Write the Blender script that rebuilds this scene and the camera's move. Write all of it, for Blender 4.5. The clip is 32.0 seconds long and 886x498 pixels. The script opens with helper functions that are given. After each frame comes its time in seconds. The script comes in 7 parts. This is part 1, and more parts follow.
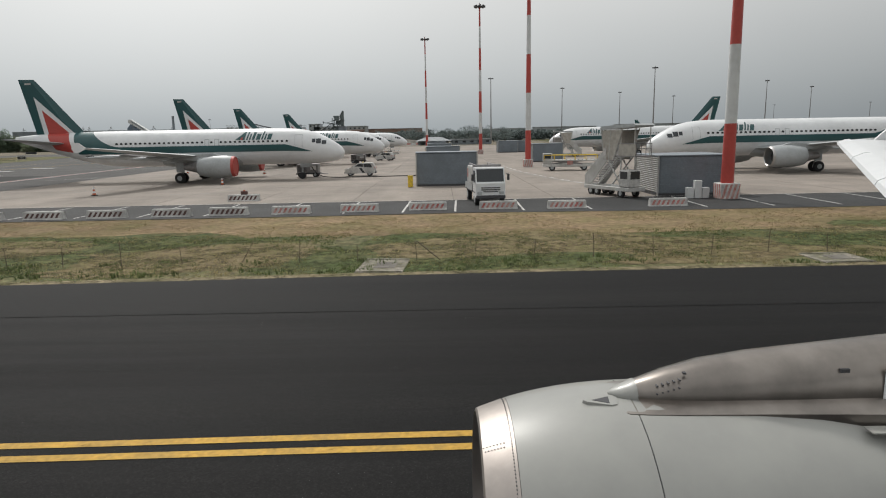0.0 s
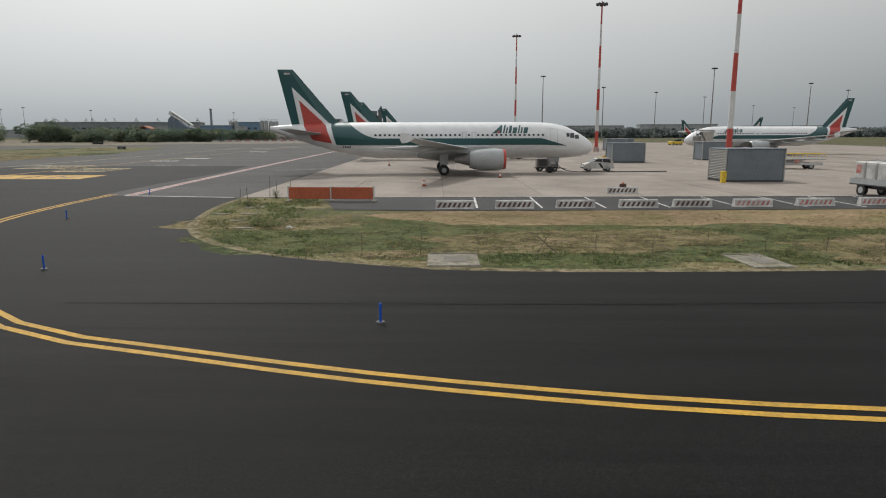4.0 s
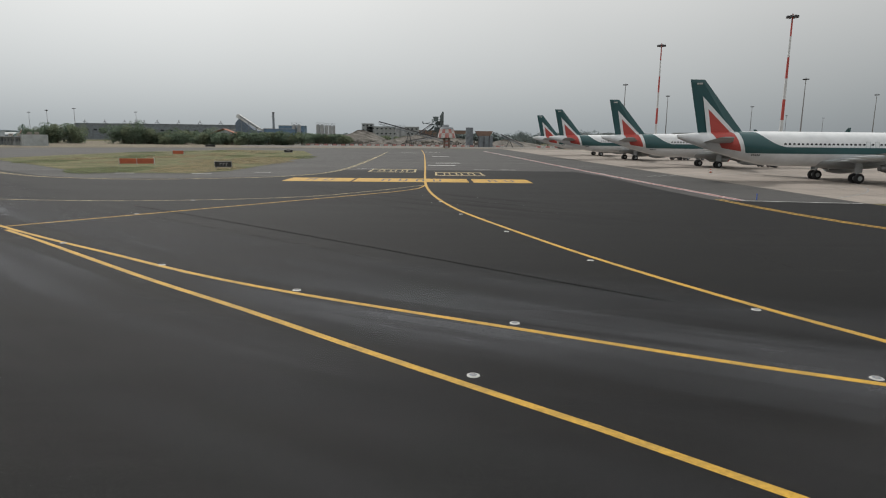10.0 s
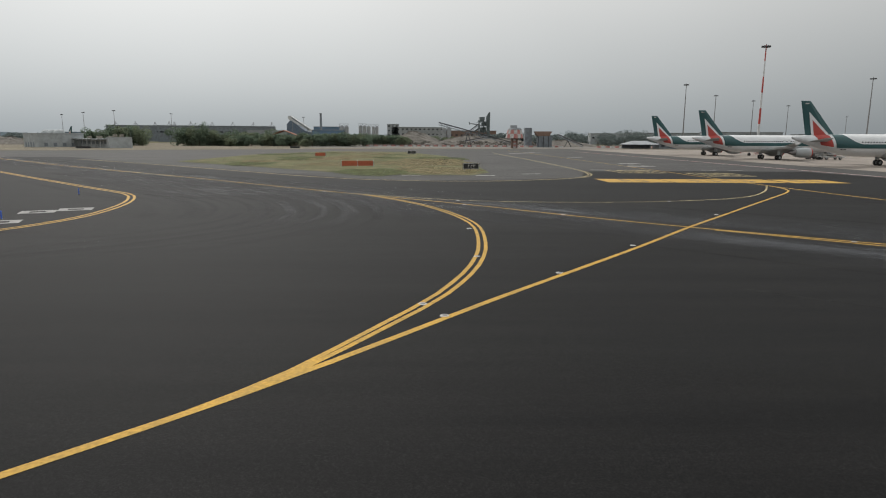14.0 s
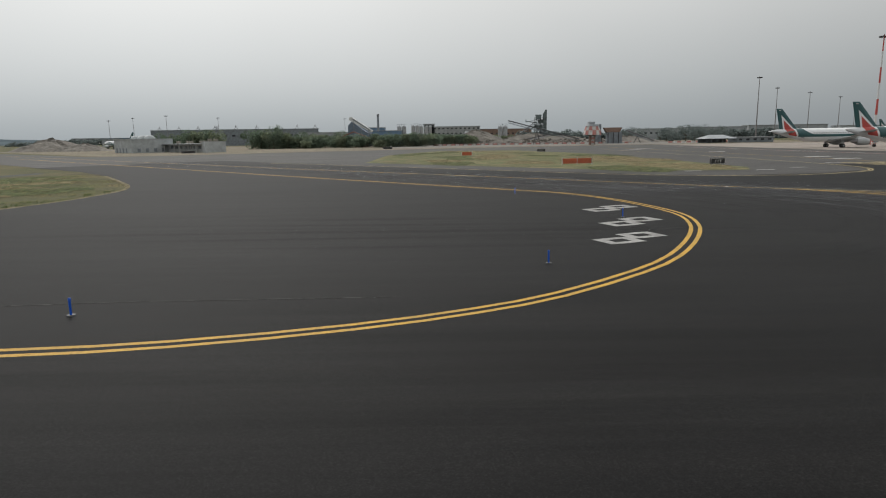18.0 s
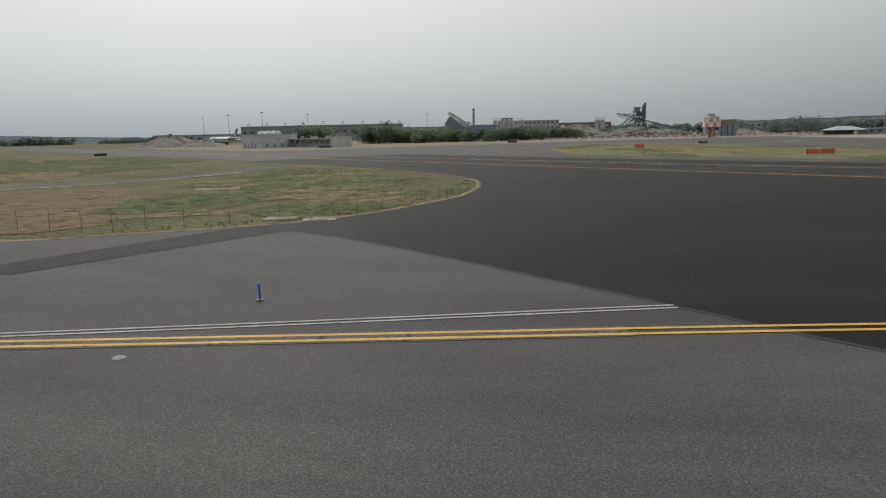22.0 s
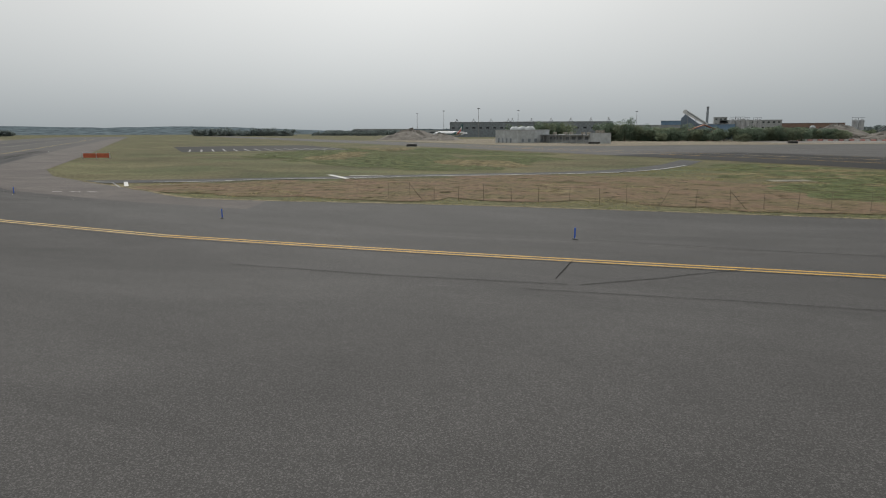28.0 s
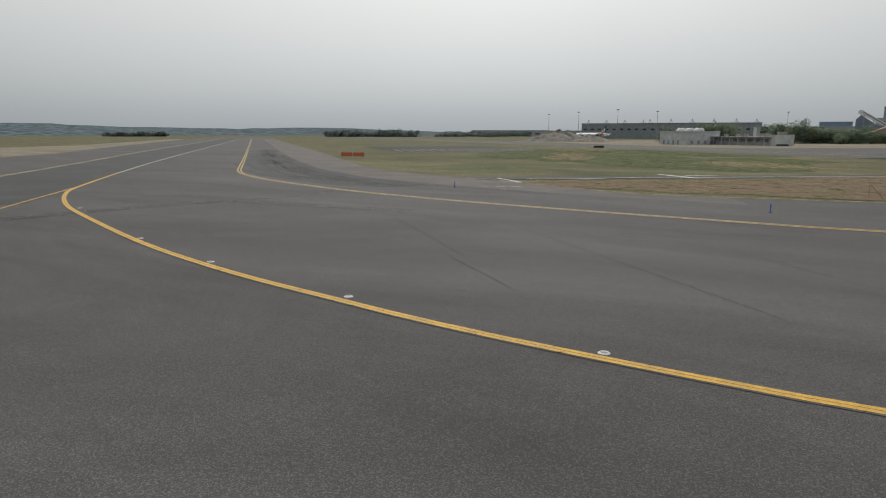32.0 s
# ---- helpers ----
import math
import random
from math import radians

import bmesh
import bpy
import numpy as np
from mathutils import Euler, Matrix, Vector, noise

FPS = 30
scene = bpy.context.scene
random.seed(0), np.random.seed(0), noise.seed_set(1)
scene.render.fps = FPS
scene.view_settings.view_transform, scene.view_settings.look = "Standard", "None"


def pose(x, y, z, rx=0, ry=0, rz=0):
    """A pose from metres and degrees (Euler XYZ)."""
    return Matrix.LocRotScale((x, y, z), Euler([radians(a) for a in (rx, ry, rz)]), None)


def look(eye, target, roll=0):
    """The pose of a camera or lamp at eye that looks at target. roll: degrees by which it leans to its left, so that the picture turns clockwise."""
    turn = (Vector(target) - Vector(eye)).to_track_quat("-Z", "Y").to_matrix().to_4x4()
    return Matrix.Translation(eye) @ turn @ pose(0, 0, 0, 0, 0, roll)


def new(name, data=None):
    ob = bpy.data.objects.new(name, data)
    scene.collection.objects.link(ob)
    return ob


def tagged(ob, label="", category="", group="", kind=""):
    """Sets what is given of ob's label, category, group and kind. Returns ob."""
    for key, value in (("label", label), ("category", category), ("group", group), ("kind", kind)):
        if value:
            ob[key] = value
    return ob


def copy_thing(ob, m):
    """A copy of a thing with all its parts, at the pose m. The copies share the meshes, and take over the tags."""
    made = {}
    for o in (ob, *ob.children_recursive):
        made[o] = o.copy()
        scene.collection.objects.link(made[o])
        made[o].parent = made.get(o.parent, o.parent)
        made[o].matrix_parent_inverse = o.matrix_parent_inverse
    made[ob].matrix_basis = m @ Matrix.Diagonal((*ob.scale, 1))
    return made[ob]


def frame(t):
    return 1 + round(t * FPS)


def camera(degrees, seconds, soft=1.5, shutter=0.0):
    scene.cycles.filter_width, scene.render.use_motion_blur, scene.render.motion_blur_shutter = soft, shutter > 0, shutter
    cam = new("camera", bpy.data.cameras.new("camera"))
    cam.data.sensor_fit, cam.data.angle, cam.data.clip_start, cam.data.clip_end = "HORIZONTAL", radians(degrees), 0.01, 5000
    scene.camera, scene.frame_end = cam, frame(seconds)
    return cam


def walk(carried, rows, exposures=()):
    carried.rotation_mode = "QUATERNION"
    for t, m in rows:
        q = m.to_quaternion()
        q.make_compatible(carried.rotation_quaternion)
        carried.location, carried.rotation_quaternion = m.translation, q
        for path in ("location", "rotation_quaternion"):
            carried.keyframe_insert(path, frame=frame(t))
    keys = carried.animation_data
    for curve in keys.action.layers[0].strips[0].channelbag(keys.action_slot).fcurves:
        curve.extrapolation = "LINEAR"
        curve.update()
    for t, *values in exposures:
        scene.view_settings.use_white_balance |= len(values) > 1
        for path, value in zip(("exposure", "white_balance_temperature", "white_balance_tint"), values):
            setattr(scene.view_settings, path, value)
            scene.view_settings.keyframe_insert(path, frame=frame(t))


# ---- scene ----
# The camera: seen from the window of a taxiing airliner, 4.67 m over the ground.
cam = camera(70.81, 32.0, soft=1.1)
EYE = 4.665
# seconds, x, y, turn to the left, tilt down, roll
ROUTE = [
    (0.0, 0.00, -0.00, 0.00, 10.30, -1.09),
    (0.5, -3.62, 0.04, -0.06, 10.34, -0.95),
    (1.0, -7.24, 0.04, -0.14, 10.37, -0.80),
    (1.5, -10.89, -0.03, -0.21, 10.37, -0.63),
    (2.0, -14.58, -0.14, -0.27, 10.40, -0.47),
    (2.5, -18.28, -0.22, -0.34, 10.44, -0.34),
    (3.0, -22.03, -0.30, -0.37, 10.49, -0.25),
    (3.5, -25.79, -0.37, -0.40, 10.52, -0.17),
    (5.5, -41.03, -0.27, -0.68, 10.63, 0.03),
    (6.0, -44.95, -0.41, -0.83, 10.54, 0.10),
    (6.5, -48.91, -0.62, -0.97, 10.41, 0.19),
    (7.0, -52.92, -0.89, -1.06, 10.28, 0.28),
    (7.5, -57.02, -1.18, -1.11, 10.20, 0.37),
    (8.0, -61.12, -1.41, -1.17, 10.12, 0.44),
    (8.5, -65.27, -1.55, -1.19, 10.07, 0.48),
    (9.0, -69.47, -1.63, -1.18, 10.06, 0.51),
    (9.5, -73.71, -1.76, -1.16, 10.06, 0.54),
    (10.0, -78.06, -1.91, -1.11, 10.06, 0.58),
    (10.5, -82.36, -2.15, -1.05, 10.07, 0.61),
    (11.0, -86.66, -2.40, -1.00, 10.09, 0.63),
    (11.5, -90.98, -2.61, -1.02, 10.11, 0.63),
    (12.0, -95.42, -2.81, -1.08, 10.11, 0.62),
    (12.5, -99.99, -2.95, -1.11, 10.09, 0.59),
    (13.0, -104.64, -3.07, -1.20, 10.07, 0.53),
    (13.5, -109.33, -3.15, -1.28, 10.06, 0.44),
    (14.0, -114.03, -3.18, -1.33, 10.05, 0.32),
    (14.5, -118.74, -3.18, -1.32, 10.02, 0.19),
    (16.5, -136.39, -3.47, -0.87, 10.10, -0.45),
    (17.0, -140.56, -3.38, -0.72, 10.09, -0.59),
    (17.5, -144.69, -3.30, -0.54, 10.09, -0.73),
    (18.0, -148.78, -3.26, -0.30, 10.12, -0.86),
    (18.5, -152.77, -3.28, -0.01, 10.14, -0.97),
    (19.0, -156.68, -3.34, 0.36, 10.14, -1.07),
    (19.5, -160.57, -3.43, 0.83, 10.15, -1.18),
    (20.0, -164.37, -3.57, 1.40, 10.20, -1.29),
    (20.5, -168.01, -3.76, 2.06, 10.27, -1.35),
    (21.0, -171.49, -4.04, 2.85, 10.35, -1.35),
    (21.5, -174.84, -4.40, 3.75, 10.42, -1.33),
    (22.0, -178.12, -4.86, 4.73, 10.48, -1.27),
    (22.5, -181.35, -5.39, 5.75, 10.52, -1.16),
    (23.0, -184.56, -5.99, 6.85, 10.59, -1.01),
    (23.5, -187.69, -6.61, 8.03, 10.65, -0.82),
    (24.0, -190.82, -7.36, 9.33, 10.68, -0.61),
    (24.5, -193.91, -8.27, 10.67, 10.70, -0.43),
    (25.0, -196.97, -9.30, 11.97, 10.71, -0.29),
    (25.5, -200.11, -10.37, 13.24, 10.72, -0.17),
    (26.0, -203.29, -11.46, 14.51, 10.73, -0.10),
    (26.5, -206.44, -12.60, 15.78, 10.73, -0.05),
    (28.5, -218.06, -18.17, 21.05, 10.50, -0.17),
    (29.0, -220.80, -19.84, 22.29, 10.49, -0.17),
    (29.5, -223.51, -21.56, 23.51, 10.48, -0.15),
    (30.0, -226.20, -23.30, 24.73, 10.48, -0.13),
    (30.5, -228.89, -25.09, 25.97, 10.48, -0.10),
    (31.0, -231.65, -26.94, 27.17, 10.47, -0.07),
    (31.5, -234.50, -28.85, 28.30, 10.45, -0.04),
    (32.0, -237.41, -30.83, 29.44, 10.42, 0.01),
]
walk(cam, [(t, pose(x, y, EYE, 0, 0, yaw) @ pose(0, 0, 0, 90 - down) @ pose(0, 0, 0, 0, 0, roll))
           for t, x, y, yaw, down, roll in ROUTE])

# ---- sky, sun ----
SUN_UP, SUN_TURN = 48.0, -25.0      # elevation; turn from +y towards -x is negative
world = bpy.data.worlds.new("sky")
scene.world = world
world.use_nodes = True
wn, wl = world.node_tree.nodes, world.node_tree.links
sky = wn.new("ShaderNodeTexSky")
sky.sky_type, sky.sun_disc = "NISHITA", False
sky.sun_elevation, sky.sun_rotation = radians(SUN_UP), radians(SUN_TURN)
sky.dust_density, sky.air_density, sky.altitude = 6.0, 1.0, 10
grey = wn.new("ShaderNodeHueSaturation")
grey.inputs["Saturation"].default_value = 0.12
wl.new(sky.outputs["Color"], grey.inputs["Color"])
# thin overcast: darker haze along the horizon, brighter towards the zenith
coord = wn.new("ShaderNodeTexCoord")
axis = wn.new("ShaderNodeSeparateXYZ")
wl.new(coord.outputs["Generated"], axis.inputs[0])
ramp = wn.new("ShaderNodeValToRGB")
ramp.color_ramp.elements[0].position, ramp.color_ramp.elements[0].color = 0.0, (4.45, 4.9, 5.15, 1)
ramp.color_ramp.elements[1].position, ramp.color_ramp.elements[1].color = 1.0, (9.6, 9.8, 9.7, 1)
for at, c in ((0.06, (5.25, 5.65, 5.8, 1)), (0.2, (7.6, 7.75, 7.65, 1))):
    ramp.color_ramp.elements.new(at).color = c
wl.new(axis.outputs["Z"], ramp.inputs[0])
veil = wn.new("ShaderNodeTexNoise")
veil.inputs["Scale"].default_value, veil.inputs["Detail"].default_value = 2.2, 4
wl.new(coord.outputs["Generated"], veil.inputs["Vector"])
lift = wn.new("ShaderNodeMapRange")
lift.inputs["To Min"].default_value, lift.inputs["To Max"].default_value = 0.93, 1.07
wl.new(veil.outputs["Fac"], lift.inputs["Value"])
cloud = wn.new("ShaderNodeVectorMath")
cloud.operation = "SCALE"
wl.new(ramp.outputs["Color"], cloud.inputs[0])
wl.new(lift.outputs["Result"], cloud.inputs["Scale"])
# the veil is brightest round the hidden sun and dims away from it along the horizon
toward = wn.new("ShaderNodeVectorMath")
toward.operation = "DOT_PRODUCT"
toward.inputs[1].default_value = (math.sin(radians(SUN_TURN)), math.cos(radians(SUN_TURN)), 0)
wl.new(coord.outputs["Generated"], toward.inputs[0])
halo = wn.new("ShaderNodeMapRange")
halo.inputs["From Min"].default_value, halo.inputs["From Max"].default_value = 0.4, 0.99
halo.inputs["To Min"].default_value, halo.inputs["To Max"].default_value = 0.36, 0.0
wl.new(toward.outputs["Value"], halo.inputs["Value"])
low = wn.new("ShaderNodeMapRange")
low.inputs["From Min"].default_value, low.inputs["From Max"].default_value = 0.0, 0.75
low.inputs["To Min"].default_value, low.inputs["To Max"].default_value = 1.0, 0.0
wl.new(axis.outputs["Z"], low.inputs["Value"])
dim = wn.new("ShaderNodeMath")
dim.operation = "MULTIPLY"
wl.new(halo.outputs["Result"], dim.inputs[0])
wl.new(low.outputs["Result"], dim.inputs[1])
rest_of = wn.new("ShaderNodeMath")
rest_of.operation = "SUBTRACT"
rest_of.inputs[0].default_value = 1.0
wl.new(dim.outputs[0], rest_of.inputs[1])
glow = wn.new("ShaderNodeVectorMath")
glow.operation = "SCALE"
wl.new(cloud.outputs[0], glow.inputs[0])
wl.new(rest_of.outputs[0], glow.inputs["Scale"])
both = wn.new("ShaderNodeMix")
both.data_type = "RGBA"
both.inputs["Factor"].default_value = 0.78
wl.new(grey.outputs["Color"], both.inputs["A"])
wl.new(glow.outputs[0], both.inputs["B"])
back = wn["Background"]
back.inputs["Strength"].default_value = 0.1
wl.new(both.outputs["Result"], back.inputs["Color"])

sun_data = bpy.data.lights.new("sun", "SUN")
sun_data.energy, sun_data.angle, sun_data.color = 2.0, radians(5), (1.0, 0.965, 0.91)
sun = new("sun", sun_data)
az, el = radians(SUN_TURN), radians(SUN_UP)
sun.matrix_world = look((0, 0, 80), (-80 * math.sin(az) * math.cos(el), -80 * math.cos(az) * math.cos(el), 80 - 80 * math.sin(el)))

# ---- materials ----
def material(name, color, rough=0.7, metal=0.0, grain=0.25, scale=6.0, wear=None, wear_scale=0.35, wear_at=0.5,
             wear_width=0.12, bump=0.15, spec=0.5, per_object=0.0, per_island=0.0, coat=0.0, rugged=0.5, stretch=None, leafy=0.0, blotch=None, speckle=0.0, fade=0.0, fade_scale=2.2):
    """A base colour with fine grain, a second colour in worn patches, and a fine relief."""
    m = bpy.data.materials.new(name)
    m.use_nodes = True
    n, l = m.node_tree.nodes, m.node_tree.links
    b = n["Principled BSDF"]
    b.inputs["Roughness"].default_value, b.inputs["Metallic"].default_value = rough, metal
    b.inputs["Specular IOR Level"].default_value = spec
    b.inputs["Coat Weight"].default_value = coat
    geo = n.new("ShaderNodeNewGeometry")
    fine = n.new("ShaderNodeTexNoise")
    fine.inputs["Scale"].default_value, fine.inputs["Detail"].default_value = scale, 6
    fine.inputs["Roughness"].default_value = rugged
    l.new(geo.outputs["Position"], fine.inputs["Vector"])
    c = n.new("ShaderNodeMapRange")
    c.inputs["From Min"].default_value, c.inputs["From Max"].default_value = 0.3, 0.7
    c.inputs["To Min"].default_value, c.inputs["To Max"].default_value = 1 - grain, 1 + grain
    l.new(fine.outputs["Fac"], c.inputs["Value"])
    base = n.new("ShaderNodeMix")
    base.data_type = "RGBA"
    base.inputs["A"].default_value, base.inputs["B"].default_value = (*color, 1), (*(wear or color), 1)
    base.inputs["Factor"].default_value = 0.0
    if wear:
        broad = n.new("ShaderNodeTexNoise")
        broad.inputs["Scale"].default_value, broad.inputs["Detail"].default_value = wear_scale, 5
        broad.inputs["Roughness"].default_value = 0.65
        if stretch:
            turn = n.new("ShaderNodeMapping")
            turn.vector_type = "POINT"
            turn.inputs["Rotation"].default_value = (0, 0, radians(stretch[0]))
            turn.inputs["Scale"].default_value = (*stretch[1:], 1)
            l.new(geo.outputs["Position"], turn.inputs["Vector"])
            l.new(turn.outputs["Vector"], broad.inputs["Vector"])
        else:
            l.new(geo.outputs["Position"], broad.inputs["Vector"])
        cut = n.new("ShaderNodeMapRange")
        cut.inputs["From Min"].default_value, cut.inputs["From Max"].default_value = wear_at - wear_width, wear_at + wear_width
        l.new(broad.outputs["Fac"], cut.inputs["Value"])
        l.new(cut.outputs["Result"], base.inputs["Factor"])
    level = c.outputs["Result"]
    for amount, node, out in ((per_object, "ShaderNodeObjectInfo", "Random"), (per_island, "ShaderNodeNewGeometry", "Random Per Island")):
        if amount:
            pick = n.new(node)
            vary = n.new("ShaderNodeMapRange")
            vary.inputs["To Min"].default_value, vary.inputs["To Max"].default_value = 1 - amount, 1 + amount
            l.new(pick.outputs[out], vary.inputs["Value"])
            times = n.new("ShaderNodeMath")
            times.operation = "MULTIPLY"
            l.new(level, times.inputs[0])
            l.new(vary.outputs["Result"], times.inputs[1])
            level = times.outputs[0]
    extra = []
    if blotch:
        # broad darker and paler stains, drawn out along one direction
        size, amount, deg, sx, sy = blotch
        place = n.new("ShaderNodeMapping")
        place.inputs["Rotation"].default_value = (0, 0, radians(deg))
        place.inputs["Scale"].default_value = (sx, sy, 1)
        l.new(geo.outputs["Position"], place.inputs["Vector"])
        stain = n.new("ShaderNodeTexNoise")
        stain.inputs["Scale"].default_value, stain.inputs["Detail"].default_value = size, 7
        stain.inputs["Roughness"].default_value, stain.inputs["Distortion"].default_value = 0.7, 0.6
        l.new(place.outputs["Vector"], stain.inputs["Vector"])
        spread = n.new("ShaderNodeMapRange")
        spread.inputs["From Min"].default_value, spread.inputs["From Max"].default_value = 0.33, 0.67
        spread.inputs["To Min"].default_value, spread.inputs["To Max"].default_value = 1 - amount, 1 + amount
        l.new(stain.outputs["Fac"], spread.inputs["Value"])
        extra.append(spread.outputs["Result"])
    if speckle:
        # pale single stones in the surface
        stones = n.new("ShaderNodeTexVoronoi")
        stones.inputs["Scale"].default_value = 48
        l.new(geo.outputs["Position"], stones.inputs["Vector"])
        dot = n.new("ShaderNodeSeparateColor")
        l.new(stones.outputs["Color"], dot.inputs["Color"])
        pale = n.new("ShaderNodeMapRange")
        pale.inputs["From Min"].default_value, pale.inputs["From Max"].default_value = 0.55, 1.0
        pale.inputs["To Min"].default_value, pale.inputs["To Max"].default_value = 1 - 0.25 * speckle, 1 + speckle
        l.new(dot.outputs["Red"], pale.inputs["Value"])
        extra.append(pale.outputs["Result"])
    for out in extra:
        times = n.new("ShaderNodeMath")
        times.operation = "MULTIPLY"
        l.new(level, times.inputs[0])
        l.new(out, times.inputs[1])
        level = times.outputs[0]
    mul = n.new("ShaderNodeVectorMath")
    mul.operation = "SCALE"
    l.new(base.outputs["Result"], mul.inputs[0])
    l.new(level, mul.inputs["Scale"])
    l.new(mul.outputs[0], b.inputs["Base Color"])
    if bump:
        up = n.new("ShaderNodeBump")
        up.inputs["Strength"].default_value, up.inputs["Distance"].default_value = bump, 0.02
        l.new(fine.outputs["Fac"], up.inputs["Height"])
        l.new(up.outputs["Normal"], b.inputs["Normal"])
    if leafy:
        thin = n.new("ShaderNodeBsdfTranslucent")
        l.new(mul.outputs[0], thin.inputs["Color"])
        mix = n.new("ShaderNodeMixShader")
        mix.inputs["Fac"].default_value = leafy
        l.new(b.outputs[0], mix.inputs[1])
        l.new(thin.outputs[0], mix.inputs[2])
        l.new(mix.outputs[0], n["Material Output"].inputs["Surface"])
    if fade:
        # worn through to what lies below
        holes = n.new("ShaderNodeTexNoise")
        holes.inputs["Scale"].default_value, holes.inputs["Detail"].default_value = fade_scale, 9
        holes.inputs["Roughness"].default_value = 0.75
        l.new(geo.outputs["Position"], holes.inputs["Vector"])
        gone = n.new("ShaderNodeMapRange")
        gone.inputs["From Min"].default_value, gone.inputs["From Max"].default_value = 0.72 - fade * 0.45, 0.92 - fade * 0.45
        l.new(holes.outputs["Fac"], gone.inputs["Value"])
        clear = n.new("ShaderNodeBsdfTransparent")
        mix = n.new("ShaderNodeMixShader")
        l.new(gone.outputs["Result"], mix.inputs["Fac"])
        l.new(b.outputs[0], mix.inputs[1])
        l.new(clear.outputs[0], mix.inputs[2])
        l.new(mix.outputs[0], n["Material Output"].inputs["Surface"])
    return m


M = {}
def mat(name, *a, **k):
    M[name] = material(name, *a, **k)


mat("grass", (0.102, 0.088, 0.048), 0.95, grain=0.55, scale=2.5, wear=(0.07, 0.076, 0.036), wear_scale=0.05, bump=0.6, spec=0.12, blotch=(0.06, 0.35, 20, 0.6, 1.0), speckle=0.5)
mat("verge", (0.088, 0.098, 0.045), 0.95, grain=0.55, scale=3.0, wear=(0.165, 0.135, 0.078), wear_scale=0.28, wear_at=0.55, bump=0.6, spec=0.12, blotch=(0.3, 0.35, 5, 0.35, 1.0), speckle=0.6)
mat("straw", (0.215, 0.155, 0.094), 0.95, grain=0.35, scale=3.0, wear=(0.15, 0.13, 0.06), wear_scale=0.3, wear_at=0.54, bump=0.5, spec=0.12, blotch=(0.2, 0.25, 0, 0.3, 1.0), speckle=0.4)
mat("yard_dust", (0.195, 0.165, 0.128), 0.95, grain=0.35, scale=3.0, wear=(0.14, 0.127, 0.09), wear_scale=0.25, wear_at=0.5, bump=0.5, spec=0.12, blotch=(0.1, 0.3, 0, 0.3, 1.0), speckle=0.5)
mat("asphalt_new", (0.0053, 0.0054, 0.0057), 0.68, grain=0.55, scale=24, wear=(0.0105, 0.01, 0.0098), wear_scale=1.0, wear_at=0.53, wear_width=0.22, bump=0.25, spec=0.085, rugged=0.85, stretch=(2, 0.06, 0.9), blotch=(0.16, 0.35, 4, 0.18, 1.0), speckle=0.9)
mat("asphalt_old", (0.059, 0.0565, 0.0548), 0.82, grain=0.5, scale=26, wear=(0.044, 0.0425, 0.0415), wear_scale=0.9, wear_width=0.25, bump=0.25, spec=0.24, rugged=0.85, stretch=(5, 0.12, 0.3), blotch=(0.11, 0.3, -8, 0.35, 1.0), speckle=0.7)
mat("asphalt_mid", (0.042, 0.0425, 0.0435), 0.8, grain=0.5, scale=22, wear=(0.032, 0.0323, 0.033), wear_scale=0.2, bump=0.22, spec=0.22, rugged=0.85, blotch=(0.15, 0.2, 40, 0.4, 1.0), speckle=0.5)
mat("concrete", (0.252, 0.219, 0.190), 0.85, grain=0.12, scale=5, wear=(0.203, 0.177, 0.155), wear_scale=0.22, bump=0.2, per_island=0.07, per_object=0.07, spec=0.3, blotch=(0.12, 0.16, 0, 1.0, 0.3))
mat("faded_red", (0.40, 0.13, 0.11), 0.75, grain=0.2, wear=(0.45, 0.3, 0.27), wear_scale=2.5)
mat("soil_patch", (0.135, 0.092, 0.062), 0.95, grain=0.4, scale=2.0, wear=(0.10, 0.086, 0.045), wear_scale=0.3, wear_at=0.52, bump=0.5, spec=0.1, speckle=0.6, fade=0.42, fade_scale=0.6)
mat("green_patch", (0.062, 0.082, 0.032), 0.95, grain=0.5, scale=3.0, wear=(0.095, 0.1, 0.045), wear_scale=0.4, wear_at=0.5, bump=0.5, spec=0.1, speckle=0.6, fade=0.58, fade_scale=0.6)
mat("straw_patch", (0.19, 0.15, 0.088), 0.95, grain=0.4, scale=3.0, wear=(0.14, 0.12, 0.06), wear_scale=0.4, wear_at=0.5, bump=0.5, spec=0.1, speckle=0.5, fade=0.62, fade_scale=0.6)
mat("shoulder", (0.098, 0.085, 0.079), 0.85, grain=0.5, scale=20, rugged=0.85, wear=(0.078, 0.069, 0.065), wear_scale=0.2, bump=0.2, spec=0.22, blotch=(0.15, 0.2, 40, 0.4, 1.0), speckle=0.5)
mat("joint", (0.12, 0.10, 0.085), 0.9)
mat("curb", (0.33, 0.305, 0.265), 0.85, grain=0.25, wear=(0.2, 0.18, 0.145), wear_scale=2.0)
mat("asphalt_repair", (0.019, 0.0185, 0.018), 0.78, grain=0.5, scale=20, wear=(0.026, 0.0255, 0.025), wear_scale=0.8, wear_at=0.5, bump=0.3, spec=0.12, speckle=0.8)
mat("old_slab", (0.24, 0.22, 0.185), 0.9, grain=0.35, scale=4, wear=(0.13, 0.125, 0.085), wear_scale=1.1, wear_at=0.52, bump=0.4, spec=0.2, speckle=0.4)
mat("yellow", (0.50, 0.29, 0.035), 0.7, grain=0.2, scale=12, wear=(0.37, 0.225, 0.04), wear_scale=1.2, bump=0.1, spec=0.3, fade=0.3)
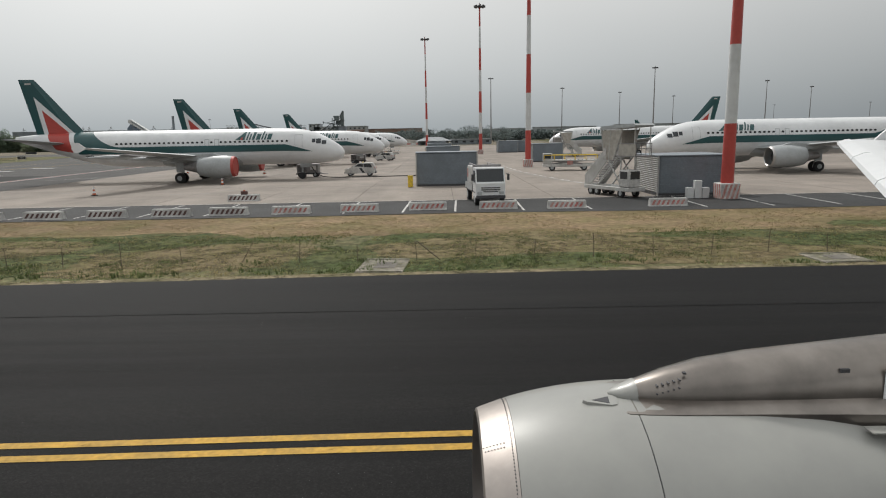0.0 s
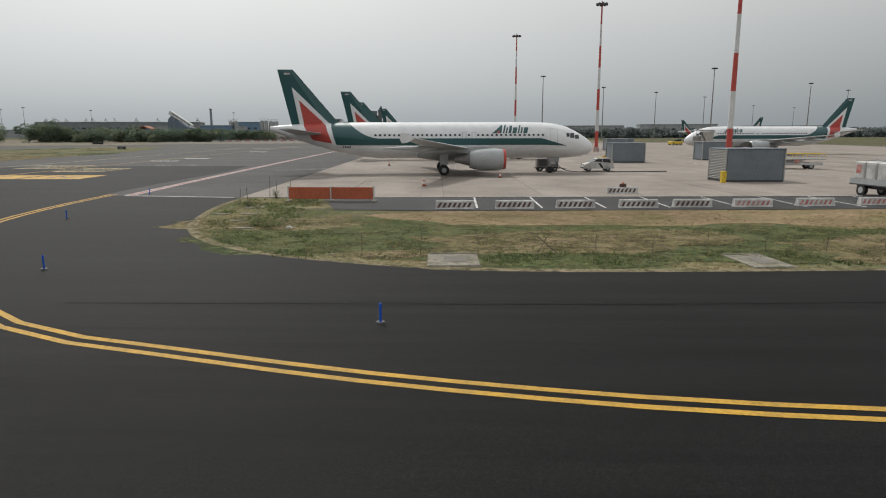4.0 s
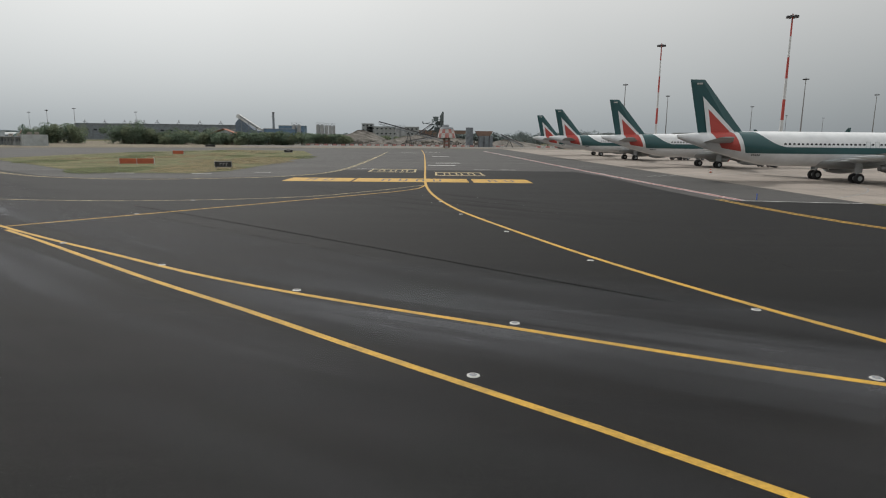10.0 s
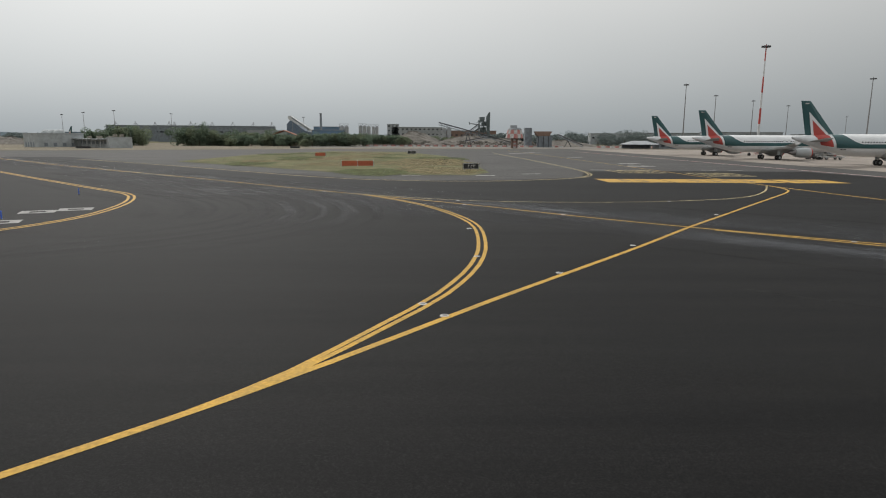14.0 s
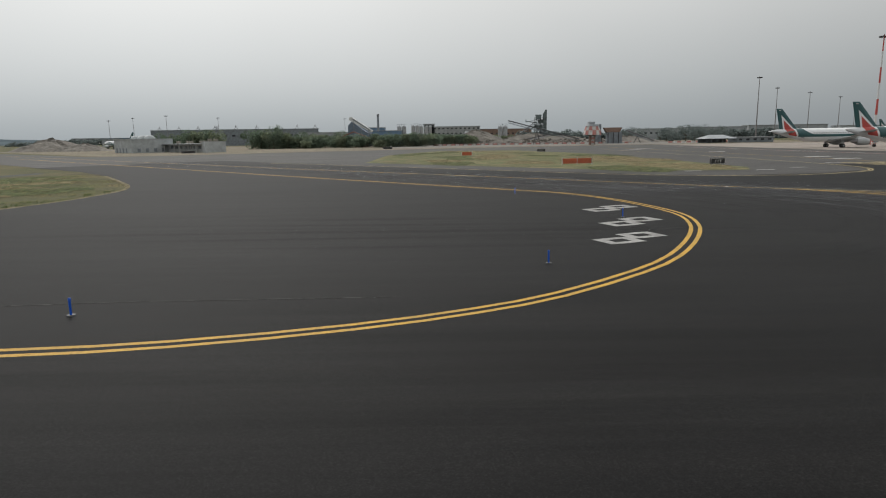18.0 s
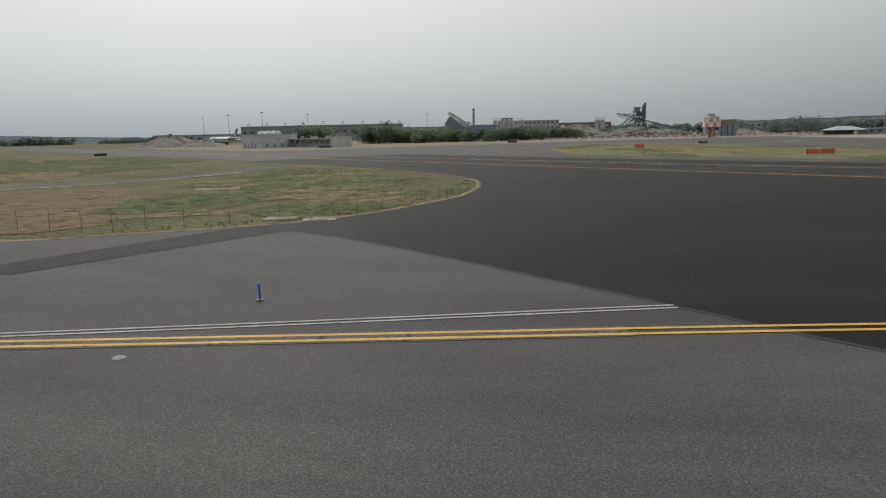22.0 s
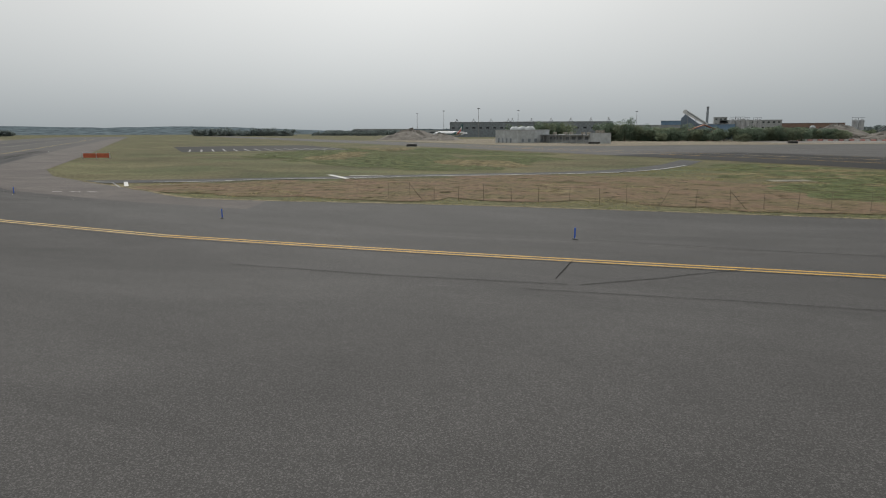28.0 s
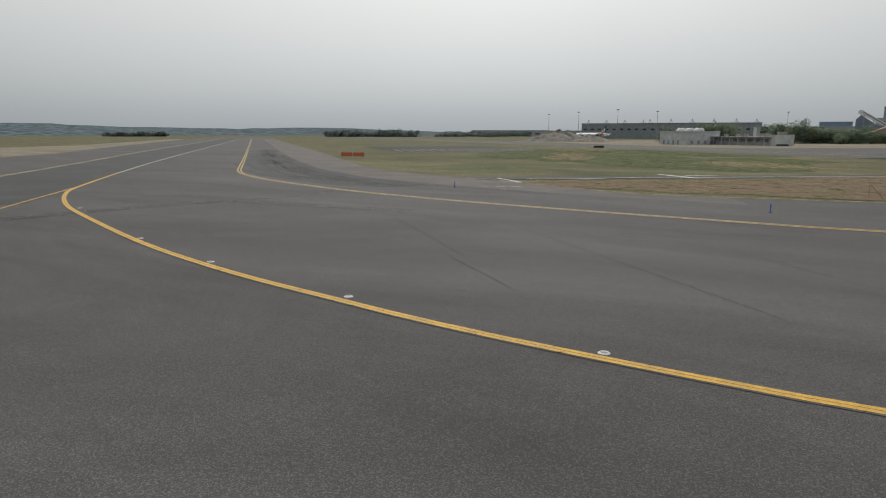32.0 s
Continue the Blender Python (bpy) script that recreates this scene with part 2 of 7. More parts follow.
# the same yellow paint, desaturated in its colour to imitate haze
mat("yellow_hazed", (0.48, 0.33, 0.10), 0.7, grain=0.2, scale=12, wear=(0.36, 0.25, 0.09), wear_scale=1.2, bump=0.1, spec=0.3, fade=0.3)
mat("yellow_worn", (0.54, 0.44, 0.22), 0.7, grain=0.2, scale=10, wear=(0.26, 0.20, 0.10), wear_scale=0.9, bump=0.1, fade=0.55)
mat("white_line", (0.58, 0.57, 0.55), 0.7, grain=0.15, scale=10, wear=(0.36, 0.35, 0.34), wear_scale=1.1, bump=0.1)
mat("faded_white", (0.26, 0.26, 0.25), 0.8, grain=0.25, scale=8, wear=(0.14, 0.135, 0.13), wear_scale=0.8)
mat("faded_line", (0.38, 0.35, 0.27), 0.8, grain=0.25, scale=8, wear=(0.25, 0.23, 0.18), wear_scale=0.8)
mat("red_line", (0.26, 0.06, 0.055), 0.7, grain=0.15, scale=10, wear=(0.3, 0.09, 0.08), wear_scale=1.1)
mat("black_paint", (0.02, 0.02, 0.02), 0.6)
mat("white_paint", (0.74, 0.75, 0.76), 0.32, grain=0.03, scale=1.5, wear=(0.66, 0.67, 0.68), wear_scale=0.5, bump=0.0, coat=0.3)
mat("dull_white", (0.50, 0.50, 0.49), 0.5, grain=0.06, scale=2, wear=(0.40, 0.39, 0.37), wear_scale=1.2, bump=0.0)
mat("grey_paint", (0.40, 0.42, 0.43), 0.4, grain=0.06, wear=(0.33, 0.345, 0.35), wear_scale=0.7, bump=0.0)
mat("green_paint", (0.011, 0.072, 0.077), 0.35, grain=0.05, bump=0.0, coat=0.3)
mat("red_paint", (0.43, 0.06, 0.048), 0.45, grain=0.08, bump=0.0)
mat("orange_red", (0.50, 0.12, 0.055), 0.7, grain=0.12, wear=(0.40, 0.10, 0.05), wear_scale=0.8)
mat("metal", (0.45, 0.44, 0.43), 0.38, metal=0.9, grain=0.1, bump=0.05)
mat("mast_white", (0.62, 0.63, 0.63), 0.55, grain=0.05, scale=2, wear=(0.54, 0.55, 0.55), wear_scale=0.4, bump=0.0)
mat("steel", (0.26, 0.25, 0.25), 0.5, metal=0.6, grain=0.15, bump=0.05)
mat("dark_steel", (0.075, 0.075, 0.08), 0.55, metal=0.4, grain=0.15)
mat("rubber", (0.022, 0.022, 0.023), 0.8, grain=0.2)
mat("window", (0.035, 0.04, 0.045), 0.12, grain=0.05, bump=0.0)
mat("shed_side", (0.19, 0.22, 0.25), 0.5, metal=0.2, grain=0.08, wear=(0.16, 0.185, 0.21), wear_scale=0.6, bump=0.05)
mat("shed_slat", (0.36, 0.36, 0.35), 0.5, metal=0.2, grain=0.1, bump=0.05)
mat("blue_lamp", (0.01, 0.10, 0.55), 0.35, grain=0.05, bump=0.0)
mat("black_sign", (0.02, 0.02, 0.022), 0.5)
mat("sign_yellow", (0.65, 0.45, 0.04), 0.5)
mat("leaf", (0.15, 0.195, 0.14), 0.85, grain=0.4, scale=0.5, per_island=0.35, bump=0.0, spec=0.2, leafy=0.6)
mat("leaf_light", (0.18, 0.21, 0.14), 0.85, grain=0.4, scale=0.5, per_island=0.35, bump=0.0, spec=0.2, leafy=0.6)
# leaves of the far trees, with distance haze mixed into the base colour
mat("hazy_leaf", (0.165, 0.195, 0.19), 0.9, grain=0.3, scale=0.1, per_island=0.25, bump=0.0, spec=0.1, leafy=0.6)
mat("bark", (0.09, 0.07, 0.05), 0.9)
mat("blade", (0.21, 0.225, 0.10), 0.9, grain=0.3, scale=0.8, wear=(0.32, 0.26, 0.145), wear_scale=0.28, wear_at=0.52, per_island=0.25, bump=0.0, spec=0.1, leafy=0.6)
mat("gravel", (0.17, 0.155, 0.135), 0.95, grain=0.35, scale=0.9, wear=(0.12, 0.11, 0.098), wear_scale=0.12, bump=0.6)
mat("plant_grey", (0.34, 0.36, 0.375), 0.8, grain=0.15, scale=0.6, wear=(0.27, 0.285, 0.3), wear_scale=0.15)
mat("plant_dark", (0.19, 0.212, 0.232), 0.8, grain=0.25, scale=0.6)
mat("plant_blue", (0.13, 0.21, 0.31), 0.6, grain=0.12, scale=0.5)
mat("house_blue", (0.12, 0.158, 0.205), 0.7, grain=0.2, scale=0.5)
mat("plant_wall", (0.35, 0.36, 0.365), 0.85, grain=0.12, scale=0.5, wear=(0.29, 0.30, 0.305), wear_scale=0.2)
mat("brick_wall", (0.22, 0.145, 0.115), 0.9, grain=0.15, scale=0.5)
mat("pale_wall", (0.44, 0.465, 0.475), 0.85, grain=0.12, scale=0.6, wear=(0.36, 0.38, 0.385), wear_scale=0.25)
mat("tile_roof", (0.27, 0.115, 0.07), 0.9, grain=0.2, scale=0.8)
# wooded hills; the blue of the distant haze is in the base colour
mat("hazy_hill", (0.092, 0.115, 0.128), 1.0, grain=0.45, scale=0.03, bump=0.0, spec=0.0)


# ---- building blocks ----
def part(name, bm, material_name, parent=None, label="", smooth=False, kind=""):
    """Links a bmesh as one mesh object, under a thing or a part."""
    me = bpy.data.meshes.new(name)
    bm.normal_update()
    bm.to_mesh(me)
    bm.free()
    me.materials.append(M[material_name])
    if smooth:
        for p in me.polygons:
            p.use_smooth = True
        me.set_sharp_from_angle(angle=radians(35))
    ob = new(name, me)
    if parent:
        ob.parent = parent
    return tagged(ob, label, kind=kind)


def thing(name, label, category, at=(0, 0, 0), turn=0.0, group="", kind=""):
    ob = new(name)
    ob.matrix_world = pose(*at, 0, 0, turn)
    return tagged(ob, label, category, group, kind)


def flat(name, outline, z, material_name, label, category, kind="structure"):
    """A level sheet with that outline."""
    bm = bmesh.new()
    bm.faces.new([bm.verts.new((x, y, z)) for x, y in outline])
    if sum(a[0] * b[1] - b[0] * a[1] for a, b in zip(outline, outline[1:] + outline[:1])) < 0:
        bmesh.ops.reverse_faces(bm, faces=bm.faces[:])
    bm.normal_update()
    bmesh.ops.triangulate(bm, faces=bm.faces[:])
    return tagged(part(name, bm, material_name), label, category, kind=kind)


def smooth_line(points, step=1.5):
    """A rounded line through the points."""
    out = []
    p = [Vector(q) for q in points]
    p = [2 * p[0] - p[1]] + p + [2 * p[-1] - p[-2]]
    for i in range(1, len(p) - 2):
        a, b, c, d = p[i - 1:i + 3]
        n = max(1, int((c - b).length / step))
        n = min(n, 14)
        for k in range(n):
            t = k / n
            out.append(0.5 * (2 * b + (c - a) * t + (2 * a - 5 * b + 4 * c - d) * t * t + (3 * b - a - 3 * c + d) * t ** 3))
    return out + [p[-2]]


def stripe(bm, points, width, z=0.02, shift=0.0, rounded=True):
    """A painted line along the points, with ragged edges."""
    line = smooth_line(points) if rounded else [Vector(q) for q in points]
    last = None
    for i, q in enumerate(line):
        d = (line[min(i + 1, len(line) - 1)] - line[max(i - 1, 0)]).normalized()
        side = Vector((-d.y, d.x))
        w = width * (1 + 0.06 * noise.noise((q.x * 0.7, q.y * 0.7, 3)))
        pair = [bm.verts.new((*(q + side * (shift + s * w / 2)), z)) for s in (-1, 1)]
        if last:
            bm.faces.new((last[0], pair[0], pair[1], last[1]))
        last = pair


LAYERS = 0
def marking(name, points, material_name, label, widths=((0.0, 0.18),), z=0.013, rounded=True):
    global LAYERS
    LAYERS += 1
    bm = bmesh.new()
    for shift, width in widths:
        stripe(bm, points, width, z + 0.0004 * (LAYERS % 12), shift, rounded)
    for f in bm.faces:
        f.normal_update()
        if f.normal.z < 0:
            f.normal_flip()
    return tagged(part(name, bm, material_name), label, "road marking", kind="structure")


def box(bm, x, y, z, sx, sy, sz, bevel=0.0, turn=None):
    """A block with its middle at x, y, z."""
    made = bmesh.ops.create_cube(bm, size=1.0)["verts"]
    bmesh.ops.scale(bm, vec=(sx, sy, sz), verts=made)
    if bevel:
        edges = list({e for v in made for e in v.link_edges})
        made = list({v for f in bmesh.ops.bevel(bm, geom=edges, offset=bevel, segments=1, affect="EDGES")["faces"] for v in f.verts} | {v for v in made if v.is_valid})
    if turn is not None:
        bmesh.ops.rotate(bm, cent=(0, 0, 0), matrix=turn, verts=made)
    bmesh.ops.translate(bm, vec=(x, y, z), verts=made)
    return made


def rod(bm, a, b, r, r2=None, n=8, caps=True):
    """A round bar from a to b."""
    a, b = Vector(a), Vector(b)
    r2 = r if r2 is None else r2
    turn = (b - a).to_track_quat("Z", "Y").to_matrix()
    rings = []
    for p, q in ((a, r), (b, r2)):
        rings.append([bm.verts.new(p + turn @ Vector((q * math.cos(2 * math.pi * i / n), q * math.sin(2 * math.pi * i / n), 0))) for i in range(n)])
    for i in range(n):
        bm.faces.new((rings[0][i], rings[0][(i + 1) % n], rings[1][(i + 1) % n], rings[1][i]))
    if caps:
        bm.faces.new(rings[0][::-1])
        bm.faces.new(rings[1])


def loft(bm, rings, close_start=True, close_end=True):
    """A skin over rings of points, all with the same count."""
    made = [[bm.verts.new(p) for p in ring] for ring in rings]
    n = len(made[0])
    for a, b in zip(made, made[1:]):
        for i in range(n):
            bm.faces.new((a[i], a[(i + 1) % n], b[(i + 1) % n], b[i]))
    if close_start:
        bm.faces.new(made[0][::-1])
    if close_end:
        bm.faces.new(made[-1])
    bmesh.ops.recalc_face_normals(bm, faces=bm.faces[:])


def prism(bm, outline, depth, plane="xz", at=0.0):
    """An outline drawn in a plane, given a depth across it."""
    put = {"xz": lambda a, b, c: (a, c, b), "yz": lambda a, b, c: (c, a, b), "xy": lambda a, b, c: (a, b, c)}[plane]
    rings = [[put(a, b, at + s * depth / 2) for a, b in outline] for s in (-1, 1)]
    loft(bm, rings)


def made(*calls):
    """A bmesh filled by calls of (function, arguments...)."""
    bm = bmesh.new()
    for f, *a in calls:
        f(bm, *a)
    return bm

# ---- ground ----
flat("ground", [(4400 * math.cos(a * math.pi / 24), 4400 * math.sin(a * math.pi / 24)) for a in range(48)], -0.03, "grass",
     "flat dry airfield grassland with green and tan patches", "ground")
VERGE = [(0.8, 21.0), (-14.2, 20.5), (-24, 20.4), (-29.7, 20.9), (-31.9, 21.7), (-35.5, 23.2), (-37.3, 24.4), (-39.3, 26.1), (-40.9, 28.4),
         (-42.3, 31.5), (-43.1, 34.9), (-43.8, 39.9), (-43.9, 45.5)]
TIP = [(-196.5, 86.5), (-187.6, 72.9), (-183.0, 65.5), (-180.6, 60), (-179.8, 56.5), (-179.6, 50), (-180.5, 43.3), (-181.9, 39.5), (-185, 33.7), (-188, 29.8), (-192.3, 27.0), (-198, 24.6)]
FIELD = [(-201.8, 23.2), (-212, 23), (-224, 22.6), (-232.6, 21.8), (-241.8, 20.6), (-249, 20.6), (-258, 25), (-270, 30), (-280, 34.6), (-293, 44), (-310, 61), (-353, 104)]
flat("pavement_1", [(120, -140), (120, 22.5)] + VERGE + [(-44.2, 60), (-45.5, 300), (-90, 292), (-140, 276), (-190, 246), (-235, 215), (-262, 206), (-900, 845), (-900, 797),
     (-527, 422), (-335, 229), (-254, 147), (-207, 99.5)] + TIP + FIELD + [(-456, 204), (-1000, 738), (-1000, 612), (-838, 461), (-444, 95), (-379, 36.5), (-330, -12), (-310, -60), (-305, -140)],
     0.0, "asphalt_old", "weathered grey asphalt of the taxiways", "taxiway")
flat("pavement_2", [(120, -60), (120, 22.5)] + VERGE + [(-53.2, 47.3), (-55.4, 47.6), (-55.9, 58), (-55.6, 79), (-57, 90.8), (-75, 91.1), (-91, 89), (-95, 74.5), (-104.5, 68.8), (-116, 67.6),
     (-123, 71), (-140, 86.5), (-166, 112), (-200, 147), (-228, 120)] + [(-207, 99.5)] + TIP[:10] +
     [(-188.3, 26.2), (-183.4, 21.7), (-178.5, 17.0), (-173.0, 11.3), (-168.1, 6.3), (-158, -6), (-140, -60)],
     0.008, "asphalt_new", "fresh dark asphalt at the taxiway junction", "taxiway")
flat("pavement_3", [(-197.9, 16.8), (-195.5, 15.7), (-188.5, 25.7), (-184.2, 22.7), (-186.6, 29.9), (-189.2, 30.2), (-191.4, 27.2)], 0.012, "asphalt_repair",
     "dark asphalt repair strip beside the grass", "taxiway")
flat("pavement_4", [(-283, -8), (-293.5, 2.0), (-309, 16), (-356, 60.5), (-542, 241), (-900, 590), (-900, 566), (-430, 113), (-341, 30.5), (-316, 6), (-297, -12), (-290, -22)], 0.006, "asphalt_mid",
     "darker asphalt lane along the taxiway", "taxiway")
flat("pavement_5", [(-700, 428), (-376, 112), (-299.6, 39.5), (-291, 32), (-282.7, 27.3), (-274, 23), (-266.6, 20.3), (-252, 17), (-240, 15.8)] + FIELD[4:] + [(-456, 204), (-700, 444)], 0.007, "shoulder",
     "pale weathered shoulder of the taxiway", "taxiway")
flat("pavement_6", [(-332, 112), (-302, 147), (-350, 199), (-383, 164)], 0.014, "asphalt_new", "dark closed stub of taxiway in the grass", "taxiway")
for k in range(15):
    marking("closed_bar", [(-332 + k * 2.0, 114.5 + k * 2.3), (-347 + k * 2.0, 132 + k * 2.3)], "faded_white", "worn white bar on the closed taxiway stub", ((0.0, 0.5),), 0.03, False)
for a, b, w in (((-251.6, 46.2), (-246.6, 41.3), 0.6), ((-248.6, 45.4), (-245.2, 47.0), 0.35), ((-265.3, 30.6), (-261, 26.6), 0.35)):
    marking("track_line", [a, b], "white_line", "short white line across the service track", ((0.0, w),), 0.03, False)
flat("service_road", [(-36, 38.2), (-30, 37.5), (-8, 37.6), (2, 38.0), (12, 37.4), (120, 38.0), (120, 45.6), (-38, 45.6)], 0.004, "asphalt_mid",
     "dark asphalt service road along the apron", "road")
flat("apron", [(-44.2, 45.7), (120, 45.7), (120, 300), (-45.5, 300)], -0.01, "joint", "dark joint bed under the concrete slabs of the apron", "apron")
flat("verge_grass", VERGE[::-1] + [(60, 21.6), (60, 37.5), (12, 37.3), (2, 37.8), (-8, 37.4), (-30, 37.3), (-36, 38), (-38, 45.5)][::1], -0.012, "verge",
     "green and straw-coloured grass strip beside the taxiway", "grass")
flat("dry_strip", [(60, 37.45), (12, 37.25), (2, 37.75), (-8, 37.35), (-30, 37.25), (-34, 35.5), (-30, 31.5), (-22, 29.6), (-14, 29.0), (-6, 30), (3, 28.6), (14, 29.4), (60, 29)],
     0.002, "straw", "dry tan grass along the service road", "grass")
flat("island_grass", [(-124, 80), (-115, 77.5), (-108.5, 77.5), (-105.6, 84), (-105.6, 111), (-109.4, 165), (-122, 215), (-148, 222), (-156, 200), (-163, 172), (-163, 120), (-140, 97)], 0.03, "verge",
     "grass island between the taxiways", "grass")
# the airfield's grass: uneven patches of soil, green and straw that run into each other
rp = random.Random(17)
def patches(name, outline, count, r0, r1, material_name, label, low, stretch=1.0, turn=0.0):
    xs, ys = [p[0] for p in outline], [p[1] for p in outline]
    k = 0
    while k < count:
        x, y = rp.uniform(min(xs), max(xs)), rp.uniform(min(ys), max(ys))
        hit = False
        for (ax, ay), (bx, by) in zip(outline, outline[1:] + outline[:1]):
            if (ay > y) != (by > y) and x < (bx - ax) * (y - ay) / (by - ay) + ax:
                hit = not hit
        if not hit:
            continue
        r = rp.uniform(r0, r1)
        ca, sa = math.cos(radians(turn)), math.sin(radians(turn))
        ring = []
        for q in range(16):
            a = q * math.pi / 8
            d = r * (1 + 0.45 * noise.noise((math.cos(a) * 1.3 + k, math.sin(a) * 1.3, k * 0.7)))
            u, v = d * math.cos(a) * stretch, d * math.sin(a)
            ring.append((x + u * ca - v * sa, y + u * sa + v * ca))
        flat(name, ring, low + k * 0.0002, material_name, label, "ground")
        k += 1


SOIL = [(-262, 30), (-250, 24.6), (-233, 25), (-222, 25.6), (-208, 26), (-200, 28), (-202, 34), (-206, 40), (-210, 46), (-217, 53), (-226, 50), (-240, 43), (-252, 35)]
GREEN = [(-197, 30), (-192, 31), (-188, 36), (-186, 44), (-186, 54), (-188, 66), (-196, 78), (-204, 84), (-209, 76), (-210, 58), (-206, 46), (-200, 36)]
FAR = [(-232, 80), (-222, 92), (-235, 112), (-262, 142), (-300, 172), (-330, 150), (-300, 110), (-275, 60), (-250, 56)]
patches("soil_patch", SOIL, 64, 2.4, 5.0, "soil_patch", "brown bare soil and dry grass by the fence", 0.0, 1.5)
patches("green_patch", GREEN, 30, 2.2, 5.0, "green_patch", "green grass at the tip of the field", 0.002, 1.3, 60)
patches("green_patch", FAR, 24, 5, 11, "green_patch", "green grass in the airfield", 0.004, 1.6, 130)
flat("straw_field", [(-380, 37), (-482, 85.8), (-514, 135), (-757, 363), (-744, 371), (-467, 118), (-397, 58)], 0.009, "yard_dust", "dry tan grass strip beside the far taxiway", "grass")
patches("straw_patch", GREEN, 14, 1.0, 2.6, "straw_patch", "pale dry grass in the field", 0.006, 2.2, 20)
patches("straw_patch", SOIL, 10, 1.0, 2.2, "straw_patch", "pale dry grass by the fence", 0.006, 2.2, 0)
patches("straw_patch", FAR, 10, 3, 5, "straw_patch", "pale dry grass in the airfield", 0.008, 2.6, 120)
STRIP = [(50, 22.4), (-28, 22.2), (-37, 27), (-40, 33), (-37, 34), (-30, 29.5), (50, 29)]
patches("green_patch", STRIP, 30, 1.2, 3.2, "green_patch", "green grass on the strip by the taxiway", 0.004, 2.2, 0)
patches("straw_patch", STRIP, 26, 1.0, 2.6, "straw_patch", "dry grass on the strip by the taxiway", 0.007, 2.4, 0)
ISLAND = [(-122, 82), (-110, 80), (-108, 100), (-110, 150), (-124, 205), (-146, 212), (-158, 172), (-158, 122), (-140, 100)]
patches("straw_patch", ISLAND, 16, 3, 7, "straw_patch", "dry grass on the island between the taxiways", 0.034, 1.8, 100)
patches("green_patch", ISLAND, 10, 3, 6, "green_patch", "green grass on the island between the taxiways", 0.036, 1.8, 100)
flat("service_track", [(-266, 28.5), (-258, 33.4), (-253.6, 37.8), (-247.9, 41), (-240, 47.4), (-228, 54.6), (-221, 60), (-216, 68), (-212.5, 80), (-210, 95.5),
     (-213.5, 98), (-216, 82), (-219.5, 70.5), (-224, 63), (-230, 57.5), (-241.5, 50), (-249.5, 43.8), (-255, 40), (-262, 35.5), (-271, 30.8)], 0.012, "asphalt_mid",
     "narrow asphalt service track through the grass", "road")

# concrete slabs of the apron: the near rows one by one, the rest as one field
apron = bpy.data.objects["apron"]
slab_bm = bmesh.new()
box(slab_bm, 0, 0, 0, 7.46, 7.46, 0.04)
slab_mesh = bpy.data.meshes.new("slab")
slab_bm.to_mesh(slab_mesh)
slab_bm.free()
slab_mesh.materials.append(M["concrete"])
rest = bmesh.new()
for i in range(21):
    for j in range(33):
        x, y = -40.4 + i * 7.5, 49.5 + j * 7.5
        if j < 5:
            slab = new("slab", slab_mesh)
            slab.parent, slab.location = apron, (x, y, -0.01 + 0.002 * ((i * 7 + j * 3) % 3))
        else:
            box(rest, x, y, -0.01, 7.46, 7.46, 0.04)
part("slab_field", rest, "concrete", apron, kind="stuff")

# ---- painted lines ----
TWO = ((-0.21, 0.19), (0.21, 0.19))
FINE = ((-0.2, 0.15), (0.2, 0.15))
NEAR_EDGE = [(60, 9.9), (20, 9.3), (0.4, 9.0), (-7, 8.85), (-14.2, 8.8), (-18, 9.0), (-21.7, 9.3), (-26, 9.9), (-31, 11.1), (-35.8, 12.7), (-37.9, 13.4), (-40.2, 14.6), (-42.8, 16.8), (-44.4, 18.1),
             (-46.2, 19.9), (-48, 21.8), (-49.6, 23.9), (-51.5, 27.6), (-52.9, 31.7), (-53.8, 35.6), (-54.5, 41.5), (-54.8, 48.3)]
marking("taxiway_line", NEAR_EDGE, "yellow", "double yellow taxiway edge line", TWO)
mat("line_border", (0.03, 0.028, 0.027), 0.8, grain=0.4, scale=8, wear=(0.05, 0.048, 0.046), wear_scale=0.8, fade=0.4)
marking("line_border", [(-224, -18.6), (-229, -18.5), (-233, -18.4), (-237, -18.45), (-241.2, -18.22), (-244.9, -17.85), (-248.5, -17.25), (-254.4, -16.1), (-262.1, -13.9), (-273.1, -9.8), (-280, -6.9), (-287, -3), (-293, 1.4), (-308.9, 15.6)],
        "line_border", "dark painted border of the taxiway line", ((0.0, 0.44),), 0.0095)
marking("line_border", [(-175, 9.5), (-182.2, 8.9), (-190, 8.3), (-197.6, 7.8), (-207.8, 7.0), (-224, 6.1), (-237.0, 5.85), (-251, 7.2), (-262, 9.0), (-272, 11.7), (-285, 16.9), (-292, 20.8)],
        "line_border", "dark painted border of the taxiway line", ((0.0, 0.8),), 0.0095)
marking("taxiway_line", [(-164.6, 10.15), (-172, 9.7), (-182.2, 8.9), (-190, 8.3), (-197.6, 7.8), (-207.8, 7.0), (-224, 6.1), (-237.0, 5.85)], "yellow", "double yellow taxiway edge line", FINE)
marking("taxiway_line", [(-237.0, 5.85), (-251, 7.2), (-262, 9.0), (-272, 11.7), (-285, 16.9), (-292, 20.8), (-296.6, 23.8),
        (-298.6, 25.6), (-301.5, 28), (-316, 42), (-360, 84.5), (-692, 404)], "yellow_hazed", "double yellow taxiway edge line, paled as by haze", FINE)
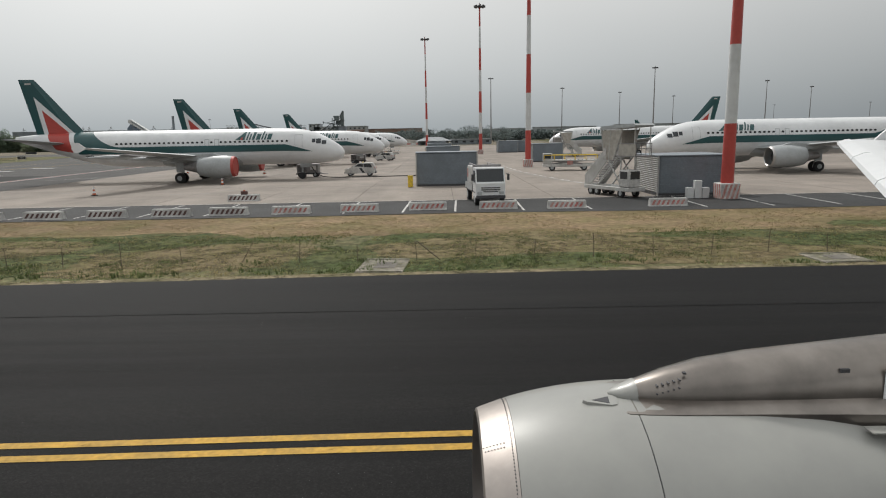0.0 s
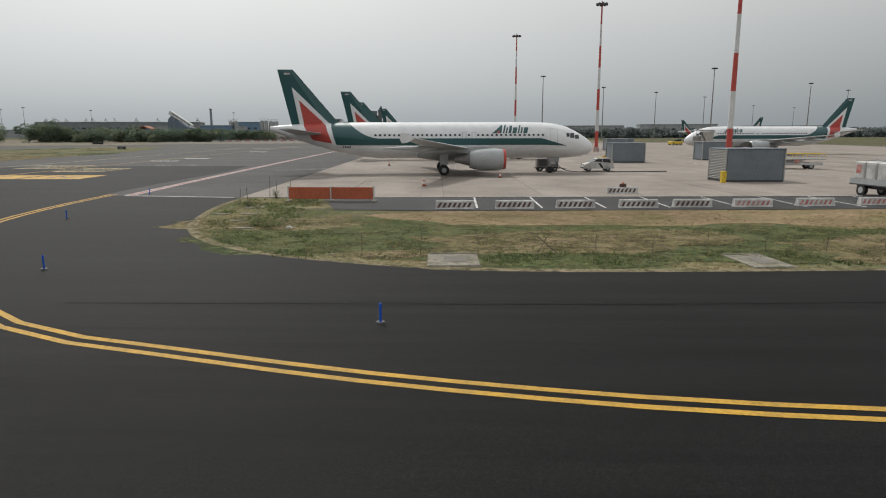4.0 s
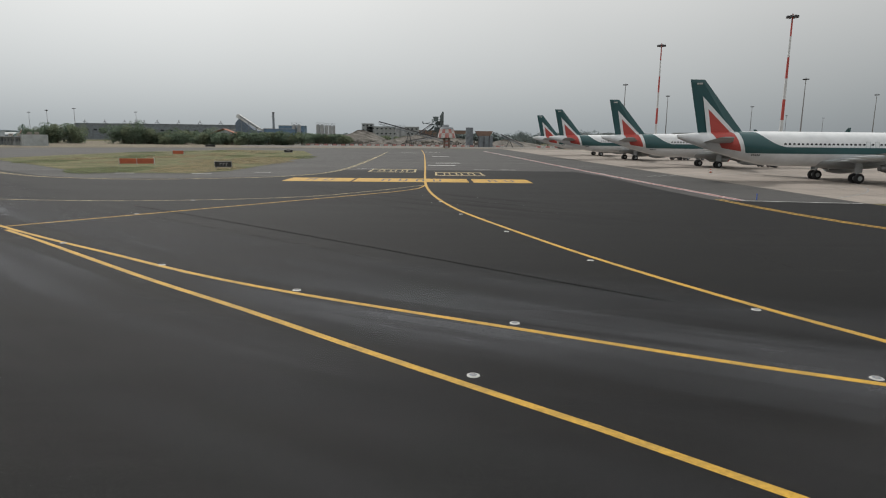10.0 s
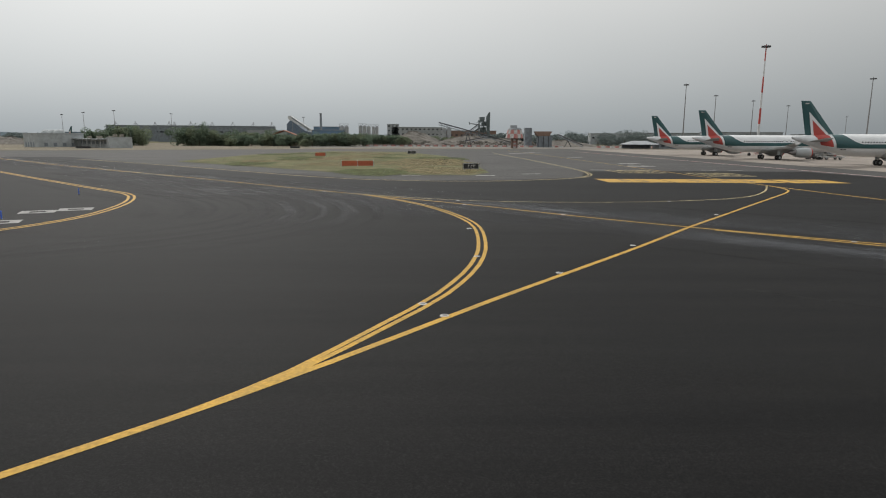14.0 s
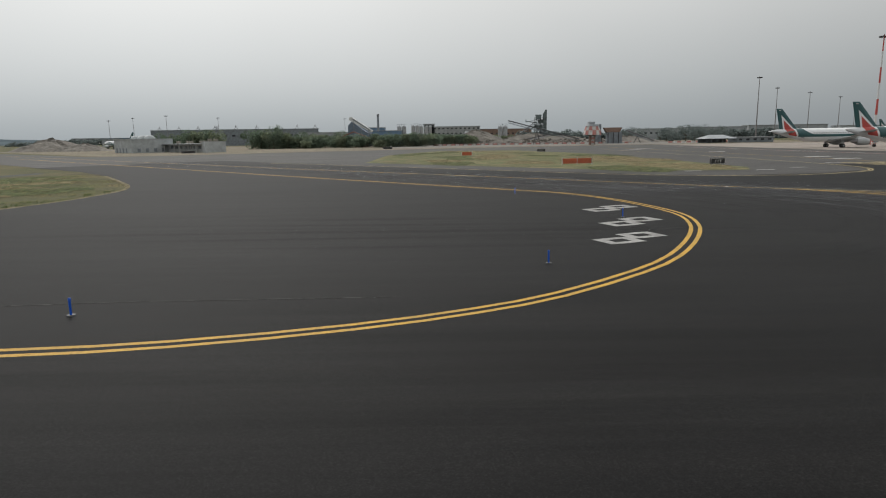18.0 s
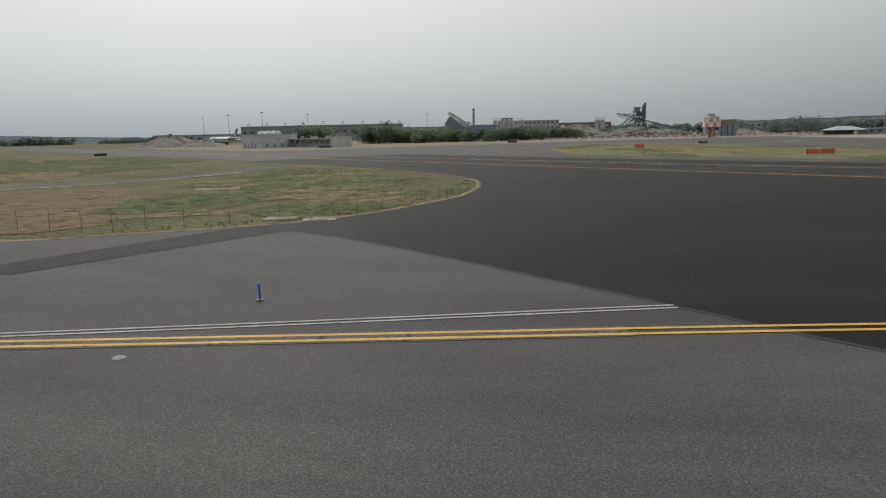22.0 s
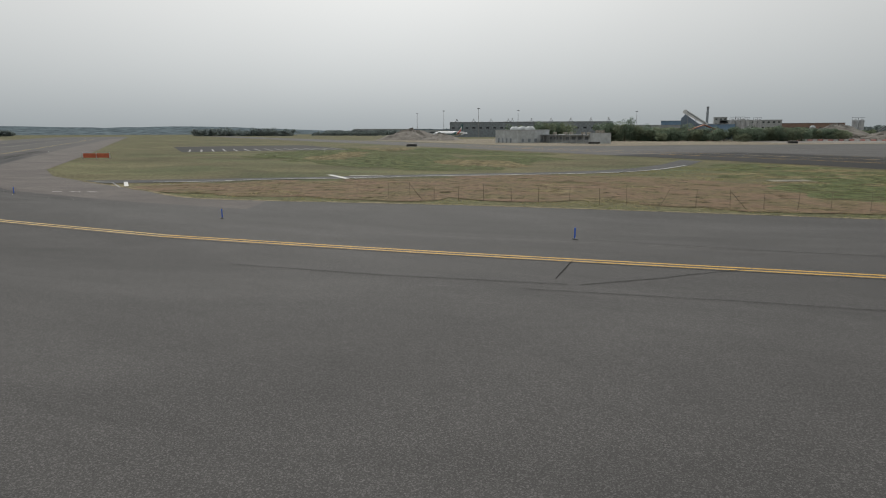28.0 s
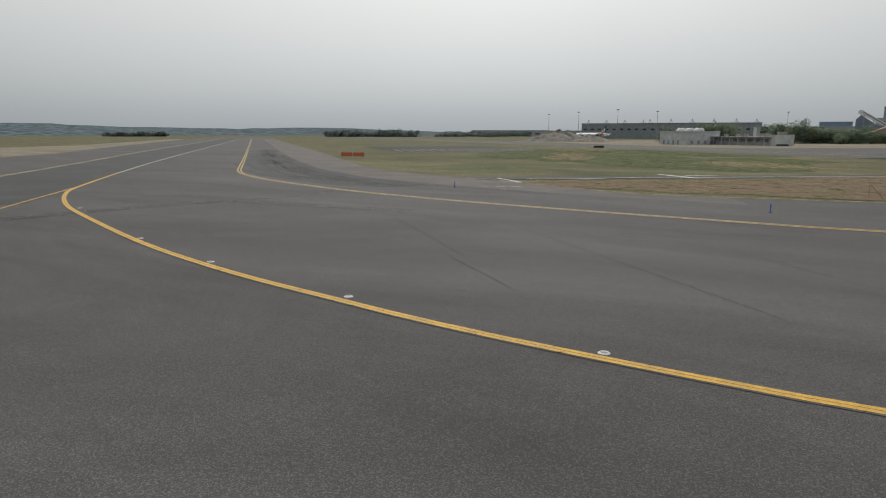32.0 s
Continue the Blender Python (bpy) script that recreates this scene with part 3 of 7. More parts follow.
marking("taxiway_line", [(-284.7, 200), (-194.6, 106.1), (-165.7, 75.9), (-149.2, 59.2), (-144.1, 54.1), (-139.1, 49.1), (-136.9, 45.2), (-135.3, 40.2), (-134.5, 34), (-135.3, 29.4), (-137.1, 25.0), (-139.6, 20.6), (-141.9, 17.8), (-145.2, 14.8), (-147.8, 13.2), (-151.0, 11.85), (-155.1, 10.75), (-158.8, 10.3), (-164.6, 10.15)],
        "yellow", "double yellow taxiway edge line", TWO)
ONE, THICK = ((0.0, 0.17),), ((0.0, 0.21),)
marking("taxiway_line", [(-58, -4.5), (-62, 2.6), (-64.1, 6.3), (-64.8, 7.5), (-65.9, 9.4), (-67.1, 11.9), (-68.4, 14.6), (-70.1, 18.7), (-72.3, 24.9), (-75.4, 35.6), (-76.7, 41.4), (-77.9, 50.1), (-78.6, 60.7), (-78.9, 77), (-79.2, 108), (-80.3, 185), (-82.1, 250)],
        "yellow", "single yellow taxiway centre line", ((0.0, 0.25),))
marking("taxiway_line", [(-50, 0.6), (-56, 3.6), (-61.6, 6.2), (-66.3, 8.2), (-68.6, 9.2), (-71.3, 10.5), (-75.7, 12.9), (-82.0, 16.4), (-86.4, 19.3), (-91, 22.9), (-94.9, 25.9), (-99.9, 30), (-104.7, 34.5), (-111.3, 41.5), (-118.9, 48.6), (-128.1, 57.2), (-144.7, 73.4), (-172.3, 99), (-230, 157), (-500, 428)],
        "yellow", "single yellow taxiway centre line", THICK)
marking("taxiway_line", [(-64, -3.2), (-70, 2.6), (-73.5, 5.9), (-75.3, 7.6), (-77.4, 9.45), (-79.7, 11.5), (-83.1, 14.6), (-86, 17.1), (-88.3, 19.15), (-92.2, 22.75), (-95.5, 25.8), (-99, 28.9)], "yellow", "single yellow taxiway centre line", THICK)
marking("taxiway_line", [(-135, -8.5), (-126, -1.2), (-120.4, 4.5), (-117.5, 7.7), (-116.1, 9.4), (-114.4, 11.6), (-112.1, 14.6), (-108.7, 18.8), (-104.6, 23.9), (-99.9, 30), (-95.6, 35.3), (-89.3, 43.1), (-84.5, 49.0), (-81.0, 53.5), (-79.3, 57), (-78.6, 62)], "yellow", "single yellow taxiway centre line", THICK)
BEND = [(-119.6, 5.4), (-118.2, 6.9), (-117.5, 7.8), (-116.75, 8.9), (-116.0, 10.3), (-115.0, 12.3), (-113.6, 15.3), (-112.3, 19.7), (-111.6, 24.8), (-111.6, 31.5), (-113.4, 38.4), (-116.0, 44), (-119.2, 48.8)]
for side in (-1, 1):
    marking("taxiway_line", [(x + side * 0.16 * min(1, k / 6), y) for k, (x, y) in enumerate(BEND)], "yellow", "yellow line of a pair along the bend", ((0.0, 0.16),))
marking("taxiway_line", [(-121.5, 50.8), (-111.7, 44.6), (-103, 43.2), (-95.4, 44.3), (-88.2, 47.6), (-83.1, 53.7), (-78.9, 61)], "yellow_worn", "worn yellow taxiway line", ONE)
marking("taxiway_line", [(-187, 129.7), (-165.8, 110.5), (-139.4, 84.5), (-131, 76), (-122.8, 69.6), (-116, 67), (-110, 66.2), (-104.5, 67.6), (-97, 72), (-93, 78.5), (-91.3, 88.2), (-90.9, 102), (-91, 122), (-92, 174), (-93, 210)], "yellow_worn", "worn yellow line round the grass island", TWO)
marking("taxiway_line", [(-300, 222), (-240, 166), (-204, 131.5), (-181.3, 109.5), (-159.1, 87.4), (-144.2, 72.4)], "yellow_worn", "worn yellow taxiway line", ONE)
marking("taxiway_line", [(-224, -18.6), (-229, -18.5), (-233, -18.4), (-237, -18.45), (-241.2, -18.22), (-244.9, -17.85), (-248.5, -17.25), (-254.4, -16.1), (-262.1, -13.9), (-273.1, -9.8), (-280, -6.9), (-287, -3), (-293, 1.4), (-308.9, 15.6)],
        "yellow", "double yellow taxiway line with a narrow gap", ((-0.078, 0.135), (0.078, 0.135)))
marking("taxiway_line", [(-308.9, 15.6), (-355.7, 60), (-541, 240), (-800, 490)], "faded_line", "faded pale stretch of the taxiway line", ((0.0, 0.3),))
marking("taxiway_line", [(-268, -23), (-281.4, -10.3), (-293, 1.2)], "yellow", "single yellow taxiway centre line", ONE)
marking("taxiway_line", [(-300, -8), (-315.6, 6.1), (-340.8, 30), (-417, 101), (-700, 370)], "yellow_worn", "worn yellow taxiway edge line", TWO)
marking("apron_line", [(-53.2, 47.6), (-54.1, 71.2), (-55.2, 110), (-56.4, 170), (-58.2, 236)], "white_line", "white border of the red apron safety line", ((-0.3, 0.14), (0.3, 0.14)), rounded=False)
marking("apron_line", [(-53.2, 47.6), (-54.1, 71.2), (-55.2, 110), (-56.4, 170), (-58.2, 236)], "red_line", "red apron safety line with white borders", ((0.0, 0.4),), rounded=False)
marking("apron_line", [(-53.4, 47.3), (-44.6, 45.7)], "white_line", "white line across the lane", ((0.0, 0.25),), rounded=False)
mat("shoulder_white", (0.28, 0.275, 0.27), 0.8, grain=0.25, scale=8, wear=(0.22, 0.215, 0.21), wear_scale=0.8, fade=0.35)
marking("shoulder_line", [(-173.3, 11.62), (-174.7, 11.4), (-180.9, 10.4), (-186.8, 9.5), (-192.3, 8.72), (-196.5, 8.2)], "shoulder_white", "worn white double shoulder line", ((-0.13, 0.11), (0.13, 0.11)))
for x in (-27, -22.9, -18.9, -14.8, -10.3, -6.1, -2.4, 0.9, 5.2, 9.4, 16.6, 20.8, 25, 29.2, 33.4):
    marking("parking_line", [(x + 0.1, 45.3), (x - 0.1, 38.6)], "white_line", "white parking line on the service road", ((0.0, 0.14),), 0.012, False)
marking("road_edge_line", [(-38, 45.5), (110, 45.5)], "white_line", "thin white edge line of the service road", ((0.0, 0.12),), 0.03, False)


def frame_mark(x, y, w, d, material_name, label, bars=3, turn=0.0, hollow=False):
    """Painted yellow panel with characters that cannot be read, filled or as a frame."""
    t = thing("painted_sign", label, "road marking", (x, y, 0), turn, kind="structure")
    if hollow:
        for k in (-1, 1):
            part("border", made((box, k * (w / 2 - 0.15), 0, 0.014, 0.3, d, 0.008)), material_name, t)
            part("border", made((box, 0, k * (d / 2 - 0.45), 0.014, w - 0.7, 0.9, 0.008)), material_name, t)
    else:
        part("panel", made((box, 0, 0, 0.014, w, d, 0.008)), material_name, t)
    ink = material_name if hollow else "black_paint"
    for i in range(bars):
        cx = (i - (bars - 1) / 2) * min(1.9, w / (bars + 1))
        part("character", made((box, cx - 0.36, 0, 0.02, 0.2, d * 0.55, 0.008), (box, cx + 0.36, 0, 0.02, 0.2, d * 0.55, 0.008),
                               (box, cx, d * 0.25 * (-1) ** i, 0.021, 0.7, d * 0.1, 0.008)), ink, t)


frame_mark(-90.5, 68.4, 7.3, 5.8, "yellow", "yellow painted panel with dark characters", 2)
frame_mark(-80.3, 68.4, 12.6, 5.8, "yellow", "wide yellow painted panel with dark characters", 4)
frame_mark(-70.3, 68.2, 6.4, 5.8, "yellow", "yellow painted panel with dark characters", 2)
frame_mark(-83.6, 89, 6.6, 8.5, "yellow_worn", "worn yellow painted frame with yellow characters", 3, hollow=True)
frame_mark(-74.4, 81.6, 6.4, 8.0, "yellow_worn", "worn yellow painted frame with yellow characters", 3, hollow=True)
for x, y, w in ((-76.3, 108, 4.8), (-75, 118.5, 4.6), (-75.7, 162, 4.5), (-78, 213, 6), (-85.5, 200, 5.5)):
    marking("taxiway_bar", [(x - w / 2, y), (x + w / 2, y)], "white_line", "white bar on the taxiway", ((0.0, 1.6),), 0.013, False)


mat("worn_white", (0.30, 0.296, 0.285), 0.75, grain=0.25, scale=8, wear=(0.19, 0.186, 0.18), wear_scale=0.9, fade=0.3)
def painted_five(x, y, s, turn):
    """Three linked squares of white paint, drawn as outlines."""
    t = thing("shoulder_mark", "white zigzag outline painted on the asphalt", "road marking", (x, y, 0), turn, "marks inside the bend", "structure")
    for dx, dy in ((-0.82, -0.35), (0.82, 0.35)):
        part("square", made((box, (dx - 0.6) * s, dy * s, 0.016, 0.44 * s, 1.24 * s, 0.008), (box, (dx + 0.6) * s, dy * s, 0.016, 0.44 * s, 1.24 * s, 0.008),
                            (box, dx * s, (dy - 0.48) * s, 0.016, 0.8 * s, 0.36 * s, 0.008), (box, dx * s, (dy + 0.48) * s, 0.016, 0.8 * s, 0.36 * s, 0.008)), "worn_white", t)


painted_five(-140, 25.0, 1.15, 22)
painted_five(-138.3, 30.5, 1.2, 24)
painted_five(-137.7, 36.9, 1.2, 22)


# ---- seams and cracks in the asphalt ----
mat("seam_dark", (0.042, 0.04, 0.039), 0.8, grain=0.3, scale=8, fade=0.5)
mat("joint_tar", (0.006, 0.0058, 0.0058), 0.8, grain=0.3, scale=8)
mat("tar", (0.0035, 0.0033, 0.0033), 0.85, grain=0.3, scale=8, spec=0.05, fade=0.45)
mat("old_crack", (0.016, 0.0155, 0.015), 0.85, grain=0.3, scale=8, spec=0.1, fade=0.35)
mat("pale_seam", (0.10, 0.096, 0.093), 0.85, grain=0.3, scale=8)
mat("dust_seam", (0.056, 0.054, 0.052), 0.8, grain=0.4, scale=5, spec=0.2, wear=(0.016, 0.0155, 0.015), wear_scale=0.7, wear_at=0.48, fade=0.55)
for points, width, name, material_name in (
        ([(-202.73, 18.74), (-202.57, 16.67), (-202.23, 14.11), (-202.0, 11.3), (-202.32, 10.9), (-202.2, 9.03), (-202.18, 8.0)], 0.028, "crack", "old_crack"),
        ([(-202.32, 10.9), (-203.43, 11.22), (-206.92, 10.91), (-212, 10.85), (-219, 11.1)], 0.028, "crack", "old_crack"),
        ([(-197.47 + 0.44 * math.cos(k * 0.63), 13.1 + 0.44 * math.sin(k * 0.63)) for k in range(11)], 0.022, "crack", "old_crack"),
        ([(-198.3 + 0.38 * math.cos(k * 0.63), 16.6 + 0.38 * math.sin(k * 0.63)) for k in range(11)], 0.025, "crack", "old_crack"),
        ([(-198.4, 10.3), (-197.6, 10.4), (-196.9, 10.55)], 0.03, "crack", "old_crack"),
        ([(-212.3, 6.9), (-214.4, 5.2), (-215.2, 4.4), (-217.6, 2.6)], 0.04, "crack", "old_crack"),
        ([(-218, 2.5), (-224, 1.8), (-230, 1.6)], 0.035, "crack", "old_crack"),
        ([(-218.5, 3.2), (-218.4, 6.4)], 0.035, "crack", "old_crack"),
        ([(-219.2, 1.5), (-213, 2.1), (-208.1, 2.4)], 0.03, "crack", "old_crack"),
        ([(-269.9, 10.6), (-256.5, -2.0), (-248, -10)], 0.035, "seam", "seam_dark"),
        ([(-264.5, 12.9), (-251.3, 0.3), (-237.3, -13.2)], 0.03, "seam", "seam_dark"),
        ([(-252, 11), (-248.5, 6.6), (-231.7, -11.5)], 0.025, "seam", "seam_dark"),
        ([(-249.3, -9.6), (-246.5, -12.0), (-244.8, -13.5)], 0.035, "crack", "seam_dark"),
        ([(-228.8, 9.7), (-216, 10.5), (-204.6, 11.4)], 0.03, "seam", "pale_seam"),
        ([(-66.5, 20.3), (-55.5, 20.3)], 0.05, "seam", "dust_seam"),
        ([(-64.5, 20.6), (-64.7, 30.5), (-65.1, 34.9)], 0.045, "seam", "dust_seam"),
        ([(-76.2, 73.6), (-64.2, 36.2), (-60.2, 26.3), (-57.3, 19.6), (-56.1, 16.6)], 0.06, "seam", "dust_seam"),
        ([(-98.0, 40.1), (-90.6, 33.7), (-80.5, 24.5), (-73.9, 18.3), (-70.8, 15.5)], 0.07, "seam", "tar"),
        ([(-94.1, 34.3), (-79.4, 21.4)], 0.06, "seam", "dust_seam"),
        ([(-104.7, 16.5), (-103.1, 15.1), (-100.8, 13.2), (-96, 9)], 0.05, "seam", "dust_seam"),
        ([(-105.0, 24.5), (-97.8, 17.9)], 0.03, "seam", "tar"),
        ([(48, 16.3), (20, 16.25), (-10, 16.4), (-24, 16.2), (-40, 16.6)], 0.03, "seam", "tar"),
        ([(-164, 14.4), (-161.6, 14.47), (-158, 14.72), (-155, 14.75), (-150, 14.8)], 0.07, "seam", "dust_seam")):
    marking("asphalt_" + name, points, material_name, "thin dark seam in the asphalt" if material_name in ("tar", "old_crack") else "thin pale seam between asphalt lanes", ((0.0, width),), 0.016, name == "seam")
# dusty and polished lanes, where tyres have run: streaks that follow the lane and thin out to its sides
def lane_material(name, color, strength, along, across, low=0.44, span=0.2, speckle=0.5):
    m = bpy.data.materials.new(name)
    m.use_nodes = True
    n, l = m.node_tree.nodes, m.node_tree.links
    b = n["Principled BSDF"]
    b.inputs["Roughness"].default_value, b.inputs["Specular IOR Level"].default_value = 0.72, 0.12
    def ranged(value, a0, a1, b0, b1):
        r = n.new("ShaderNodeMapRange")
        for key, number in (("From Min", a0), ("From Max", a1), ("To Min", b0), ("To Max", b1)):
            r.inputs[key].default_value = number
        l.new(value, r.inputs["Value"])
        return r.outputs["Result"]
    def times(p, q):
        k = n.new("ShaderNodeMath")
        k.operation = "MULTIPLY"
        l.new(p, k.inputs[0])
        l.new(q, k.inputs[1])
        return k.outputs[0]
    uv, thin = n.new("ShaderNodeUVMap"), n.new("ShaderNodeUVMap")
    uv.uv_map, thin.uv_map = "lane", "thin"
    axes = n.new("ShaderNodeSeparateXYZ")
    l.new(thin.outputs["UV"], axes.inputs[0])
    edge = ranged(axes.outputs["X"], 0.2, 1.0, 1.0, 0.0)
    spread = n.new("ShaderNodeMapping")
    spread.inputs["Scale"].default_value = (along, across, 1)
    l.new(uv.outputs["UV"], spread.inputs["Vector"])
    streak = n.new("ShaderNodeTexNoise")
    streak.inputs["Scale"].default_value, streak.inputs["Detail"].default_value, streak.inputs["Roughness"].default_value = 1.0, 6, 0.62
    l.new(spread.outputs["Vector"], streak.inputs["Vector"])
    geo = n.new("ShaderNodeNewGeometry")
    cloud = n.new("ShaderNodeTexNoise")
    cloud.inputs["Scale"].default_value, cloud.inputs["Detail"].default_value = 0.09, 4
    l.new(geo.outputs["Position"], cloud.inputs["Vector"])
    grain = n.new("ShaderNodeTexNoise")
    grain.inputs["Scale"].default_value, grain.inputs["Detail"].default_value, grain.inputs["Roughness"].default_value = 22, 6, 0.85
    l.new(geo.outputs["Position"], grain.inputs["Vector"])
    alpha = times(times(edge, ranged(streak.outputs["Fac"], low, low + span, 0.0, strength)), ranged(cloud.outputs["Fac"], 0.38, 0.6, 0.35, 1.0))
    alpha = times(alpha, ranged(grain.outputs["Fac"], 0.35, 0.65, 1 - speckle, 1 + speckle * 0.4))
    tone = n.new("ShaderNodeVectorMath")
    tone.operation = "SCALE"
    tone.inputs[0].default_value = color
    l.new(ranged(grain.outputs["Fac"], 0.3, 0.7, 1 - speckle, 1 + speckle), tone.inputs["Scale"])
    l.new(tone.outputs[0], b.inputs["Base Color"])
    clear = n.new("ShaderNodeBsdfTransparent")
    mix = n.new("ShaderNodeMixShader")
    l.new(alpha, mix.inputs["Fac"])
    l.new(clear.outputs[0], mix.inputs[1])
    l.new(b.outputs[0], mix.inputs[2])
    l.new(mix.outputs[0], n["Material Output"].inputs["Surface"])
    M[name] = m


def lane(name, points, half, z, material_name, label):
    """A strip along the points; its map holds metres along and across."""
    line = smooth_line(points, 2.5)
    bm = bmesh.new()
    layer, thin = bm.loops.layers.uv.new("lane"), bm.loops.layers.uv.new("thin")
    last, far, ease = None, 0.0, 2 * half
    total = sum((q - p).length for p, q in zip(line, line[1:]))
    for i, q in enumerate(line):
        d = (line[min(i + 1, len(line) - 1)] - line[max(i - 1, 0)]).normalized()
        far += (q - line[i - 1]).length if i else 0.0
        across = Vector((-d.y, d.x))
        row = [(bm.verts.new((*(q + across * half * k), z)), (far, half * k), (abs(k) + max(0.0, 1 - far / ease, 1 - (total - far) / ease), 0)) for k in (-1, -0.5, 0, 0.5, 1)]
        if last:
            for k in range(4):
                quad = (last[k], last[k + 1], row[k + 1], row[k])
                f = bm.faces.new([corner[0] for corner in quad])
                for loop, corner in zip(f.loops, quad):
                    loop[layer].uv, loop[thin].uv = corner[1], corner[2]
                f.normal_update()
                if f.normal.z < 0:
                    f.normal_flip()
        last = row
    return tagged(part(name, bm, material_name), label, "wear on asphalt", kind="structure")


mat("edge_straw", (0.26, 0.215, 0.14), 0.95, grain=0.4, scale=6, wear=(0.12, 0.11, 0.06), wear_scale=0.8, bump=0.4, spec=0.1, fade=0.5, fade_scale=1.2)
mat("tyre_mark", (0.028, 0.0275, 0.027), 0.75, grain=0.5, scale=12, wear=(0.045, 0.044, 0.043), wear_scale=0.6, wear_at=0.5, speckle=0.4, fade=0.65)
lane_material("dusty_lane", (0.074, 0.077, 0.084), 0.85, 0.03, 0.45, 0.4, 0.22, 0.15)
lane("worn_lane", [(-30, -13), (-46, -3), (-58, 3.5), (-70, 9.0), (-83, 16.0), (-93, 24.5), (-103, 33.5), (-113, 43.5), (-130, 60), (-174, 102), (-228, 156)], 9, 0.0088, "dusty_lane", "dusty wheel lane along the diagonal taxiway line")
lane_material("swirl_lane", (0.06, 0.061, 0.064), 0.85, 0.03, 1.0, 0.45, 0.14, 0.25)
lane("worn_lane", [(-134, 19.5), (-127.5, 24.5), (-123.3, 31), (-123.8, 39), (-129, 48), (-142, 61), (-165, 83)], 10, 0.0092, "swirl_lane", "curved tyre swirls inside the bend")
lane_material("paver_lane", (0.02, 0.0197, 0.0197), 0.45, 0.02, 0.7, 0.46, 0.2, 0.3)
lane("worn_lane", [(70, 12.5), (20, 12), (-20, 12.2), (-48, 13.5)], 9, 0.0085, "paver_lane", "faint lengthwise streaks left by the paver")
lane("worn_lane", [(-131, 27), (-150, 27.5), (-176, 28)], 9, 0.0086, "paver_lane", "faint lengthwise streaks left by the paver")
lane("worn_lane", [(-131, 8), (-150, 8), (-168, 8)], 9, 0.0087, "paver_lane", "faint lengthwise streaks left by the paver")
lane("worn_lane", [(-62, 30), (-80, 46), (-92, 62)], 9, 0.0087, "paver_lane", "faint lengthwise streaks left by the paver")
lane_material("rubber_lane", (0.022, 0.0225, 0.023), 0.6, 0.03, 0.6, 0.4, 0.2, 0.2)
lane("worn_lane", [(-380, 112), (-340, 73), (-307, 42.3), (-297, 33), (-289, 27), (-281, 22.8), (-272, 19.4), (-262, 17.4), (-252, 16)], 4, 0.0098, "rubber_lane", "dark tyre arcs round the bend")
lane_material("coarse_lane", (0.04, 0.039, 0.039), 0.7, 0.04, 0.25, 0.3, 0.35, 0.55)
lane("worn_lane", [(-26, 5), (-46, 6.5), (-66, 7), (-90, 6), (-108, 4)], 8, 0.0095, "coarse_lane", "coarse worn asphalt with open grain")
lane_material("dust_patch", (0.2, 0.178, 0.16), 0.8, 0.25, 0.5, 0.32, 0.25)
lane("dust_patch", [(-201.2, 9.6), (-199.8, 12.4), (-198.7, 14.6), (-198.2, 17.0), (-199.2, 20.5)], 2.3, 0.0095, "dust_patch", "pale dust on the old asphalt")
# the ragged joint of the fresh asphalt against the old
joint = [(-188.3, 26.2), (-183.4, 21.7), (-178.5, 17.0), (-173.0, 11.3), (-168.1, 6.3), (-162, -1)]
ragged = []
for (ax, ay), (bx, by) in zip(joint, joint[1:]):
    for k in range(12):
        wob = 0.11 * noise.noise((ax + k, ay, 2.0)) + 0.05 * noise.noise((ax * 3 + k * 2.7, ay, 7.0))
        ragged.append((ax + (bx - ax) * k / 12 + wob, ay + (by - ay) * k / 12 + wob))
marking("asphalt_seam", ragged, "joint_tar", "ragged dark joint between the new and the old asphalt", ((0.0, 0.16),), 0.0102, False)
# loose chips on the asphalt by the joint
rg = random.Random(77)
bm = bmesh.new()
for _ in range(150):
    x, y, q = rg.gauss(-161.2, 1.6), 4.0 + abs(rg.gauss(0, 0.9)), rg.uniform(0.006, 0.017)
    box(bm, x, y, 0.008 + q * 0.4, q * rg.uniform(1, 1.8), q, q * 0.8, 0, Euler((rg.uniform(-0.4, 0.4), rg.uniform(-0.4, 0.4), rg.uniform(0, 3))).to_matrix())
tagged(part("stone_chips", bm, "shoulder"), "loose grey stone chips on the dark asphalt", "gravel", kind="stuff")
flat("pavement_7", [(-291.2, 21.4), (-313.1, 39.3), (-352.8, 77.2), (-344.6, 80.3), (-296.8, 38.0), (-278.7, 24.9), (-266.3, 20.2), (-269.4, 15.1), (-275.2, 15.0)], 0.0075, "asphalt_mid", "darker tyre-marked asphalt inside the bend", "taxiway")
for k in range(5):
    marking("tyre_swirl", [(-266 - k, 19.2 - k * 0.7), (-281 - k * 1.2, 23.4 - k * 0.9), (-296 - k * 1.5, 33.5 - k), (-310 - k * 2, 46 - k)], "tyre_mark", "dark tyre mark inside the bend", ((0.0, 0.22 + 0.06 * (k % 3)),), 0.0095)
marking("tyre_swirl", [(-275.4, -13.0), (-274.9, -9.9), (-273.9, -5.0), (-272.2, -0.5), (-266.8, 0.5), (-258, 1.2)], "tyre_mark", "dark tyre mark across the taxiway", ((0.0, 0.9), (0.9, 0.4)), 0.0092)
marking("tyre_swirl", [(-273.2, -1.1), (-271.5, 2.6), (-270.7, 6.6), (-272, 12)], "tyre_mark", "dark tyre mark across the taxiway", ((0.0, 0.5),), 0.0092)
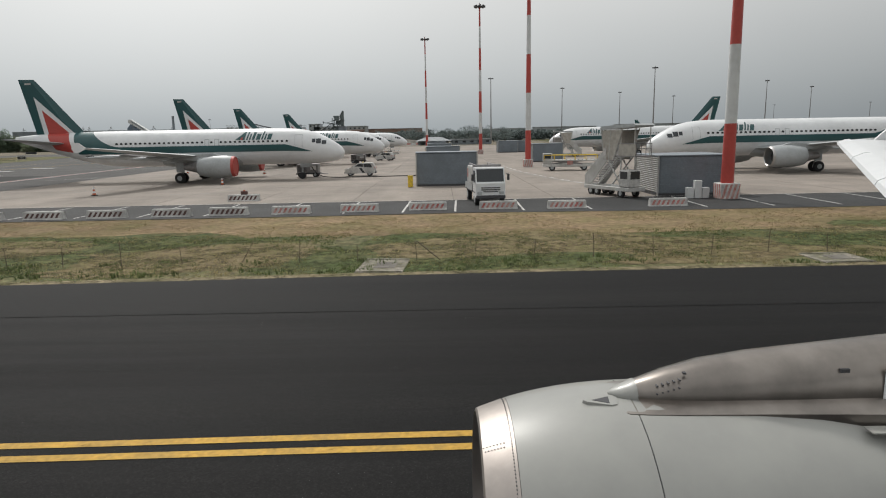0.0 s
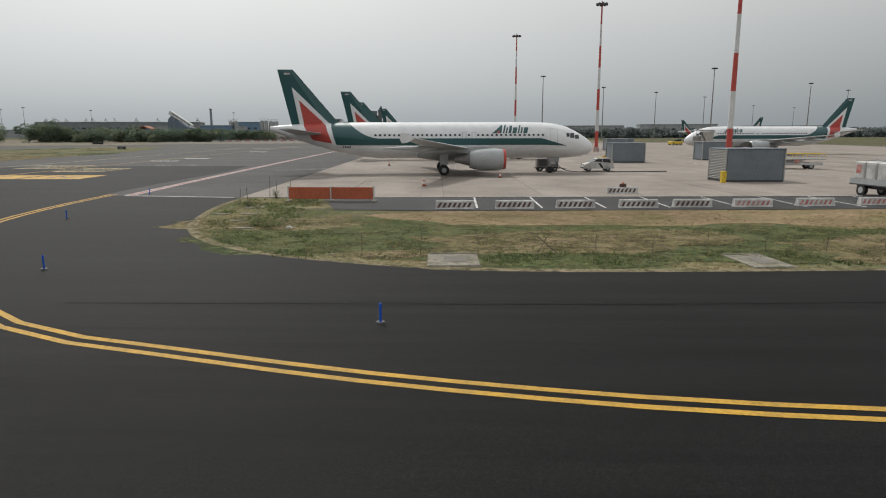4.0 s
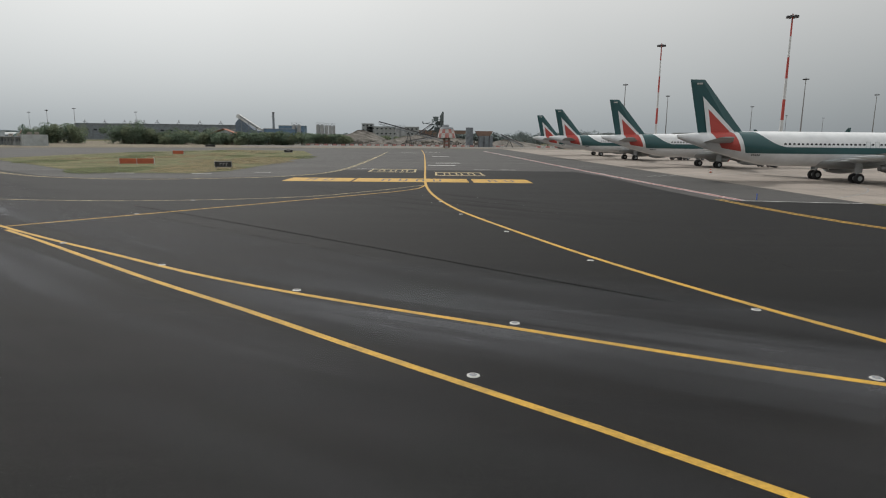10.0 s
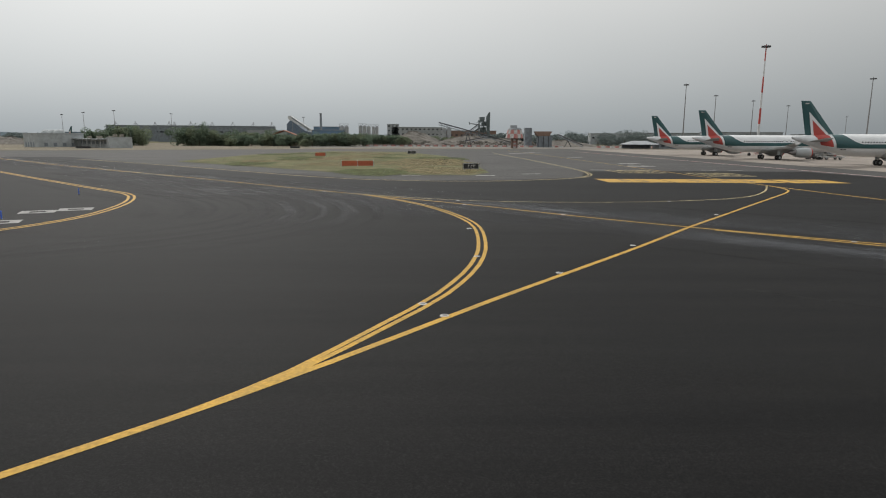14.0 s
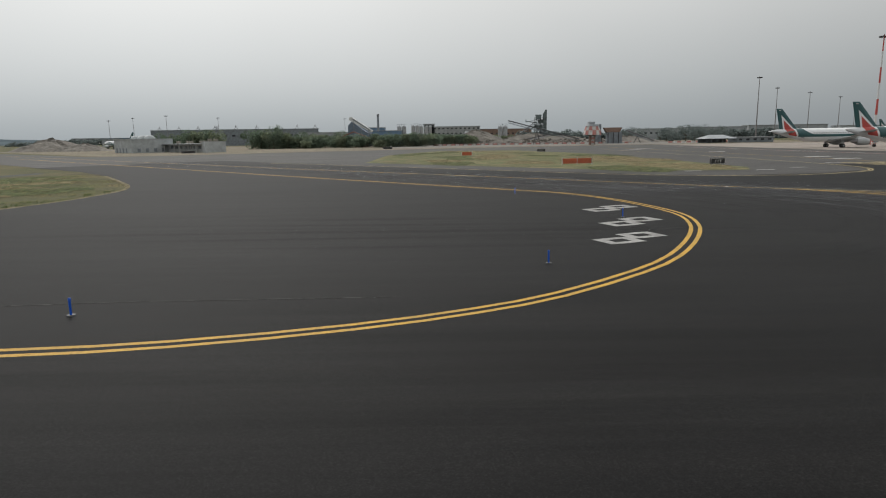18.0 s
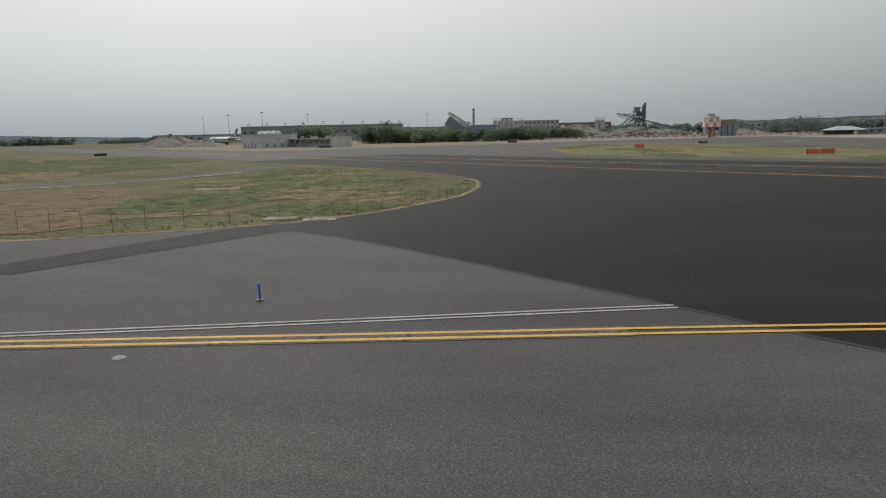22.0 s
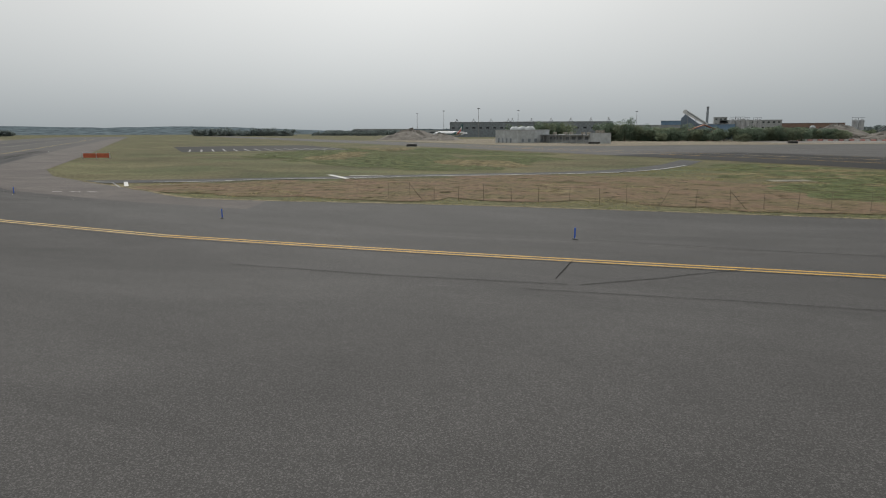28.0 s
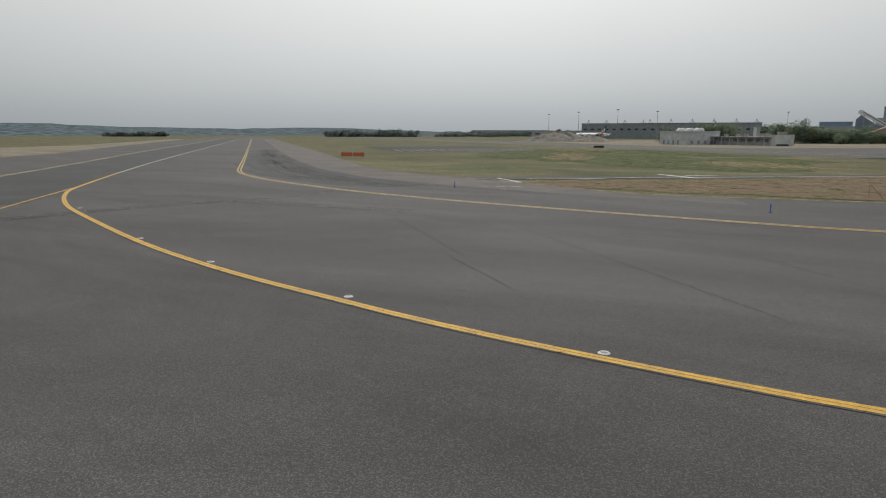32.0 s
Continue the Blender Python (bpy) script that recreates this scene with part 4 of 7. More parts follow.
for pts in ([(-268.8, 30.0), (-265.8, 29.5), (-260.5, 25.4)], [(-259.2, 28.2), (-254.4, 37.9), (-250, 41)], [(-246, 41.6), (-238.6, 47.8), (-227, 54.9), (-220.4, 60.3)]):
    marking("track_line", pts, "faded_white", "worn white edge line of the service track", ((0.0, 0.16),), 0.03, False)

marking("track_line", [(-262.5, 31.2), (-258.2, 33.6), (-253.8, 38.0), (-248.1, 41.2), (-240.2, 47.6), (-228.2, 54.8), (-221.3, 60.3), (-216.4, 68.2), (-212.9, 80)], "white_line", "white edge line of the service track", ((0.0, 0.26),), 0.03)
for x, y in ((-262.3, 20.8), (-260.8, 21.2), (-259.4, 21.6)):
    marking("dash", [(x - 0.45, y - 0.1), (x + 0.45, y + 0.1)], "white_line", "short white dash on the shoulder", ((0.0, 0.16),), 0.014, False)
# dry pale edge of the grass along the asphalt
for pts in (VERGE[::-1] + [(20, 21.2), (50, 21.6)], TIP + FIELD[:8]):
    marking("grass_edge", pts, "edge_straw", "pale dry grass along the edge of the asphalt", ((0.0, 0.3), (0.22, 0.2)), 0.011)

# ---- lines on the apron ----
for points, width, label in (
        ([(-43.6, 50.2), (-36, 57.5), (-30, 68), (-27.5, 80), (-27, 92)], 0.16, "thin white line on the apron"),
        ([(8.6, 97), (9.0, 86), (10.2, 74), (12.4, 62), (16, 52)], 0.2, "white line curving over the apron"),
        ([(-24, 55), (-20.5, 55)], 0.25, "short white stand mark"), ([(-22, 62), (-20, 62.2)], 0.25, "short white stand mark"), ([(-20.5, 58), (-19.3, 58)], 0.25, "short white stand mark"),
        ([(-40, 96), (-8, 95.5)], 0.15, "thin white line between the stands"), ([(-40, 134.5), (-8, 134)], 0.15, "thin white line between the stands"),
        ([(-43, 61), (-37, 61.6), (-33, 64.5)], 0.15, "thin white line on the apron"), ([(23, 92), (60, 91.5)], 0.15, "thin white line between the stands")):
    marking("apron_line", points, "faded_white", label, ((0.0, width),), 0.016)
for x, y in ((-116.3, 76.6), (-106.8, 76.8), (-100.2, 81.0), (-88.0, 93.0), (-70.5, 93.2), (-66.5, 93.2)):
    marking("dash", [(x - 1.2, y), (x + 1.2, y + 0.2)], "white_line", "short white dash beside the grass island", ((0.0, 0.5),), 0.035, False)
for k in range(13):
    x, y = 9.4 + 0.035 * k * k, 95 - k * 3.4
    marking("dash", [(x, y), (x + 0.06 * k, y - 1.9)], "white_line", "white dash of the line across the apron", ((0.0, 0.22),), 0.018, False)
for k in range(11):
    x = -44 + k * 1.7
    marking("hatch_line", [(x - 50 + 44, 79 + k * 0.9), (x - 47.6 + 44, 82.5 + k * 0.9)], "faded_white", "white hatching beside the apron edge", ((0.0, 0.2),), 0.018, False)

# ---- aircraft ----
LEN = 37.57
NOSE = ((0, 2.95, 0.05, 0.05), (0.08, 2.95, 0.34, 0.32), (0.3, 2.98, 0.66, 0.62), (0.75, 3.06, 0.98, 0.94), (1.4, 3.18, 1.28, 1.24), (2.2, 3.36, 1.54, 1.52), (3.2, 3.56, 1.74, 1.8),
        (4.6, 3.72, 1.9, 1.98), (6.2, 3.8, 1.96, 2.05), (8, 3.82, 1.975, 2.07), (25, 3.82, 1.975, 2.07), (27.5, 3.92, 1.9, 1.96), (30, 4.18, 1.62, 1.66),
        (32.5, 4.5, 1.22, 1.26), (35, 4.85, 0.72, 0.8), (36.8, 5.08, 0.36, 0.42), (LEN, 5.2, 0.16, 0.2))


def hull(s):
    """Middle height, half width and half height of the body, s metres behind the nose."""
    for a, b in zip(NOSE, NOSE[1:]):
        if s <= b[0]:
            t = (s - a[0]) / (b[0] - a[0])
            return [a[k] + (b[k] - a[k]) * t for k in (1, 2, 3)]
    return NOSE[-1][1:]


def skin_y(s, z, lift=0.028):
    c, w, h = hull(s)
    return w * math.sqrt(max(0.0, 1 - min(1, abs(z - c) / h) ** 2)) + lift


def decal(name, stations, low, high, material_name, parent, label="", rows=3, slant=0.0, sides=(-1, 1)):
    """A painted panel that hugs both sides of the body, from low(s) to high(s)."""
    for side in sides:
        bm = bmesh.new()
        last = None
        for s in stations:
            a, b = low(s), max(high(s), low(s) + 0.001)
            zs = [a + (b - a) * k / rows for k in range(rows + 1)]
            col = [bm.verts.new((-(s + side * slant * (z - a)), side * skin_y(s, z), z)) for z in zs]
            if last:
                for k in range(rows):
                    q = (last[k], col[k], col[k + 1], last[k + 1])
                    bm.faces.new(q if side < 0 else q[::-1])
            last = col
        bmesh.ops.recalc_face_normals(bm, faces=bm.faces[:])
        part(name, bm, material_name, parent, label, smooth=True)


def steps(a, b, d):
    n = max(1, int(math.ceil((b - a) / d)))
    return [a + (b - a) * i / n for i in range(n + 1)]


def foil(root, tip, n=10, thick=0.11):
    """Rings of a wing from (x lead, y, z, chord) at the root to the tip; x counts backwards from the nose."""
    rings = []
    for x, y, z, c in (root, tip):
        ring = []
        for i in range(n):
            t = 2 * math.pi * i / n
            u = 0.5 - 0.5 * math.cos(t)
            up = math.copysign(1, math.sin(t)) * thick * c * (1.48 * math.sqrt(u) * (1 - u) * 0.7 + 0.01) if 0 < i < n and i != n / 2 else 0
            ring.append((-(x + u * c), y, z + up))
        rings.append(ring)
    return rings


def fin_panel(parent, outline, name, material_name, lift):
    for side in (-1, 1):
        bm = bmesh.new()
        vs = [bm.verts.new((-s, side * (0.245 - 0.0214 * (z - 5.85) + lift), z)) for s, z in outline]
        bm.faces.new(vs if side < 0 else vs[::-1])
        bmesh.ops.triangulate(bm, faces=bm.faces[:])
        bmesh.ops.recalc_face_normals(bm, faces=bm.faces[:])
        part(name, bm, material_name, parent)


def jet(at, turn, covers=True):
    """A twin-engined airliner; its nose is at the pose's origin and points along +x."""
    t = thing("airliner", "white airliner with dark green stripe and green fin on the apron", "airplane", at, turn, "parked airliners")
    n = 28
    bm = bmesh.new()
    rings = []
    for s in sorted(set([q[0] for q in NOSE] + steps(8, 25, 4) + [26.3, 28.7, 31.2, 33.7])):
        c, w, h = hull(s)
        rings.append([(-s, w * math.cos(2 * math.pi * i / n), c + h * math.sin(2 * math.pi * i / n)) for i in range(n)])
    loft(bm, rings)
    body = part("fuselage", bm, "white_paint", t, smooth=True)
    part("belly_fairing", made((loft, [[(-x, w * math.cos(2 * math.pi * i / 16), 2.45 + hh * math.sin(2 * math.pi * i / 16)) for i in range(16)]
         for x, w, hh in ((10.5, 0.3, 0.1), (12, 1.6, 0.75), (14, 2.0, 0.95), (18.5, 2.0, 0.95), (20.5, 1.5, 0.7), (22, 0.3, 0.1))])), "grey_paint", t, smooth=True)
    # paint: stripe, tail sweep
    decal("stripe", steps(3.5, 28.4, 0.6), lambda s: 3.3 if s > 6.3 else 3.2 + (s - 3.5) * 0.035, lambda s: 3.22 + min(0.83, max(0.0, (s - 3.5) * 0.285)), "green_paint", t, "dark green stripe along the body")
    top = lambda s: hull(s)[0] + hull(s)[2] * 0.985
    white_edge = lambda s: 3.5 + 3.7 * (s - 29.94)
    red_edge = lambda s: 3.5 + 2.75 * (s - 30.35)
    back_edge = lambda s: 5.48 + 1.58 * (s - 33.6)
    floor_edge = lambda s: 3.5 + max(0, s - 30.35) * 0.17
    decal("tail_sweep", steps(24.9, 30.55, 0.12), lambda s: max(3.32, white_edge(s)), lambda s: min(top(s), 4.05 + 2.1 * (max(0, s - 24.9) / 3.9) ** 1.9), "green_paint", t, rows=18)
    for k in range(5):
        decal("registration_bar", (28.2 + k * 0.2, 28.33 + k * 0.2), lambda s: 2.98, lambda s: 3.2, "dark_steel", t, rows=1)
    decal("tail_patch", steps(30.4, 33.68, 0.12), lambda s: max(floor_edge(s), back_edge(s)), lambda s: min(red_edge(s), top(s)), "red_paint", t, "red patch below the tail fin", rows=14)
    # the name becomes a slanted wedge and bars
    for side in (-1, 1):
        wedge = (lambda s: 4.62 + 0.95 * max(0.05, min(1, (12.1 - s) / 0.95))) if side < 0 else (lambda s: 4.62 + 0.95 * max(0.05, min(1, (s - 7.5) / 0.95)))
        a = 11.05 if side < 0 else 7.5
        decal("title_wedge", steps(a, a + 1.05, 0.15), lambda s: 4.62, wedge, "green_paint", body, rows=3, slant=0.2, sides=(side,))
        s0 = 1.2
        for w, hgt in ((0.17, 0.92), (0.17, 0.66), (0.3, 0.85), (0.46, 0.66), (0.17, 0.92), (0.17, 0.66), (0.46, 0.66)):
            a = 12.1 - s0 - w if side < 0 else 7.5 + s0
            decal("title_bar", (a, a + w), lambda s: 4.62, lambda s, q=hgt: 4.62 + q, "green_paint", body, rows=3, slant=0.28, sides=(side,))
            s0 += w + 0.15
        a = 11.3 if side < 0 else 8.0
        decal("title_patch", steps(a, a + 0.25, 0.1), lambda s: 4.62, lambda s: 4.9, "red_paint", body, "small red patch of the title", rows=2, slant=0.28, sides=(side,))
    # windows, doors
    win = bmesh.new()
    box(win, 0, 0, 0, 0.24, 0.03, 0.34, 0.06)
    win_mesh = bpy.data.meshes.new("cabin_window")
    win.to_mesh(win_mesh)
    win.free()
    win_mesh.materials.append(M["window"])
    for side in (-1, 1):
        for k in range(42):
            s = 6.3 + k * 0.53
            if 13.9 < s < 14.5 or 15.1 < s < 15.5 or s > 25.9:
                continue
            w = new("cabin_window", win_mesh)
            w.parent = t
            w.location = (-s, side * skin_y(s, 4.36, 0.0), 4.36)
            w.rotation_euler = (-side * 0.22, 0, 0)
        for s in (5.0, 29.2):
            q = bmesh.new()
            for x0, x1, z0, z1 in ((s - 0.43, s - 0.40, 3.3, 5.1), (s + 0.40, s + 0.43, 3.3, 5.1), (s - 0.43, s + 0.43, 5.08, 5.11), (s - 0.43, s + 0.43, 3.28, 3.31)):
                zs = steps(z0, z1, 0.3)
                cols = [[q.verts.new((-x, side * skin_y(x, z, 0.016), z)) for z in zs] for x in (x0, x1)]
                for i in range(len(zs) - 1):
                    q.faces.new((cols[0][i], cols[1][i], cols[1][i + 1], cols[0][i + 1]))
            part("door_frame", q, "grey_paint", t)
        for s in (14.2, 15.3):
            q = bmesh.new()
            for x0, x1, z0, z1 in ((s - 0.25, s - 0.2, 3.75, 4.75), (s + 0.2, s + 0.25, 3.75, 4.75), (s - 0.25, s + 0.25, 4.72, 4.77), (s - 0.25, s + 0.25, 3.73, 3.78)):
                zs = steps(z0, z1, 0.3)
                cols = [[q.verts.new((-x, side * skin_y(x, z, 0.018), z)) for z in zs] for x in (x0, x1)]
                for i in range(len(zs) - 1):
                    q.faces.new((cols[0][i], cols[1][i], cols[1][i + 1], cols[0][i + 1]))
            part("exit_frame", q, "grey_paint", t)
        # cockpit panes
        for s0, s1, z0, z1 in ((1.95, 2.45, 3.98, 4.42), (2.52, 3.05, 4.08, 4.62), (3.12, 3.5, 4.2, 4.62)):
            q = bmesh.new()
            g = [[q.verts.new((-(s0 + (s1 - s0) * i / 2), side * skin_y(s0 + (s1 - s0) * i / 2, z0 + (z1 - z0) * k / 2, 0.015), z0 + (z1 - z0) * k / 2)) for k in range(3)] for i in range(3)]
            for i in range(2):
                for k in range(2):
                    q.faces.new((g[i][k], g[i + 1][k], g[i + 1][k + 1], g[i][k + 1]))
            part("cockpit_window", q, "window", t)
    # fin and tailplane
    fin = bmesh.new()
    loft(fin, [[(-s, y, z) for s, y in ((a, 0), (a + 0.25 * (b - a), w), (a + 0.7 * (b - a), w * 0.7), (b, 0.02), (b, -0.02), (a + 0.7 * (b - a), -w * 0.7), (a + 0.25 * (b - a), -w))]
               for a, b, z, w in ((28.2, 35.0, 5.2, 0.2), (29.75, 35.15, 5.85, 0.24), (34.45, 36.4, 11.45, 0.12), (34.75, 36.46, 11.77, 0.04))])
    f = part("fin", fin, "green_paint", t, "dark green tail fin")
    fin_panel(f, [(34.9, 9.85), (30.5, 5.5), (34.1, 5.45)], "fin_triangle", "white_paint", 0.02)
    fin_panel(f, [(34.15, 8.39), (31.05, 5.5), (33.6, 5.45)], "fin_triangle", "red_paint", 0.026)
    fin_panel(f, [(35.0, 11.4), (35.7, 11.4), (35.75, 11.2), (35.05, 11.2)], "fin_mark", "white_line", 0.012)
    for side in (-1, 1):
        part("tailplane", made((loft, foil((31.0, side * 0.5, 4.5, 3.7), (33.8, side * 6.2, 5.1, 1.5)))), "grey_paint", t, smooth=True)
        part("wing", made((loft, foil((11.6, side * 1.2, 2.55, 7.2), (15.3, side * 6.2, 3.05, 4.0)) + foil((15.3, side * 6.2, 3.05, 4.0), (20.6, side * 17.0, 4.15, 1.5))[1:])), "grey_paint", t, "light grey swept wing", smooth=True)
        part("wing_fence", made((prism, [(-20.9, 4.15), (-21.5, 4.62), (-22.1, 4.66), (-22.2, 4.15), (-22.0, 3.75), (-21.5, 3.8)], 0.06, "xz", side * 17.0)), "white_paint", t)
        for y in (4.2, 7.8, 11.5):
            zz = 2.55 + (abs(y) - 1.2) * 0.085
            part("flap_fairing", made((loft, [[(-(x0 + (y - 4.2) * 0.48), side * y + r * math.cos(k * math.pi / 4), zz - 0.25 + r * math.sin(k * math.pi / 4)) for k in range(8)]
                 for x0, r in ((15.2, 0.03), (16.6, 0.22), (18.4, 0.22), (20.6, 0.03))])), "grey_paint", t, smooth=True)
        # engine
        ey, ez, er = side * 5.75, 1.83, 1.16
        eng = thing("engine", "", "", (0, 0, 0))
        eng.parent = t
        def ring(s, r, m=24):
            return [(-s, ey + r * math.cos(2 * math.pi * i / m), ez + r * math.sin(2 * math.pi * i / m)) for i in range(m)]
        part("cowl", made((loft, [ring(s, r) for s, r in ((11.25, 0.93), (11.2, 0.98), (11.25, 1.03), (11.45, 1.1), (12.2, 1.19), (13.4, 1.2), (14.4, 1.08), (15.0, 0.92))], False, True)), "grey_paint", eng, smooth=True)
        part("inlet_ring", made((loft, [ring(s, r) for s, r in ((11.6, 0.9), (11.25, 0.91), (11.18, 0.97), (11.24, 1.045), (11.4, 1.095))], False, False)), "metal", eng, smooth=True)
        if covers:
            part("inlet_cover", made((loft, [ring(s, r) for s, r in ((11.5, 0.9), (11.14, 0.9), (11.12, 0.5))])), "red_paint", eng, "red engine inlet cover")
            part("cover_rim", made((loft, [ring(s, r) for s, r in ((11.12, 0.96), (11.1, 1.04), (11.34, 1.1), (11.4, 1.105))], False, False)), "red_paint", eng, smooth=True)
        else:
            part("fan", made((loft, [ring(s, r) for s, r in ((12.0, 0.9), (11.95, 0.3), (11.6, 0.05))])), "dark_steel", eng, smooth=True)
        part("exhaust", made((loft, [ring(s, r) for s, r in ((14.6, 0.8), (15.3, 0.62), (16.1, 0.42), (16.6, 0.3))])), "steel", eng, smooth=True)
        part("pylon", made((prism, [(-12.3, 2.95), (-13.5, 3.25), (-16.5, 3.1), (-17.5, 2.75), (-15.2, 2.45), (-13, 2.7)], 0.36, "xz", ey)), "grey_paint", eng)
        # main landing gear
        gy = side * 3.8
        gear = thing("main_gear", "", "")
        gear.parent = t
        part("strut", made((rod, (-17.6, gy, 0.6), (-17.5, gy, 2.7), 0.13), (rod, (-17.6, gy, 1.2), (-17.4, gy - side * 1.2, 2.6), 0.07), (box, -17.7, gy + side * 0.25, 1.75, 0.9, 0.04, 1.1)), "grey_paint", gear)
        for dy in (-0.46, 0.46):
            part("wheel", made((loft, [[(-17.71 + r * math.cos(2 * math.pi * i / 18), gy + dy + o, 0.585 + r * math.sin(2 * math.pi * i / 18)) for i in range(18)]
                 for o, r in ((-0.2, 0.4), (-0.17, 0.54), (-0.1, 0.585), (0.1, 0.585), (0.17, 0.54), (0.2, 0.4))])), "rubber", gear, smooth=True)
            part("hub", made((rod, (-17.71, gy + dy - 0.215, 0.585), (-17.71, gy + dy + 0.215, 0.585), 0.27, 0.27, 12)), "grey_paint", gear)
    nose_gear = thing("nose_gear", "", "")
    nose_gear.parent = t
    part("strut", made((rod, (-5.07, 0, 0.4), (-5.0, 0, 2.1), 0.1), (box, -4.6, 0.4, 1.65, 1.2, 0.03, 0.6), (box, -4.6, -0.4, 1.65, 1.2, 0.03, 0.6)), "grey_paint", nose_gear)
    for dy in (-0.25, 0.25):
        part("wheel", made((rod, (-5.07, dy - 0.11, 0.38), (-5.07, dy + 0.11, 0.38), 0.38, 0.38, 16)), "rubber", nose_gear)
    return t


first = jet((-11.3, 74.1, 0), 1.7)
for x, y, turn in ((-10.0, 112.5, 1.7), (-12.2, 151.2, 1.7), (-10.1, 189.5, 1.7)):
    copy_thing(first, pose(x, y, 0, 0, 0, turn))
second = jet((23.6, 72.6, 0), 181.7, covers=False)
copy_thing(second, pose(22.9, 133.8, 0, 0, 0, 182.4))

# ---- light masts ----
def mast(x, y, height, wide, painted=True, base=True):
    t = thing("light_mast", "tall red and white floodlight mast on a striped concrete foot" if painted else "tall grey floodlight mast far across the apron", "light mast", (x, y, 0), group="floodlight masts")
    bands = 7 if painted else 1
    for i in range(bands):
        a, b = i / bands, (i + 1) / bands
        z0, z1 = (height + 0.03) * a - 0.03, (height + 0.03) * b - 0.03
        part("pole_band" if painted else "pole", made((rod, (0, 0, z0), (0, 0, z1), wide * (1 - 0.62 * a), wide * (1 - 0.62 * b), 14)), ("red_paint", "mast_white")[i % 2] if painted else "steel", t, smooth=True)
    part("lamp_ring", made((rod, (0, 0, height - 0.7), (0, 0, height - 0.45), 0.95, 0.95, 12), (rod, (0, 0, height - 0.5), (0, 0, height + 0.3), 0.12, 0.08)), "dark_steel", t)
    for k in range(8):
        c, s = math.cos(k * math.pi / 4), math.sin(k * math.pi / 4)
        part("floodlight", made((box, 1.15 * c, 1.15 * s, height - 0.55, 0.45, 0.45, 0.5)), "dark_steel", t)
    if base:
        part("foot", made((box, 0, 0, 0.55, 1.3, 1.3, 1.1, 0.05)), "white_line", t)
        for k in range(4):
            for px, py, turn in ((0, -0.655, 0), (-0.655, 0, 90)):
                q = bmesh.new()
                prism(q, [(-0.64 + k * 0.32, 0.06), (-0.48 + k * 0.32, 0.06), (min(0.64, -0.2 + k * 0.32), 1.04), (min(0.6, -0.36 + k * 0.32), 1.04)], 0.02, "xz", 0)
                bmesh.ops.rotate(q, cent=(0, 0, 0), matrix=Matrix.Rotation(radians(turn), 3, "Z"), verts=q.verts[:])
                bmesh.ops.translate(q, vec=(px, py, 0), verts=q.verts[:])
                part("foot_stripe", q, "faded_red", t)
    return t


mast(19.7, 43.1, 36, 0.43)
mast(12.5, 90.6, 36.5, 0.43)
mast(9.8, 156.3, 35.3, 0.45)
mast(-4.5, 205.3, 35.2, 0.42)
for x, y in ((27.5, 347), (82, 430), (136, 484), (102, 305), (200, 548), (203, 398), (268, 462), (332, 728), (412, 787), (512, 759)):
    mast(x, y, 35, 0.4, False, False)
for x, y in ((-484, 647), (-432, 590), (-382, 545), (-360, 610), (-250, 690)):
    mast(x, y, 27, 0.3, False, False)

# ---- along the service road ----
mat("dry_blade", (0.24, 0.19, 0.105), 0.9, grain=0.3, scale=0.8, per_island=0.3, bump=0.0, spec=0.15, leafy=0.45)
mat("weed", (0.105, 0.135, 0.055), 0.9, grain=0.3, scale=0.8, per_island=0.35, bump=0.0, spec=0.15, leafy=0.45)
def barrier(x, y, dark, turn=0.0):
    t = thing("road_barrier", "low white concrete barrier with slanting %s stripes" % ("dark brown" if dark else "faded red"), "barrier", (x, y, 0), turn, "barriers along the road")
    bm = bmesh.new()
    loft(bm, [[(sx, -0.26, 0), (sx, 0.26, 0), (sx * 0.99, 0.2, 0.1), (sx * 0.985, 0.13, 0.46), (sx * 0.96, 0.1, 0.5), (sx * 0.96, -0.1, 0.5), (sx * 0.985, -0.13, 0.46), (sx * 0.99, -0.2, 0.1)] for sx in (-1.22, 1.22)])
    part("block", bm, "white_line", t)
    for i in range(7):
        a = -1.12 + i * 0.31
        bm = bmesh.new()
        loft(bm, [[(a, -0.2 - o, 0.1), (a + 0.15, -0.2 - o, 0.1), (a + 0.31, -0.137 - o, 0.39), (a + 0.16, -0.137 - o, 0.39)] for o in (0.012, -0.02)])
        part("painted_stripe", bm, "dark_stripe" if dark else "red_stripe", t)


mat("dark_stripe", (0.09, 0.045, 0.04), 0.7, grain=0.2)
mat("red_stripe", (0.40, 0.10, 0.09), 0.75, grain=0.2, wear=(0.45, 0.28, 0.25), wear_scale=2.5)
for x, y in ((-28.5, 38.5), (-24.75, 38.6), (-20.9, 38.7), (-16.9, 38.8), (-13.4, 39.0), (-9.5, 39.1), (-5.25, 39.5), (-0.9, 39.9), (3.6, 39.8), (7.9, 39.4), (14.4, 39.6)):
    barrier(x, y, x < -12, random.uniform(-3, 3))
barrier(-15.25, 48.0, True, 2)
t = thing("warning_lamp", "small red warning lamp box on a barrier", "lamp", (-15.2, 48.0, 0.5))
part("box", made((box, 0, 0, 0.13, 0.5, 0.2, 0.26, 0.02)), "dark_stripe", t)
part("lens", made((rod, (0, 0, 0.26), (0, 0, 0.36), 0.09, 0.07, 10)), "orange_red", t)


